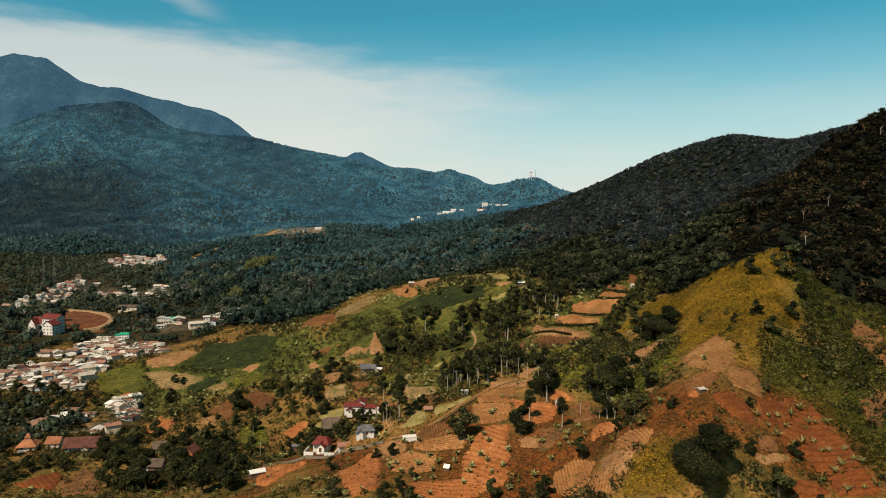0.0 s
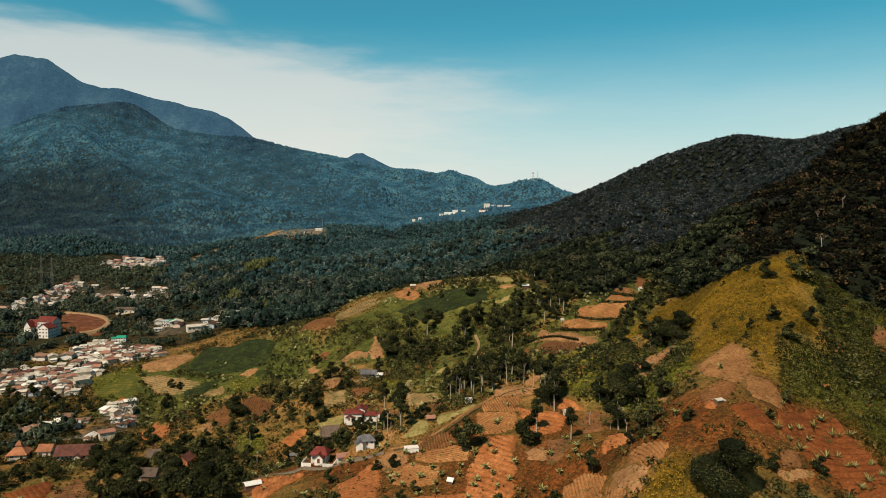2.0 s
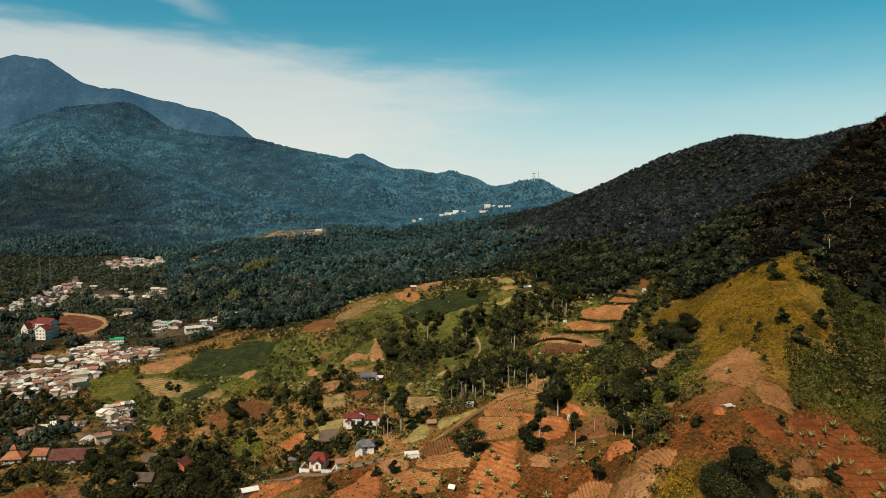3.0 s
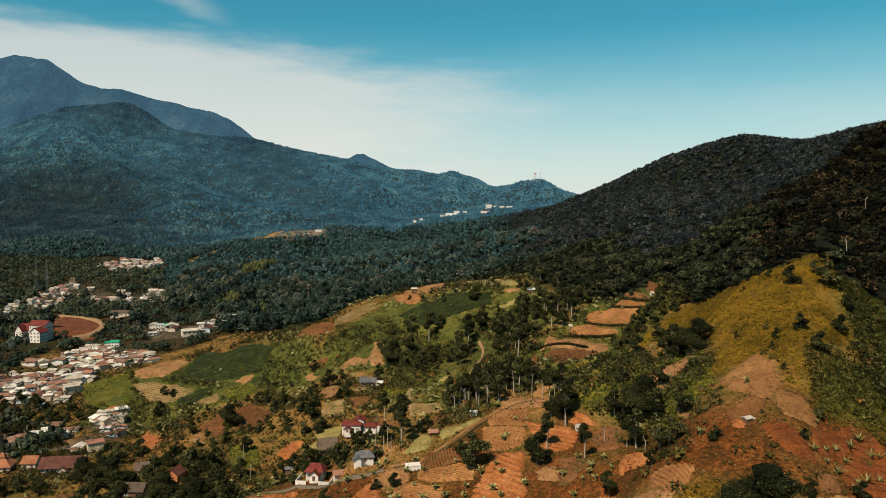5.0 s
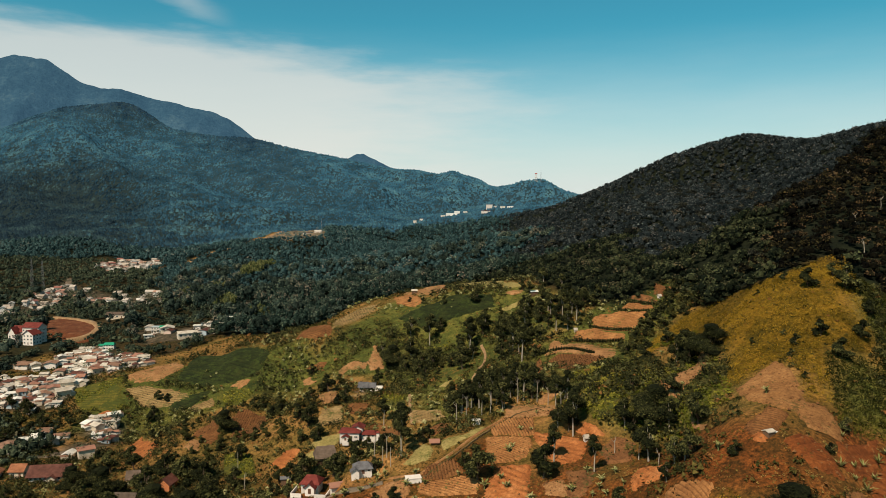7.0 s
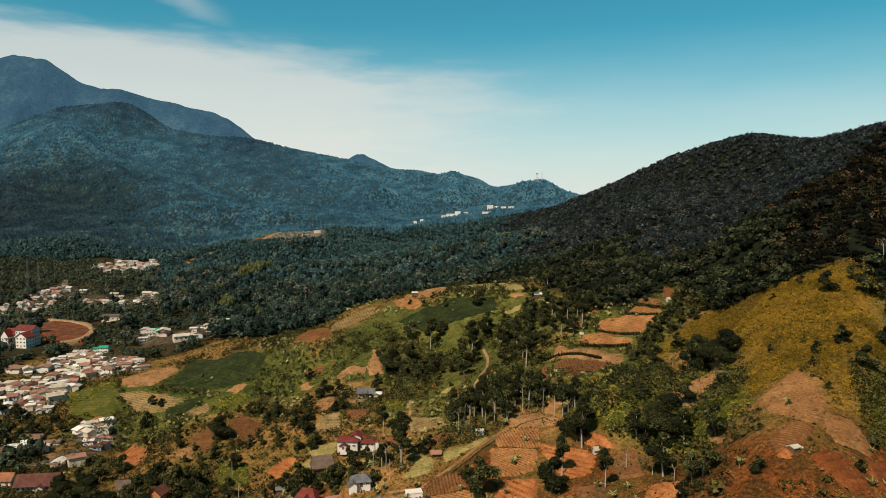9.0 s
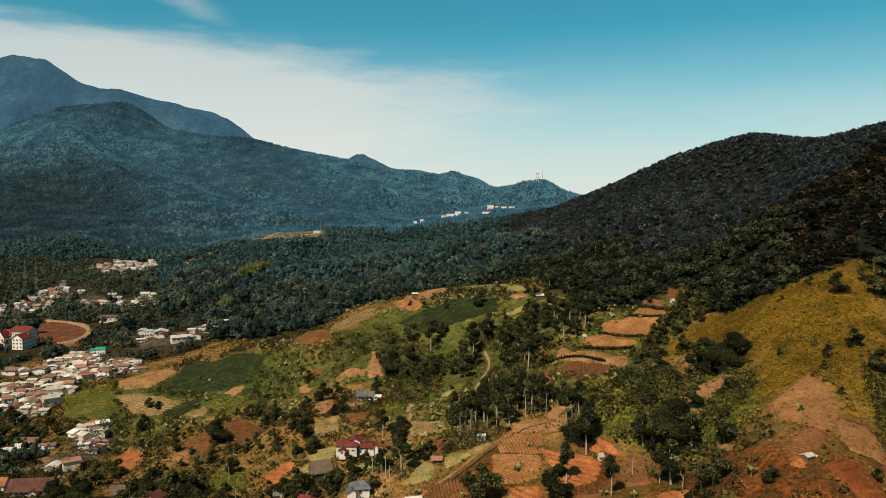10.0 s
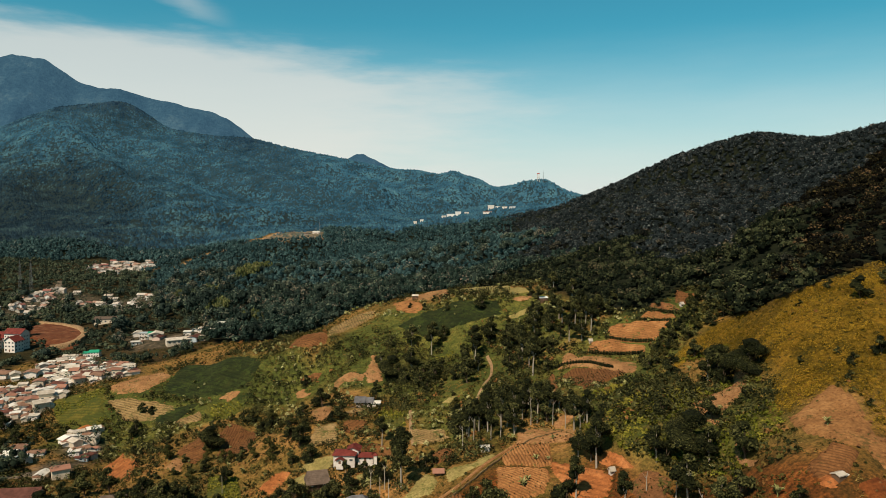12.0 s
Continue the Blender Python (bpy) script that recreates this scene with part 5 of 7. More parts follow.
canopy("upper_hill_forest", "dense upper hill forest, greyed in colour for haze", x, y, 5.4, 5.4, 1, 11, 0.62, upper_leaf, 20, mixed=1.1)
slope = lambda a, b: wood_at(a, b) & (blur_edge(a, b) <= hill_edge(b)) & (a > 40 + 0.2 * (b - 500)) & (b < 640)
x, y = strewn((0, 225, 260, 640), 3.7, slope, 37)
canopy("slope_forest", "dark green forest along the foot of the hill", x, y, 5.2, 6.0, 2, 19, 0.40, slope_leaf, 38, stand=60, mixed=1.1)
in_valley = lambda a, b: wood_at(a, b) & (blur_edge(a, b) <= hill_edge(b)) & ~slope(a, b) & (np.abs(a) < 0.66 * b + 40)
x, y = strewn((-700, 225, 200, 760), 4.0, in_valley, 15)
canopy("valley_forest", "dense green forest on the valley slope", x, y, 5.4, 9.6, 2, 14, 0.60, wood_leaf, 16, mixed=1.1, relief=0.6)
x, y = strewn((-700, 760, 200, 1240), 4.6, in_valley, 27)
canopy("upper_valley_forest", "dense green forest higher on the valley slope", x, y, 6.0, 7.6, 1, 11, 0.75, high_leaf, 28, mixed=0.8)
x, y = strewn((-460, 300, 200, 900), 14, lambda a, b: in_valley(a, b) | (valley_at(a, b) & (rng.uniform(0, 1, len(a)) < 0.35) & (b > 420)), 51)
canopy("tall_valley_trees", "tall dark trees rising over the valley forest", x, y, 9.0, 12.5, 4, 30, 0.70, tall_leaf, 52, mixed=0.9)
x, y = strewn((110, 300, 520, 900), 15, lambda a, b: on_hill(a, b) & (a < 0.40 * b + 60), 53)
canopy("tall_hill_trees", "tall grey-green trees rising over the hill forest", x, y, 6.4, 6.6, 4, 30, 0.48, hill_crown_leaf, 54, mixed=0.95)
# tall pale crowns added in place of light green yards that trees would hide
PALE_PATCHES = [(-215, 770, 12), (-200, 788, 9), (-161, 682, 9), (-172, 850, 13), (-178, 935, 15), (-120, 620, 8)]
x, y = strewn((-240, 600, -100, 960), 3.0, lambda a, b: sum((np.hypot(a - gx, (b - gy) * 0.6) < gr * (1 + 0.6 * fbm(a, b, 8, 2, 57))) for gx, gy, gr in PALE_PATCHES) > 0, 55)
canopy("pale_glade_trees", "tall yellow-green trees added in place of light green yards", x, y, 4.6, 13.0, 2, 14, 0.5, pale_patch_leaf, 56, mixed=0.8, relief=0.3)
x, y = strewn((-700, 330, -120, 1100), 5.4, valley_at, 17)
canopy("village_trees", "dark green trees growing between the village houses", x, y, 6.4, 6.4, 2, 14, 0.60, village_leaf, 18, mixed=0.85)
x, y = scatter((-480, 380, -130, 1120), 6.8, lambda a, b: (clear_of(a, b, VILL) == False) & (rng.uniform(0, 1, len(a)) < np.where(b > 700, 0.9, 0.30) * (fbm(a, b, 24, 2, 44) > -0.12)), 29)
woods("yard_trees", "small dark green trees in the village yards", x, y, 4.2, 5.6, 34, 0.5, village_leaf, 30)


# scrub, low plants and tall grass
def off_paths(x, y, gap):
    """Clear of the footpaths by a gap in metres."""
    ok = np.ones(np.shape(x), bool)
    for run in FOOTPATHS:
        for (ax, ay), (bx, by) in zip(run, run[1:]):
            s = np.clip(((x - ax) * (bx - ax) + (y - ay) * (by - ay)) / ((bx - ax) ** 2 + (by - ay) ** 2), 0, 1)
            ok &= np.hypot(x - ax - s * (bx - ax), y - ay - s * (by - ay)) > gap
    return ok


def scrub_at(x, y):
    ok = clear_of(x, y, VILL) & (wooded(x, y) < 0.5) & (x > -260) & (x < 175) & (y > 150) & (y < 560)
    for plot_kind, outline in PLOTS:
        if plot_kind != "scrubby":
            ok &= ~inside(x, y, outline)
    ok &= off_paths(x, y, 2.2)
    return ok & (fbm(x, y, 22, 3, 41) > -0.28 + 0.42 * inside(x, y, REG["farmland"]))


x, y = scatter((-260, 150, 175, 560), 2.9, scrub_at, 21)
n = len(x)
grow = np.clip(0.8 + 1.5 * fbm(x, y, 30, 3, 43), 0.35, 2.0) * rng.uniform(0.5, 1.5, n)
grow = np.where(inside(x, y, REG["knoll_grass"]) | inside(x, y, REG["spur_grass"]), grow * 0.35, grow)
c = np.stack([x, y, ground_z(x, y) + 0.35 * grow], 1)
v, t = shards(c, np.stack([1.1 * grow, 1.1 * grow, 0.9 * grow], 1), 14, 0.42 * np.sqrt(grow), rng.uniform(0, 1, n), low=-0.1, seed=22)
tagged(new("scrub", shard_mesh("scrub", v, t, shrub_leaf)), "low green and brownish scrub covering the slopes", "shrubs", kind="stuff")

def off_plots(x, y):
    ok = np.ones(np.shape(x), bool)
    for plot_kind, outline in PLOTS:
        ok &= ~inside(x, y, outline)
    return ok


# hedges and thickets between the fields
def thicket_at(x, y):
    return scrub_at(x, y) & ~(inside(x, y, REG["terrace_clear"]) & (fbm(x, y, 5, 2, 65) < 0.12)) & (x > -250) & ((inside(x, y, REG["terrace_hedges"]) & (fbm(x, y, 9, 2, 66) > 0.10)) | (fbm(x, y, 26, 4, 61) + 0.5 * fbm(x, y, 7, 2, 62) > 0.03 + 0.34 * inside(x, y, REG["farmland"]))) & clear_of(x, y, ("knoll_grass", "spur_grass"))


x, y = scatter((-250, 160, 150, 540), 3.4, thicket_at, 31)
n = len(x)
grow = rng.uniform(0.8, 2.3, n)
c = np.stack([x, y, ground_z(x, y) + 0.7 * grow], 1)
v, t = shards(c, np.stack([1.1 * grow, 1.1 * grow, 0.95 * grow], 1), 50, 0.28 * np.sqrt(grow), np.clip(rng.normal(0.4, 0.25, n), 0, 1), low=-0.4, seed=32)
tagged(new("thicket", shard_mesh("thicket", v, t, near_leaf)), "dark green hedges and thickets between the fields", "shrubs", kind="stuff")
x, y = scatter((110, 150, 230, 300), 2.6, lambda a, b: inside(a, b, REG["right_scrub"]) & ~inside(a, b, REG["green_slope"]) & (wooded(a, b) < 0.5) & off_plots(a, b) & (fbm(a, b, 14, 3, 63) > -0.06 - 0.5 * (b > 224)), 33)
n = len(x)
grow = rng.uniform(0.7, 2.0, n)
c = np.stack([x, y, ground_z(x, y) + 0.6 * grow], 1)
v, t = shards(c, np.stack([1.1 * grow, 1.1 * grow, 1.0 * grow], 1), 60, 0.23 * np.sqrt(grow), np.clip(rng.normal(0.45, 0.3, n), 0, 1), low=-0.4, seed=34)
tagged(new("thicket", shard_mesh("thicket", v, t, near_leaf)), "dark green undergrowth on the flank beside the knoll", "shrubs", kind="stuff")

def in_tea(x, y):
    """Here and there in the dark green crop."""
    ok = np.zeros(np.shape(x), bool)
    for plot_kind, outline in PLOTS:
        if plot_kind in ("tea", "crop"):
            ok |= inside(x, y, outline)
    return ok & (fbm(x, y, 9, 2, 58) > 0.02)


# pale broad-leaved tufts dotted over the slopes
x, y = scatter((-150, 270, 110, 520), 4.6, lambda a, b: (wooded(a, b) < 0.5) & (off_plots(a, b) | in_tea(a, b)) & clear_of(a, b, ("knoll_grass", "spur_grass")) & clear_of(a, b, VILL) & (fbm(a, b, 30, 3, 64) > 0.04 + 0.16 * (a < -40)), 35)
n = len(x)
v, t = shards(np.stack([x, y, ground_z(x, y) + 0.9], 1), np.stack([np.full(n, 1.0), np.full(n, 1.0), rng.uniform(0.8, 1.7, n)], 1), 14, rng.uniform(0.36, 0.66, n), rng.uniform(0.3, 1.0, n), low=0.0, seed=36)
tagged(new("broadleaf_tufts", shard_mesh("broadleaf_tufts", v, t, banana_leaf)), "pale green broad-leaved tufts dotted over the slopes", "plants", kind="stuff")

# dry weeds and grass between the plots
margin = lambda a, b: off_plots(a, b) & off_paths(a, b, 1.0) & (wooded(a, b) < 0.5) & clear_of(a, b, VILL) & clear_of(a, b, ("knoll_grass", "spur_grass", "right_scrub", "green_slope"))
for box_of, gap, leaf, seed in (((-70, 150, 135, 275), 1.15, 0.17, 91), ((-210, 275, 135, 520), 2.0, 0.26, 93)):
    x, y = strewn(box_of, gap, lambda a, b: margin(a, b) & (fbm(a, b, 7, 3, 70) > -0.18), seed)
    n = len(x)
    v, t = shards(np.stack([x, y, ground_z(x, y) + 0.08], 1), np.full((n, 3), 2.2 * leaf), 6, rng.uniform(0.7, 1.3, n) * leaf, np.clip(0.5 + 1.5 * fbm(x, y, 11, 3, 71) + rng.normal(0, 0.18, n), 0, 1), low=0.0, seed=seed + 1)
    tagged(new("dry_grass", shard_mesh("dry_grass", v, t, dry_tuft)), "dry olive and tan weeds between the plots", "grass", kind="stuff")

# light green low growth in the hollow
x, y = scatter((40, 200, 110, 345), 1.6, lambda a, b: (inside(a, b, REG["green_hollow"]) | inside(a, b, REG["gully_wood"])) & off_plots(a, b) & (fbm(a, b, 16, 3, 67) > -0.12), 45)
n = len(x)
grow = rng.uniform(0.5, 1.4, n)
v, t = shards(np.stack([x, y, ground_z(x, y) + 0.4 * grow], 1), np.stack([grow, grow, 0.8 * grow], 1), 22, 0.30 * np.sqrt(grow), np.clip(0.45 + 1.2 * fbm(x, y, 14, 3, 68) + rng.normal(0, 0.15, n), 0, 1), low=-0.1, seed=46)
tagged(new("hollow_shrubs", shard_mesh("hollow_shrubs", v, t, light_leaf)), "light green shrubs in the sunny hollow", "shrubs", kind="stuff")

x, y = scatter((40, 150, 170, 330), 0.85, lambda a, b: inside(a, b, REG["knoll_grass"]) | inside(a, b, REG["spur_grass"]), 23)
n = len(x)
tuft = rng.uniform(0.5, 1.2, n)
c = np.stack([x, y, ground_z(x, y) + 0.1], 1)
v, t = shards(c, np.stack([0.5 * tuft, 0.5 * tuft, 0.8 * tuft], 1), 9, 0.14 * tuft, np.clip(0.66 + 2.6 * fbm(x, y, 12, 4, 47) + rng.normal(0, 0.24, n), 0, 1), low=0.1, seed=24)
tagged(new("tall_grass", shard_mesh("tall_grass", v, t, grass_blade)), "tall yellow dry grass on the sunny knoll", "grass", kind="stuff")
x, y = strewn((40, 150, 170, 330), 0.95, lambda a, b: (inside(a, b, REG["knoll_grass"]) | inside(a, b, REG["spur_grass"])) & (fbm(a, b, 11, 3, 48) > -0.16) & off_plots(a, b), 27)
n = len(x)
tuft = rng.uniform(0.7, 1.5, n)
c = np.stack([x, y, ground_z(x, y) + 0.3], 1)
v, t = shards(c, np.stack([0.55 * tuft, 0.55 * tuft, 0.8 * tuft], 1), 13, 0.125 * tuft, np.clip(0.55 + 2.2 * fbm(x, y, 14, 3, 49) + rng.normal(0, 0.30, n), 0, 1), low=0.0, seed=28)
tagged(new("grass_clumps", shard_mesh("grass_clumps", v, t, grass_blade)), "clumps of yellow and green grass on the knoll", "grass", kind="stuff")
x, y = scatter((90, 150, 190, 265), 0.95, lambda a, b: (inside(a, b, REG["green_slope"]) | inside(a, b, REG["right_scrub"])) & (wooded(a, b) < 0.5) & off_plots(a, b), 25)
n = len(x)
c = np.stack([x, y, ground_z(x, y) + 0.2], 1)
v, t = shards(c, np.full((n, 3), 0.9), 13, rng.uniform(0.16, 0.3, n), np.clip(0.35 + 1.3 * fbm(x, y, 16, 3, 69) + rng.normal(0, 0.14, n), 0, 1), low=0.0, seed=26)
tagged(new("green_undergrowth", shard_mesh("green_undergrowth", v, t, under_leaf)), "green undergrowth on the slope beside the knoll", "undergrowth", kind="stuff")

# ---- trees that stand singly ----
TREES = {}
TREES["field trees"] = [(20.0, 227.2, 8.1, 0), (37.1, 220.3, 7.2, 0), (41.5, 227.5, 4.9, 3), (49.3, 214.2, 4.6, 3), (49.6, 238.8, 6.1, 3), (46.7, 246.4, 4.3, 2), (25.1, 192.6, 4.3, 1), (38.3, 188.3, 5.1, 1), (50.9, 195.3, 4.7, 5), (5.4, 259.7, 3.5, 1), (8.0, 263.3, 2.9, 1), (17.2, 236.8, 3.2, 1), (-1.3, 254.8, 6.5, 3), (2.9, 210.7, 2.9, 1), (-1.1, 203.8, 2.8, 0), (1.6, 196.3, 3.1, 0), (-19.7, 198.5, 4.9, 4), (-9.0, 229.7, 3.1, 4), (-3.4, 228.8, 3.8, 4), (-5.5, 194.9, 3.9, 1), (-0.6, 199.4, 2.9, 1), (-23.4, 227.0, 3.6, 1)]
TREES["spur trees"] = [(72.4, 160.5, 12.8, 4), (72.2, 184.1, 3.1, 4), (85.7, 167.4, 3.2, 4), (91.6, 180.6, 2.0, 4), (102.1, 191.6, 3.1, 4), (88.8, 159.0, 6.1, 1), (98.6, 169.9, 3.2, 1), (62.7, 211.2, 6.4, 2), (64.4, 198.1, 4.3, 2), (66.7, 196.1, 5.3, 0), (60.7, 193.5, 2.8, 2), (69.6, 228.5, 10.9, 0), (96.7, 252.8, 10.1, 0), (95.1, 265.9, 8.5, 1), (79.2, 236.7, 5.0, 0), (76.5, 213.2, 6.5, 1), (62.7, 231.1, 5.5, 2), (72.4, 222.5, 5.3, 2)]
TREES["knoll bushes"] = [(117.5, 227.5, 4.3, 4), (108.8, 226.0, 2.9, 4), (117.3, 217.6, 5.2, 4), (102.1, 236.1, 1.9, 4), (109.1, 232.2, 1.8, 4), (101.6, 208.1, 1.7, 4), (104.5, 220.1, 2.1, 4), (126.7, 250.2, 5.6, 4), (128.7, 268.5, 3.0, 4), (138.0, 248.4, 7.5, 4), (140.5, 259.4, 4.1, 4), (129.5, 228.2, 4.7, 4), (139.3, 238.5, 4.2, 4), (118.9, 267.0, 2.1, 4)]
TREES["garden trees"] = [(-21.3, 309.5, 3.0, 2), (-23.0, 257.3, 5.6, 0), (-39.1, 301.8, 8.2, 0), (-66.9, 308.2, 5.9, 5), (-89.6, 385.2, 10.4, 0), (-1.3, 262.3, 6.8, 3), (-9.0, 325.9, 5.2, 3), (-41.7, 338.0, 6.5, 1), (-69.0, 330.4, 5.3, 5), (-27.3, 354.8, 5.7, 1), (-18.0, 240.9, 1.9, 4), (-7.4, 402.2, 10.9, 2), (-14.5, 306.2, 3.4, 2), (-9.3, 253.0, 3.2, 1), (-45.0, 305.4, 5.4, 1), (-48.6, 305.0, 4.4, 0), (-36.8, 373.5, 6.5, 1), (-44.6, 364.5, 5.8, 4), (-46.4, 345.4, 5.5, 4), (-77.5, 417.2, 6.0, 4)]
TREES["trees by the lower houses"] = [(-135.3, 326.1, 10.0, 0), (-118.1, 312.5, 12.9, 0), (-142.7, 447.0, 5.0, 4), (-137.2, 444.9, 4.3, 4), (-140.2, 431.2, 6.2, 1), (-190.9, 435.4, 5.5, 1), (-181.0, 422.2, 4.7, 1), (-185.7, 336.4, 6.6, 5), (-90.9, 323.7, 8.8, 0), (-87.3, 282.6, 12.6, 1), (-68.4, 255.0, 10.6, 4), (-118.9, 285.8, 8.2, 1), (-147.9, 312.8, 4.6, 5), (-162.6, 312.2, 5.0, 5), (-157.6, 316.0, 4.4, 5), (-165.4, 303.4, 6.2, 1), (-68.8, 285.8, 7.0, 1), (-58.3, 235.7, 7.5, 1), (-96.6, 267.7, 9.4, 1), (-104.9, 270.1, 6.5, 0)]
TREES["crest trees"] = [(16.9, 475.4, 3.4, 4), (11.7, 464.9, 3.7, 4), (23.3, 445.5, 4.3, 4), (39.9, 430.9, 7.6, 4), (31.9, 455.9, 3.6, 4), (53.3, 450.5, 4.3, 4), (37.1, 451.7, 3.2, 4), (55.0, 434.8, 2.8, 4), (2.8, 477.6, 3.0, 4), (66.3, 428.1, 4.8, 4)]
TREE_WORDS = ["broad dark green tree with a dense crown", "rounded dark green tree on the slope", "upright dark green tree with a pale trunk", "tall slender dark green tree with a pale trunk", "dense dark green bush spreading low over the ground", "dark green tree with an open crown"]


def free_of_houses(x, y):
    ok = np.ones(np.shape(x), bool)
    for hx, hy, far in BUILT_ON:
        ok &= np.hypot(x - hx, y - hy) > far
    return ok


TREES["terrace trees"] = [(x, y, w, k) for (x, y), w, k in zip(TERRACE_TREES, (6.0, 5.0, 6.2, 5.6, 4.2), (0, 1, 0, 3, 1))]

for group, rows in TREES.items():
    for x, y, width, kind in rows:
        bush = kind == 4
        meshes = BUSH_KINDS[int(rng.integers(0, 2))] if bush else TREE_KINDS[kind]
        if width > 9.5:
            meshes, width = GREAT_TREE, width * 1.15
        plant(meshes, x, y, width * 1.18, "bush" if bush else "tree", TREE_WORDS[kind], "bush" if bush else "tree", group, tall=0.78 if meshes is GREAT_TREE else 1.0)

def off_crops(x, y):
    ok = np.ones(np.shape(x), bool)
    for plot_kind, outline in PLOTS:
        if plot_kind not in ("lawn", "scrubby"):
            ok &= ~inside(x, y, outline)
    return ok


# woods close by: trees as things, picked by stretches of the plan
def fill(region, spacing, low, high, kinds, label, group, seed, name="tree", share=1.0):
    outline = REG[region]
    xs, ys = [p[0] for p in outline], [p[1] for p in outline]
    r = np.random.default_rng(seed)
    x, y = scatter((min(xs), min(ys), max(xs), max(ys)), spacing, lambda a, b: inside(a, b, outline) & free_of_houses(a, b) & off_crops(a, b) & ~inside(a, b, REG["terrace_clear"]) & off_paths(a, b, 5.0), seed)
    for px, py in zip(x, y):
        if r.uniform() > share:
            continue
        bush = name == "bush"
        meshes = BUSH_KINDS[int(r.integers(0, 3))] if bush else TREE_KINDS[int(r.choice(kinds))]
        plant(meshes, px, py, r.uniform(low, high) * 1.12, name, label, name, group)


fill("hollow_wood", 8.6, 4.5, 8.5, (0, 1, 2, 3, 5), "dark green tree in the wooded hollow", "hollow wood", 71, share=0.42)
REG["terrace_flank"] = [(102, 334), (110, 340), (116, 345), (124, 348), (131, 333), (125, 311), (117, 316.5), (107, 318), (99, 315), (91, 309), (85, 298), (87, 316), (94, 328)]
REG["terrace_west"] = [(57, 414), (78, 427), (99, 386), (87, 358), (77, 353), (62, 344), (53, 336), (41, 345), (49, 402)]
REG["knoll_foot"] = [(102, 307), (112, 308), (112, 290), (98, 259), (91, 254), (88, 272)]
fill("terrace_flank", 3.9, 3.0, 5.0, (0, 1, 2), "dense dark green bush beside the terraced field", "terrace bushes", 81, "bush", 0.95)
fill("terrace_west", 6.6, 4.5, 7.5, (0, 1, 2, 3, 5), "dark green tree in the wood below the terraces", "terrace wood", 82, share=0.62)
fill("knoll_foot", 7.0, 4.0, 6.5, (0, 1, 2), "dark green tree at the foot of the grassy knoll", "knoll wood", 83, share=0.45)
REG["villa_garden"] = [(-44, 304), (-30, 303), (-6, 300), (0, 290), (-4, 257), (-20, 257), (-36, 254), (-46, 280)]
REG["lower_garden"] = [(-40, 250), (-33, 258), (-22, 257), (-18, 247), (-24, 243), (-36, 244)]
fill("lower_garden", 4.4, 2.0, 3.6, (0, 1, 5), "small leafy tree beside the white villa", "lower villa trees", 78, share=0.8)
fill("villa_garden", 5.6, 2.6, 5.2, (0, 1, 5), "leafy green tree in the villa gardens", "villa garden trees", 79, share=0.48)
fill("gully_wood", 8.0, 4.0, 7.0, (0, 1, 2), "dark green tree in the shady gully", "gully wood", 72, share=0.13)
fill("left_wood", 8.2, 5.0, 9.5, (0, 1, 5), "dark green tree among the lower houses", "lower wood", 73, share=0.42)
fill("scrub_band", 7.5, 2.0, 5.5, (0, 1), "dark green bush in the hedge between fields", "hedge bushes", 74, "bush", 0.7)
fill("west_wood", 8.0, 4.5, 7.0, (0, 1, 5), "dark green tree beside the village", "village wood", 75, share=0.9)
fill("slope_wood", 11.0, 2.2, 6.5, (0, 1, 2), "dark green bush on the farmed slope", "slope bushes", 76, "bush", 0.42)
fill("ridge_wood", 5.6, 4.2, 6.6, (3, 3, 2), "tall dark tree with a pale trunk along the field ridge", "ridge trees", 77, share=0.85)


# bare pale trunks along the ridge
def dead_tree(x, y, tall, seed):
    r = np.random.default_rng(seed)
    pieces = [tube([(0, 0, -0.4), (0.08, 0.05, tall * 0.5), (r.uniform(-0.3, 0.3), 0.1, tall)], [0.16, 0.12, 0.07])]
    for k in range(2):
        z, a = tall * r.uniform(0.75, 0.95), r.uniform(0, 6.28)
        pieces.append(tube([(0.05, 0.04, z), (0.6 * math.cos(a), 0.6 * math.sin(a), z + 0.7), (1.1 * math.cos(a), 1.1 * math.sin(a), z + 1.5)], [0.09, 0.06, 0.02], 5))
    ob = new("dead_tree", joined("dead_tree", pieces, bark))
    ob.location = (x, y, float(ground_z(x, y)))
    return tagged(ob, "tall bare pale tree trunk on the field ridge", "tree", "bare trunks")


for k, (x, y, tall) in enumerate([(17, 268, 7), (20.5, 270, 8), (29, 272, 7), (34, 274, 6), (39, 276, 9), (45, 272, 7), (48, 268, 6), (51, 262, 5), (-10, 258, 7), (-6, 257, 7), (-62, 306, 6), (63, 205, 3.2), (66, 196, 2.6), (57, 222, 4), (61, 214, 3)]):
    dead_tree(x, y, tall, 500 + k)


hx, hy = scatter((130, 250, 420, 640), 24, lambda a, b: wood_at(a, b) & (a < 0.66 * b + 20) & (fbm(a, b, 60, 2, 87) > -0.1), 88)
for k, (x, y) in enumerate(zip(hx, hy)):
    if k % 4 == 0:
        tagged(dead_tree(x, y, rng.uniform(4.2, 6.2), 1500 + k), "bare pale tree trunk standing in the hill forest")

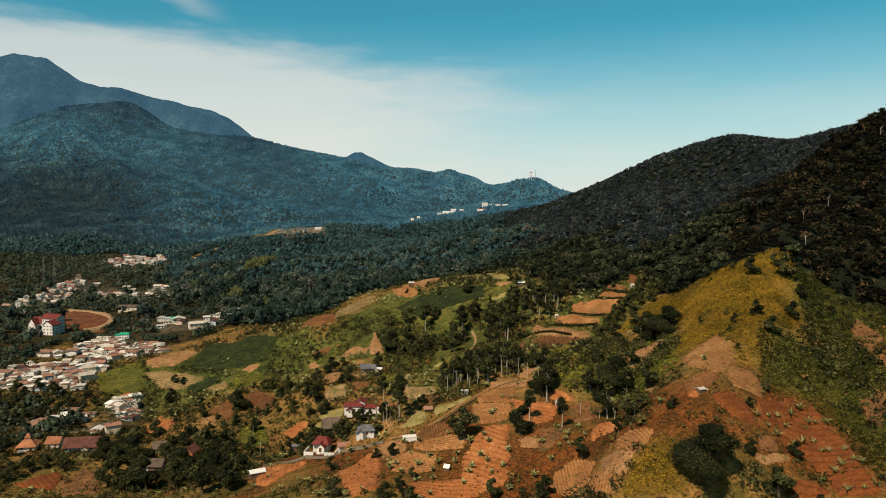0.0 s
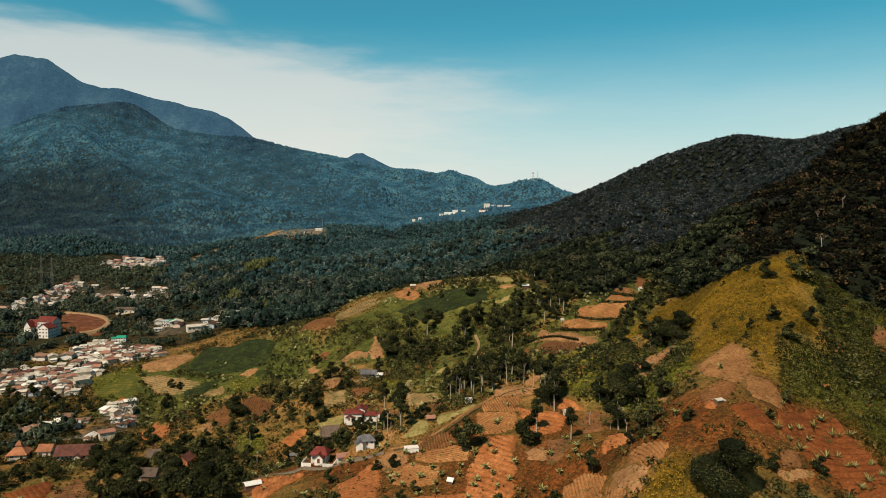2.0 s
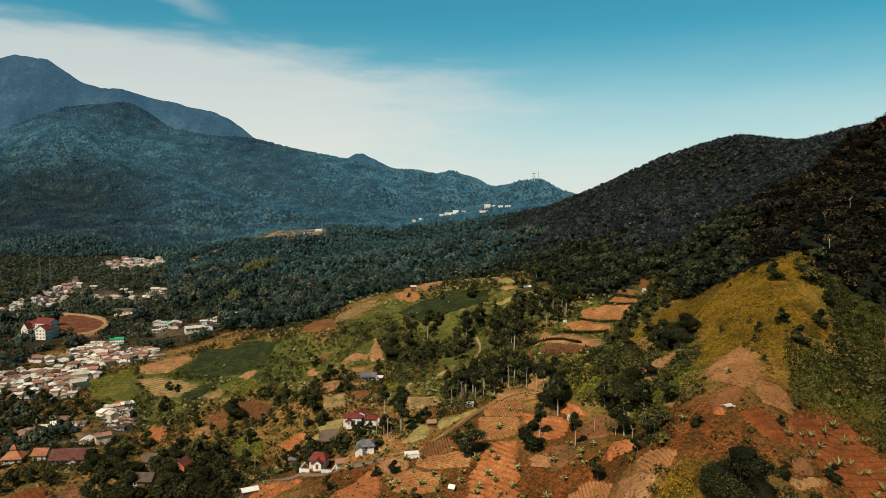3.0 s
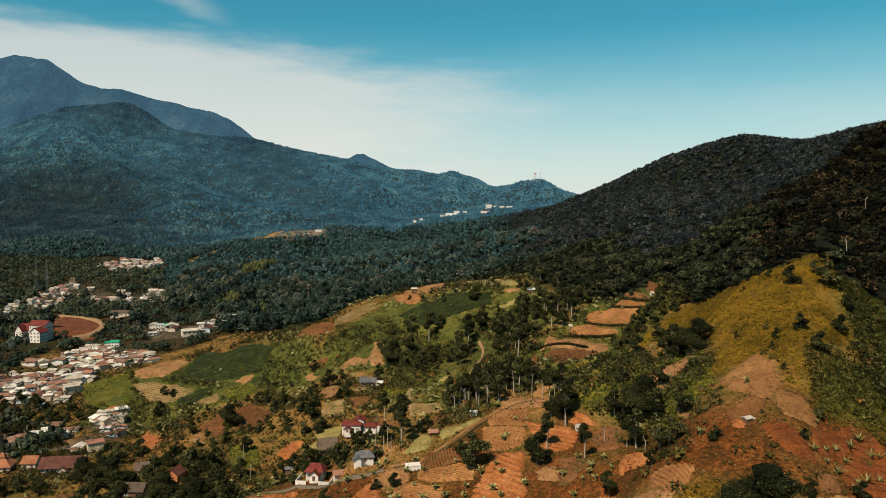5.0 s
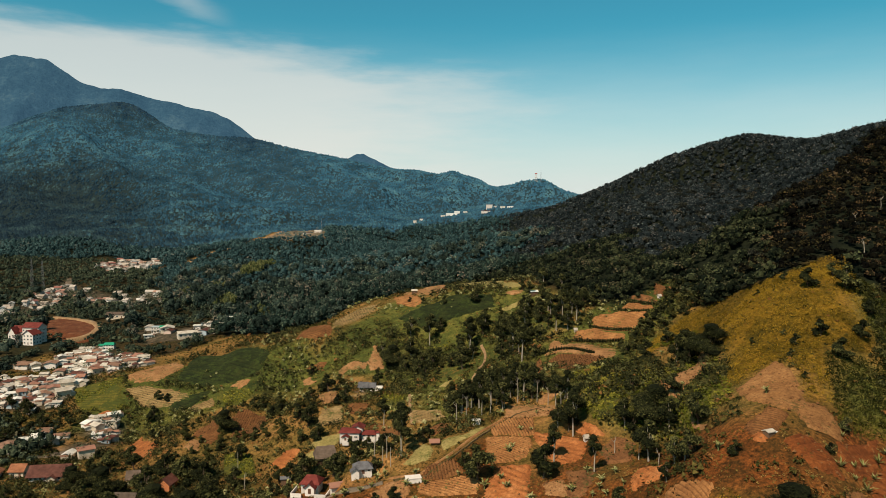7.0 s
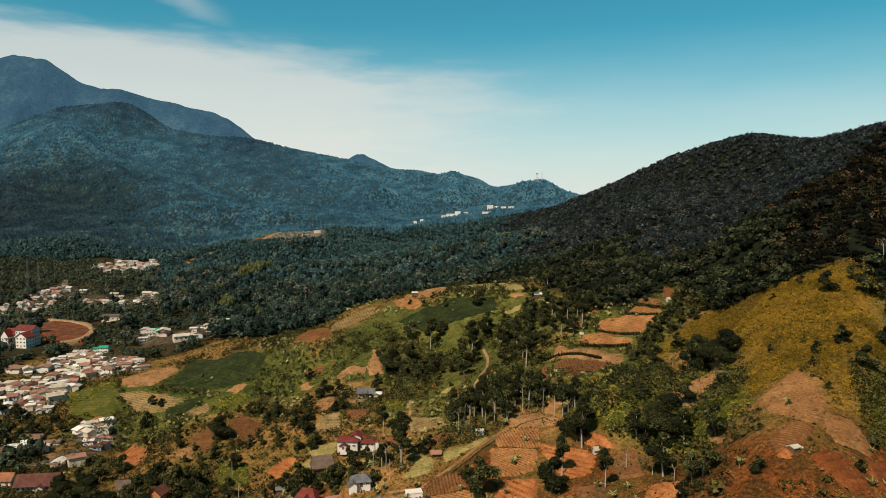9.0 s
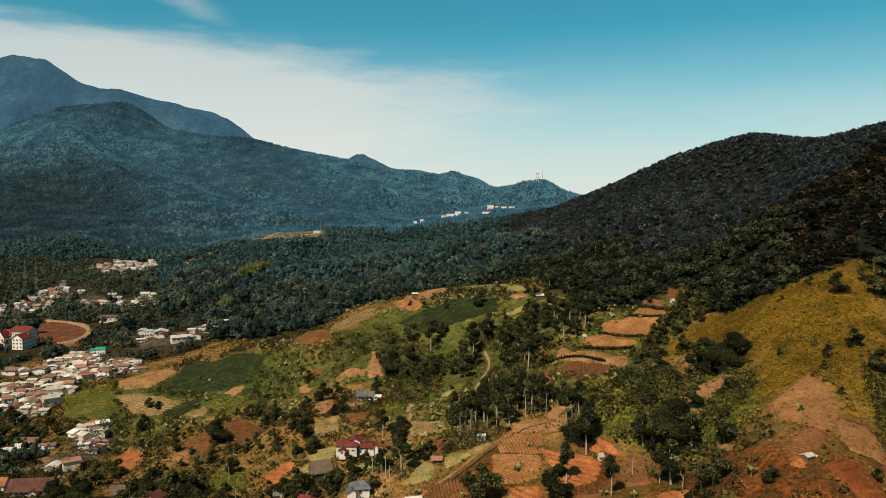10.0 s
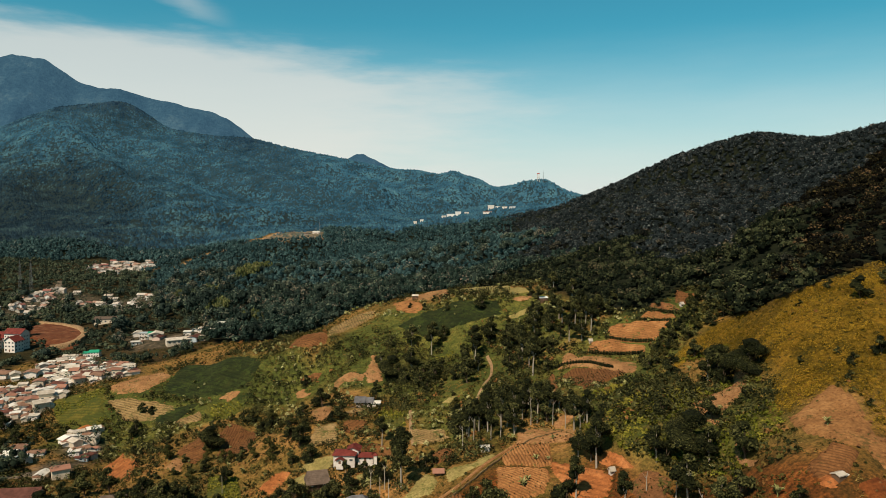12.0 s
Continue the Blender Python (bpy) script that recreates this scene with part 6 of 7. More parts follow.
# banana plants
def banana_leaf_mesh(seed):
    """One arching leaf along +x, folded at its rib."""
    r = np.random.default_rng(seed)
    v, f = [], []
    n = 6
    for i in range(n + 1):
        s = i / n
        x, z = 1.5 * s - 0.25 * s * s, 1.15 * s - 0.95 * s * s * r.uniform(0.7, 1.0)
        w = 0.19 * math.sin(math.pi * min(1, 0.12 + 0.88 * s)) + 0.02
        v += [(x, -w, z - 0.08), (x, 0, z + 0.04), (x, w, z - 0.08)]
    for i in range(n):
        a = 3 * i
        f += [(a, a + 1, a + 4, a + 3), (a + 1, a + 2, a + 5, a + 4)]
    me = joined("leaf", [(v, f)], banana_leaf, False)
    me.attributes.new("tint", "FLOAT", "POINT").data.foreach_set("value", np.full(len(v), 0.45 + 0.2 * seed, np.float32))
    return me


BANANA_LEAVES = [banana_leaf_mesh(k) for k in range(3)]
BANANA_STEM = joined("stem", [tube([(0, 0, -0.3), (0.03, 0, 0.3), (0, 0.03, 0.75)], [0.15, 0.12, 0.07])], plain_material("green_stem", (0.16, 0.17, 0.06)))


def agave(x, y, size, seed):
    """A rosette of stiff pointed leaves."""
    r = np.random.default_rng(seed)
    ob = tagged(new("agave_plant"), "spiky agave-like plant with stiff pale green leaves", "agave plant", "agave plants")
    ob.location = (x, y, float(ground_z(x, y)) + 0.35)
    ob.rotation_euler = (0, 0, r.uniform(0, 6.28))
    ob.scale = (size, size, size)
    for k in range(17):
        leaf = new("leaf", AGAVE_LEAF)
        leaf.parent = ob
        leaf.rotation_euler = (0, -r.uniform(0.25, 1.25), k * 2.4 + r.uniform(-0.3, 0.3))
        s = r.uniform(0.75, 1.2)
        leaf.scale = (s, s, s)


AGAVE_LEAF = joined("leaf", [([(0, -0.10, 0), (0, 0, -0.05), (0, 0.10, 0), (0.7, -0.12, 0.03), (0.7, 0, -0.04), (0.7, 0.12, 0.03), (1.25, -0.06, 0.0), (1.25, 0, -0.03), (1.25, 0.06, 0.0), (1.6, 0, -0.03)],
                              [(0, 1, 4, 3), (1, 2, 5, 4), (3, 4, 7, 6), (4, 5, 8, 7), (6, 7, 9), (7, 8, 9)])], banana_leaf, False)
AGAVE_LEAF.attributes.new("tint", "FLOAT", "POINT").data.foreach_set("value", np.full(10, 0.6, np.float32))


def banana(x, y, size, seed):
    r = np.random.default_rng(seed)
    ob = tagged(new("banana_plant"), "banana plant with arching pale green leaves", "banana plant", "banana plants")
    ob.location = (x, y, float(ground_z(x, y)) + 0.2)
    ob.rotation_euler = (0, 0, r.uniform(0, 6.28))
    ob.scale = (size, size, size)
    stem = new("stem", BANANA_STEM)
    stem.parent = ob
    for k in range(11):
        leaf = new("leaf", BANANA_LEAVES[k % 3])
        leaf.parent = ob
        leaf.location = (0, 0, 0.45 + 0.04 * k)
        leaf.rotation_euler = (r.uniform(-0.2, 0.2), -r.uniform(0.1, 0.95), k * 2.4 + r.uniform(-0.3, 0.3))
        s = r.uniform(0.8, 1.25)
        leaf.scale = (s, s, s)


BANANAS = [(2.8, 240.8), (15, 232.5), (30.1, 236.7), (38.7, 248), (42.8, 261.3), (31.7, 266.6), (24.6, 229.7), (21.4, 222.5), (0.3, 233.9), (5.4, 232.8), (8.4, 222.1), (10.8, 217.2), (4.7, 218.6), (8.9, 213.9), (16, 214.9), (16.8, 218.6), (23.7, 213), (25.2, 208.6), (29.4, 203.9), (20.6, 208.5), (19.5, 206.2), (25.8, 202.5), (17.5, 201.8), (7.5, 199.1), (27, 219.2), (32.1, 210.8), (47.8, 215.1), (48.4, 206.1), (46.4, 205), (43.2, 201.6), (49.7, 208.3), (40.3, 195.3), (38.6, 191.1), (37.4, 197.4), (29.6, 194.1), (-15.9, 339.4), (-18.5, 354.1), (-19.8, 337.4), (-14.1, 330), (-11.9, 327.4), (-2.4, 220.6), (-0.6, 214.9), (-24.8, 199.5), (-11.9, 199.2), (-16.5, 196.4), (53.7, 203.5), (53.6, 209.9), (67, 219.6), (49.4, 203.1)]
AGAVES = [(91.7, 180.7), (96.5, 179.5), (100.2, 181.9), (105.9, 185.2), (110.1, 188.3), (109.5, 182.9), (111.3, 182.9), (101.3, 179.6), (96.4, 174.8), (94.8, 176.2), (103.4, 175), (106.6, 175.4), (98.2, 171.1), (99.3, 169.9), (107, 172.2), (108.7, 172), (112.7, 171.8), (108.9, 166.9), (106, 165.7), (112.5, 168.1), (114.1, 167.1), (102, 163.8), (99.8, 188.9), (115.9, 195.6), (114, 182.6), (105.9, 159.8), (109.9, 159.5), (112.7, 159.5), (92.6, 177.9), (100.3, 173.7)]
BANANAS_LOW = [(-7.7, 253.0), (-6.2, 244.3), (-8.6, 243.1), (-10.1, 239.7), (-18.0, 238.6), (-18.1, 232.0), (-20.9, 239.2), (-13.3, 238.3), (-56.2, 240.1), (-49.3, 232.0), (-39.9, 215.4), (-37.4, 214.2), (-60.4, 241.0), (-33.7, 225.4), (-25.1, 338.0), (-19.3, 333.6), (-15.6, 334.1), (-12.0, 334.7), (-22.7, 198.6), (-28.8, 211.7), (2.5, 226.6), (-4.3, 217.8), (-0.7, 214.7)]
for k, (x, y) in enumerate(BANANAS + BANANAS_LOW):
    banana(x, y, rng.uniform(0.7, 1.35), 600 + k)
for k, (x, y) in enumerate(AGAVES):
    agave(x, y, rng.uniform(0.85, 1.45), 900 + k)
bx, by = scatter((-110, 190, 110, 470), 11, lambda a, b: (wooded(a, b) < 0.5) & free_of_houses(a, b) & clear_of(a, b, ("knoll_grass", "spur_grass", "hollow_wood")), 78)
for k, (x, y) in enumerate(zip(bx, by)):
    if rng.uniform() < 0.26:
        banana(x, y, rng.uniform(0.65, 1.25), 700 + k)

# ---- houses ----
def part(name, bm, mat, parent, label=""):
    me = bpy.data.meshes.new(name)
    bm.to_mesh(me)
    bm.free()
    me.materials.append(mat)
    ob = new(name, me)
    ob.parent = parent
    if label:
        ob["label"] = label
    return ob


def box(bm, x0, y0, z0, x1, y1, z1):
    v = [bm.verts.new((x, y, z)) for z in (z0, z1) for x, y in ((x0, y0), (x1, y0), (x1, y1), (x0, y1))]
    for f in ((3, 2, 1, 0), (4, 5, 6, 7), (0, 1, 5, 4), (1, 2, 6, 5), (2, 3, 7, 6), (3, 0, 4, 7)):
        bm.faces.new([v[i] for i in f])


def gable_walls(x0, y0, x1, y1, z0, z1, ridge, along_x=True):
    """Walls with their gable ends, as a closed body."""
    bm = bmesh.new()
    low = [bm.verts.new(p) for p in ((x0, y0, z0), (x1, y0, z0), (x1, y1, z0), (x0, y1, z0))]
    top = [bm.verts.new(p) for p in ((x0, y0, z1), (x1, y0, z1), (x1, y1, z1), (x0, y1, z1))]
    bm.faces.new(low[::-1])
    xm, ym = (x0 + x1) / 2, (y0 + y1) / 2
    if ridge <= z1 + 0.01:
        bm.faces.new(top)
        for i in range(4):
            bm.faces.new((low[i], low[(i + 1) % 4], top[(i + 1) % 4], top[i]))
        return bm
    if along_x:
        a, b = bm.verts.new((x0, ym, ridge)), bm.verts.new((x1, ym, ridge))
        bm.faces.new((low[0], low[1], top[1], top[0]))
        bm.faces.new((low[2], low[3], top[3], top[2]))
        bm.faces.new((low[1], low[2], top[2], b, top[1]))
        bm.faces.new((low[3], low[0], top[0], a, top[3]))
        bm.faces.new((top[0], top[1], b, a))
        bm.faces.new((top[2], top[3], a, b))
    else:
        a, b = bm.verts.new((xm, y0, ridge)), bm.verts.new((xm, y1, ridge))
        bm.faces.new((low[1], low[2], top[2], top[1]))
        bm.faces.new((low[3], low[0], top[0], top[3]))
        bm.faces.new((low[0], low[1], top[1], a, top[0]))
        bm.faces.new((low[2], low[3], top[3], b, top[2]))
        bm.faces.new((top[1], top[2], b, a))
        bm.faces.new((top[3], top[0], a, b))
    return bm


def gable_roof(x0, y0, x1, y1, z1, ridge, over=0.6, thick=0.18, along_x=True, hip=0.0):
    """Two slopes with thickness; hip pulls the ridge's ends in."""
    bm = bmesh.new()
    drop = (ridge - z1) * over / (((y1 - y0) if along_x else (x1 - x0)) / 2)
    X0, Y0, X1, Y1, Z = x0 - over, y0 - over, x1 + over, y1 + over, z1 - drop + 0.03
    R, xm, ym = ridge + 0.03, (x0 + x1) / 2, (y0 + y1) / 2
    shells = []
    for lift in (0.0, thick):
        e = [bm.verts.new(p) for p in ((X0, Y0, Z + lift), (X1, Y0, Z + lift), (X1, Y1, Z + lift), (X0, Y1, Z + lift))]
        if along_x:
            r = [bm.verts.new((X0 + hip, ym, R + lift)), bm.verts.new((X1 - hip, ym, R + lift))]
        else:
            r = [bm.verts.new((xm, Y0 + hip, R + lift)), bm.verts.new((xm, Y1 - hip, R + lift))]
        shells.append((e, r))
    for k, (e, r) in enumerate(shells):
        if along_x:
            faces = [(e[0], e[1], r[1], r[0]), (e[2], e[3], r[0], r[1])]
            ends = [(e[1], e[2], r[1]), (e[3], e[0], r[0])]
        else:
            faces = [(e[1], e[2], r[1], r[0]), (e[3], e[0], r[0], r[1])]
            ends = [(e[0], e[1], r[0]), (e[2], e[3], r[1])]
        for f in faces + (ends if hip > 0 else []):
            bm.faces.new(f if k else f[::-1])
    (e, r), (E, S) = shells
    if hip > 0:
        loop = [0, 1, 2, 3]
        for i in range(4):
            a, b = loop[i], loop[(i + 1) % 4]
            bm.faces.new((e[a], e[b], E[b], E[a]))
    else:
        rim = ((e[0], e[1], E[1], E[0]), (e[2], e[3], E[3], E[2]))
        rim2 = ((e[1], r[1], S[1], E[1]), (r[1], e[2], E[2], S[1]), (e[3], r[0], S[0], E[3]), (r[0], e[0], E[0], S[0]))
        if not along_x:
            rim = ((e[1], e[2], E[2], E[1]), (e[3], e[0], E[0], E[3]))
            rim2 = ((e[0], r[0], S[0], E[0]), (r[0], e[1], E[1], S[0]), (e[2], r[1], S[1], E[2]), (r[1], e[3], E[3], S[1]))
        for f in rim + rim2:
            bm.faces.new(f)
    return bm


def window(parent, x, y, z, w, h, side, frame_mat=None, plain=False):
    """A framed pane on a wall: side is the wall's outward axis, as 'x', '-x', 'y' or '-y'."""
    d = 0.07
    bm, pane = bmesh.new(), bmesh.new()
    sign = -1 if side[0] == "-" else 1
    def slab(b, a0, a1, z0, z1, o0, o1):
        lo, hi = sorted((sign * o0, sign * o1))
        if side[-1] == "x":
            box(b, x + lo, y + a0, z0, x + hi, y + a1, z1)
        else:
            box(b, x + a0, y + lo, z0, x + a1, y + hi, z1)
    t = 0.12
    slab(bm, -w / 2 - t, w / 2 + t, z - t, z, 0, d + 0.05)
    slab(bm, -w / 2 - t, w / 2 + t, z + h, z + h + t, 0, d)
    slab(bm, -w / 2 - t, -w / 2, z, z + h, 0, d)
    slab(bm, w / 2, w / 2 + t, z, z + h, 0, d)
    slab(bm, -0.03, 0.03, z, z + h, 0, d)
    if plain:
        bm.clear()
        slab(bm, -w / 2 - t, w / 2 + t, z - t, z + h + t, 0, d)
        out = Vector((sign, 0, 0)) if side[-1] == "x" else Vector((0, sign, 0))
        bm.normal_update()
        front = [f for f in bm.faces if f.normal.dot(out) > 0.9]
        bmesh.ops.inset_individual(bm, faces=front, thickness=t, depth=-0.04)
        for f in front:
            f.material_index = 1
        ob = part("window", bm, frame_mat or WALLS[0], parent)
        ob.data.materials.append(glass)
        pane.free()
        return ob
    ob = part("window", bm, frame_mat or WALLS[0], parent)
    slab(pane, -w / 2, w / 2, z, z + h, 0, 0.03)
    part("pane", pane, glass, ob)
    return ob


def door(parent, x, y, z, side="-y", w=0.95, h=2.05):
    bm = bmesh.new()
    sign = -1 if side[0] == "-" else 1
    lo, hi = sorted((0.0, sign * 0.06))
    if side[-1] == "x":
        box(bm, x + lo, y - w / 2, z, x + hi, y + w / 2, z + h)
    else:
        box(bm, x - w / 2, y + lo, z, x + w / 2, y + hi, z + h)
    return part("door", bm, door_wood, parent)


def block(parent, x0, y0, x1, y1, z0, z1, ridge, wall, roof, along_x=True, hip=0.0, over=0.6, storeys=1, bays=2, sides=("-y", "x", "-x"), plain=False):
    """Walls, roof and windows of one wing."""
    part("wall", gable_walls(x0, y0, x1, y1, z0, z1, ridge if hip <= 0 else z1, along_x), wall, parent)
    if roof is not None and ridge > z1:
        part("roof", gable_roof(x0, y0, x1, y1, z1, ridge, over, 0.2, along_x, hip), roof, parent)
    elif roof is not None:
        bm = bmesh.new()
        box(bm, x0 - over, y0 - over, z1 + 0.01, x1 + over, y1 + over, z1 + 0.22)
        part("roof", bm, roof, parent)
    for s in range(storeys):
        z = 1.0 + s * 3.0
        if z + 1.2 > z1 - 0.15:
            break
        for side in sides:
            span = (y1 - y0) if side[-1] == "x" else (x1 - x0)
            for b in range(bays):
                c = ((b + 0.5) / bays - 0.5) * span
                wx = {"x": x1, "-x": x0}.get(side, (x0 + x1) / 2 + c)
                wy = {"y": y1, "-y": y0}.get(side, (y0 + y1) / 2 + c)
                if s == 0 and b == bays // 2 and side == "-y":
                    door(parent, wx, wy, 0.0)
                else:
                    window(parent, wx, wy, z, min(1.5, span / bays * 0.45), 1.2, side, plain=plain)


def house(label, x, y, turn=0.0, category="house", group="", name="house", lift=0.0, size=1.0, low=1.0):
    ob = tagged(new(name), label, category, group)
    ob.location = (x, y, float(ground_z(x, y)) + lift)
    ob.rotation_euler = (0, 0, radians(turn))
    ob.scale = (size, size, size * low)
    return ob


# the red-roofed villa: main wing, upper gable, side wing and gate tower
h = house("white two-storey villa with red tiled hip roofs", -20.5, 317, -6, lift=2.4, size=0.88, low=0.58)
block(h, -6.2, -3.2, 2.6, 4.0, -4, 5.0, 6.7, WALLS[0], red_roof, True, 3.0, storeys=2, bays=3)
block(h, -1.2, 0.5, 3.6, 6.0, -2, 6.6, 8.6, WALLS[0], red_roof, False, 0.0, storeys=3, bays=1)
block(h, 3.6, -1.2, 9.8, 3.8, -4, 2.9, 4.6, WALLS[0], red_roof, True, 1.6, storeys=1, bays=3)
block(h, -4.6, -5.4, -1.8, -3.2, -4, 2.6, 4.0, WALLS[0], red_roof, False, storeys=1, bays=1, sides=("-y",))
bm = bmesh.new()
box(bm, 10.4, -2.6, -4, 11.8, -1.2, 5.0)
part("gate_tower", bm, WALLS[0], h)
part("tower_roof", gable_roof(10.4, -2.6, 11.8, -1.2, 5.0, 5.9, 0.3, 0.12, True, 0.8), red_roof, h)
bm = bmesh.new()
bmesh.ops.create_cone(bm, cap_ends=True, segments=10, radius1=0.35, radius2=0.05, depth=1.6, matrix=Matrix.Translation((1.2, 3.2, 9.5)))
part("finial", bm, red_roof, h)
h = house("timber house with a dark brown thatched-looking roof", -31.3, 308.5, 14, lift=1.7)
block(h, -3.6, -2.8, 3.6, 2.8, -4, 2.4, 5.4, wood_wall, dark_roof, True, 0.9, 0.8, bays=3)
h = house("white cottage with a grey hipped tile roof", -13.0, 249.5, 8, lift=1.3, size=0.82, low=0.78)
block(h, -3.4, -2.6, 3.0, 2.6, -4, 2.6, 4.7, WALLS[0], grey_roof, True, 2.0, bays=3)
block(h, -4.6, -3.8, -1.8, -1.6, -4, 2.0, 3.2, WALLS[0], grey_roof, False, bays=1)
h = house("white villa with a dark red hipped roof and terrace walls", -28.5, 250.5, -10, lift=0.8, size=0.95, low=0.8)
block(h, -3.2, -2.4, 2.4, 2.6, -4, 3.4, 5.6, WALLS[0], red_roof, True, 1.8, storeys=1, bays=3)
block(h, -1.4, -4.2, 1.6, -2.4, -4, 2.6, 4.2, WALLS[0], red_roof, False, storeys=1, bays=1, sides=("-y",))
for x0, y0, x1, y1 in ((-5.6, -5.6, -2.2, -5.3), (2.0, -5.6, 5.8, -5.3), (5.6, -5.3, 5.9, -0.6), (-5.9, -5.3, -5.6, 0.8)):
    bm = bmesh.new()
    box(bm, x0, y0, -4, x1, y1, 0.5)
    part("terrace_wall", bm, WALLS[0], h)
h = house("small white annex with a red tin roof beside the villa", -21.0, 247.0, 20)
block(h, -1.8, -1.3, 1.8, 1.3, -3, 2.0, 2.7, WALLS[0], ROOFS[4], True, bays=1)
h = house("white flat-roofed pump house on the field terrace", 2.2, 236.5, 10)
block(h, -2.2, -1.4, 2.2, 1.4, -4, 1.3, 1.3, WALLS[0], WALLS[0], over=0.1, bays=1, sides=("x",))
h = house("small shed with a reddish tin roof on posts", 9.2, 256, 0)
block(h, -1.1, -0.8, 1.1, 0.8, -2, 1.2, 1.7, wood_wall, ROOFS[4], True, bays=1, sides=("-y",))
h = house("small white hut with a pale sheet roof on the field ridge", 23.2, 263.5, 8, lift=0.2, size=0.8, low=0.85)
block(h, -1.4, -1.1, 1.4, 1.1, -3, 1.6, 2.3, WALLS[0], ROOFS[1], True, 0.0, 0.35, bays=1, sides=("-y",))
h = house("ramshackle field shelter of pale sheets and boards", 80.6, 185.5, 24, lift=-0.3)
block(h, -1.0, -0.8, 1.0, 0.8, -2, 1.3, 1.6, wood_wall, ROOFS[0], True, 0.0, 0.2, bays=1, sides=("-y",))
block(h, 1.0, -0.6, 2.2, 0.6, -2, 0.9, 0.9, WALLS[3], ROOFS[1], over=0.08, bays=1, sides=())
h = house("orange-walled cottage with a brown gable roof", -95.6, 319, -12)
block(h, -2.6, -3.0, 2.6, 3.0, -4, 3.4, 5.6, orange_wall, ROOFS[3], False, storeys=1, bays=1)
h = house("cottage with a dark grey-brown gable roof", -112.0, 333, 10)
block(h, -4.2, -3.0, 4.2, 3.0, -4, 2.4, 4.8, WALLS[0], dark_roof, True, bays=3)
h = house("brown timber cottage among the trees", -105.8, 303.5, -6)
block(h, -3.8, -2.8, 3.8, 2.8, -4, 3.0, 5.2, wood_wall, dark_roof, True, bays=3)
h = house("long white hall with a wide red-brown tile roof", -153.5, 345, 4, "hall", size=0.85)
block(h, -9.0, -5.0, 9.0, 5.0, -4, 3.4, 7.0, WALLS[0], ROOFS[3], True, 0.0, 1.2, storeys=1, bays=8)
block(h, 0.5, -7.6, 4.5, -5.0, -4, 2.4, 3.8, WALLS[1], ROOFS[3], False, bays=1, sides=("-y",))
h = house("house with an orange pyramid tile roof", -180.5, 347, 8)
block(h, -4.0, -3.6, 4.0, 3.6, -4, 3.0, 6.4, WALLS[1], orange_roof, True, 4.3, 0.7, bays=2)
block(h, -1.1, -1.0, 1.1, 1.0, 4, 6.6, 8.0, WALLS[1], orange_roof, True, 1.1, 0.4, bays=1, sides=())
h = house("cream cottage with an orange gable roof", -169.5, 350, 0)
block(h, -3.0, -3.0, 3.0, 3.0, -4, 3.0, 5.2, WALLS[1], orange_roof, True, bays=2)
h = house("white farmhouse with two dark grey tiled roofs", -17.5, 371, -8, lift=0.2, size=0.8)
block(h, -5.6, -2.6, -0.4, 2.6, -4, 2.8, 5.0, WALLS[0], grey_roof, True, bays=2)
block(h, -0.4, -2.0, 4.0, 2.4, -4, 2.6, 4.6, WALLS[0], grey_roof, True, bays=2)
block(h, 4.0, -2.2, 8.0, 2.0, -4, 2.2, 2.9, WALLS[0], ROOFS[1], True, bays=1)
bm = bmesh.new()
box(bm, -9.0, -4.6, -4, 9.0, -4.2, 0.3)
part("yard_wall", bm, concrete, h)

for label, x, y, turn, w, d, tall, wall, roof in (
        ("low field shelter covered with white sheets", -50.5, 243.5, 25, 5.0, 3.4, 1.5, wood_wall, bright_wall),
        ("small grey tin shed beside the lane", -46.0, 303.5, 10, 3.4, 2.6, 2.2, wood_wall, grey_roof),
        ("small field hut with a pale sheet roof", 13.5, 213.2, -30, 1.5, 1.1, 0.8, wood_wall, ROOFS[1]),
        ("tiny white field hut under the trees", 52.3, 234.4, 15, 1.2, 1.0, 0.8, WALLS[0], ROOFS[0]),
        ("small weathered hut on the hill crest", 6.2, 500.0, 0, 3.6, 3.0, 2.0, wood_wall, ROOFS[0]),
        ("small hut with a white sheet roof on the hill crest", 70.3, 418.7, 10, 4.4, 3.2, 1.7, wood_wall, bright_wall),
        ("little white hut at the top of the terraces", 114.0, 345.5, 20, 1.3, 1.1, 0.8, WALLS[0], ROOFS[0]),
        ("small hut with a grey roof among banana plants", 21.2, 329.5, -10, 2.8, 2.2, 1.7, wood_wall, ROOFS[0]),
        ("little pale hut beside the terraced field", 76.6, 347.5, 0, 1.2, 1.0, 0.8, WALLS[1], ROOFS[0])):
    h = house(label, x, y, turn, "hut", "field huts", "hut", lift=0.3)
    block(h, -w / 2, -d / 2, w / 2, d / 2, -2, tall, tall + 0.6, wall, roof, True, 0.0, 0.3, bays=1, sides=())
    door(h, 0, -d / 2, 0.0, w=0.7, h=min(1.5, tall - 0.1))


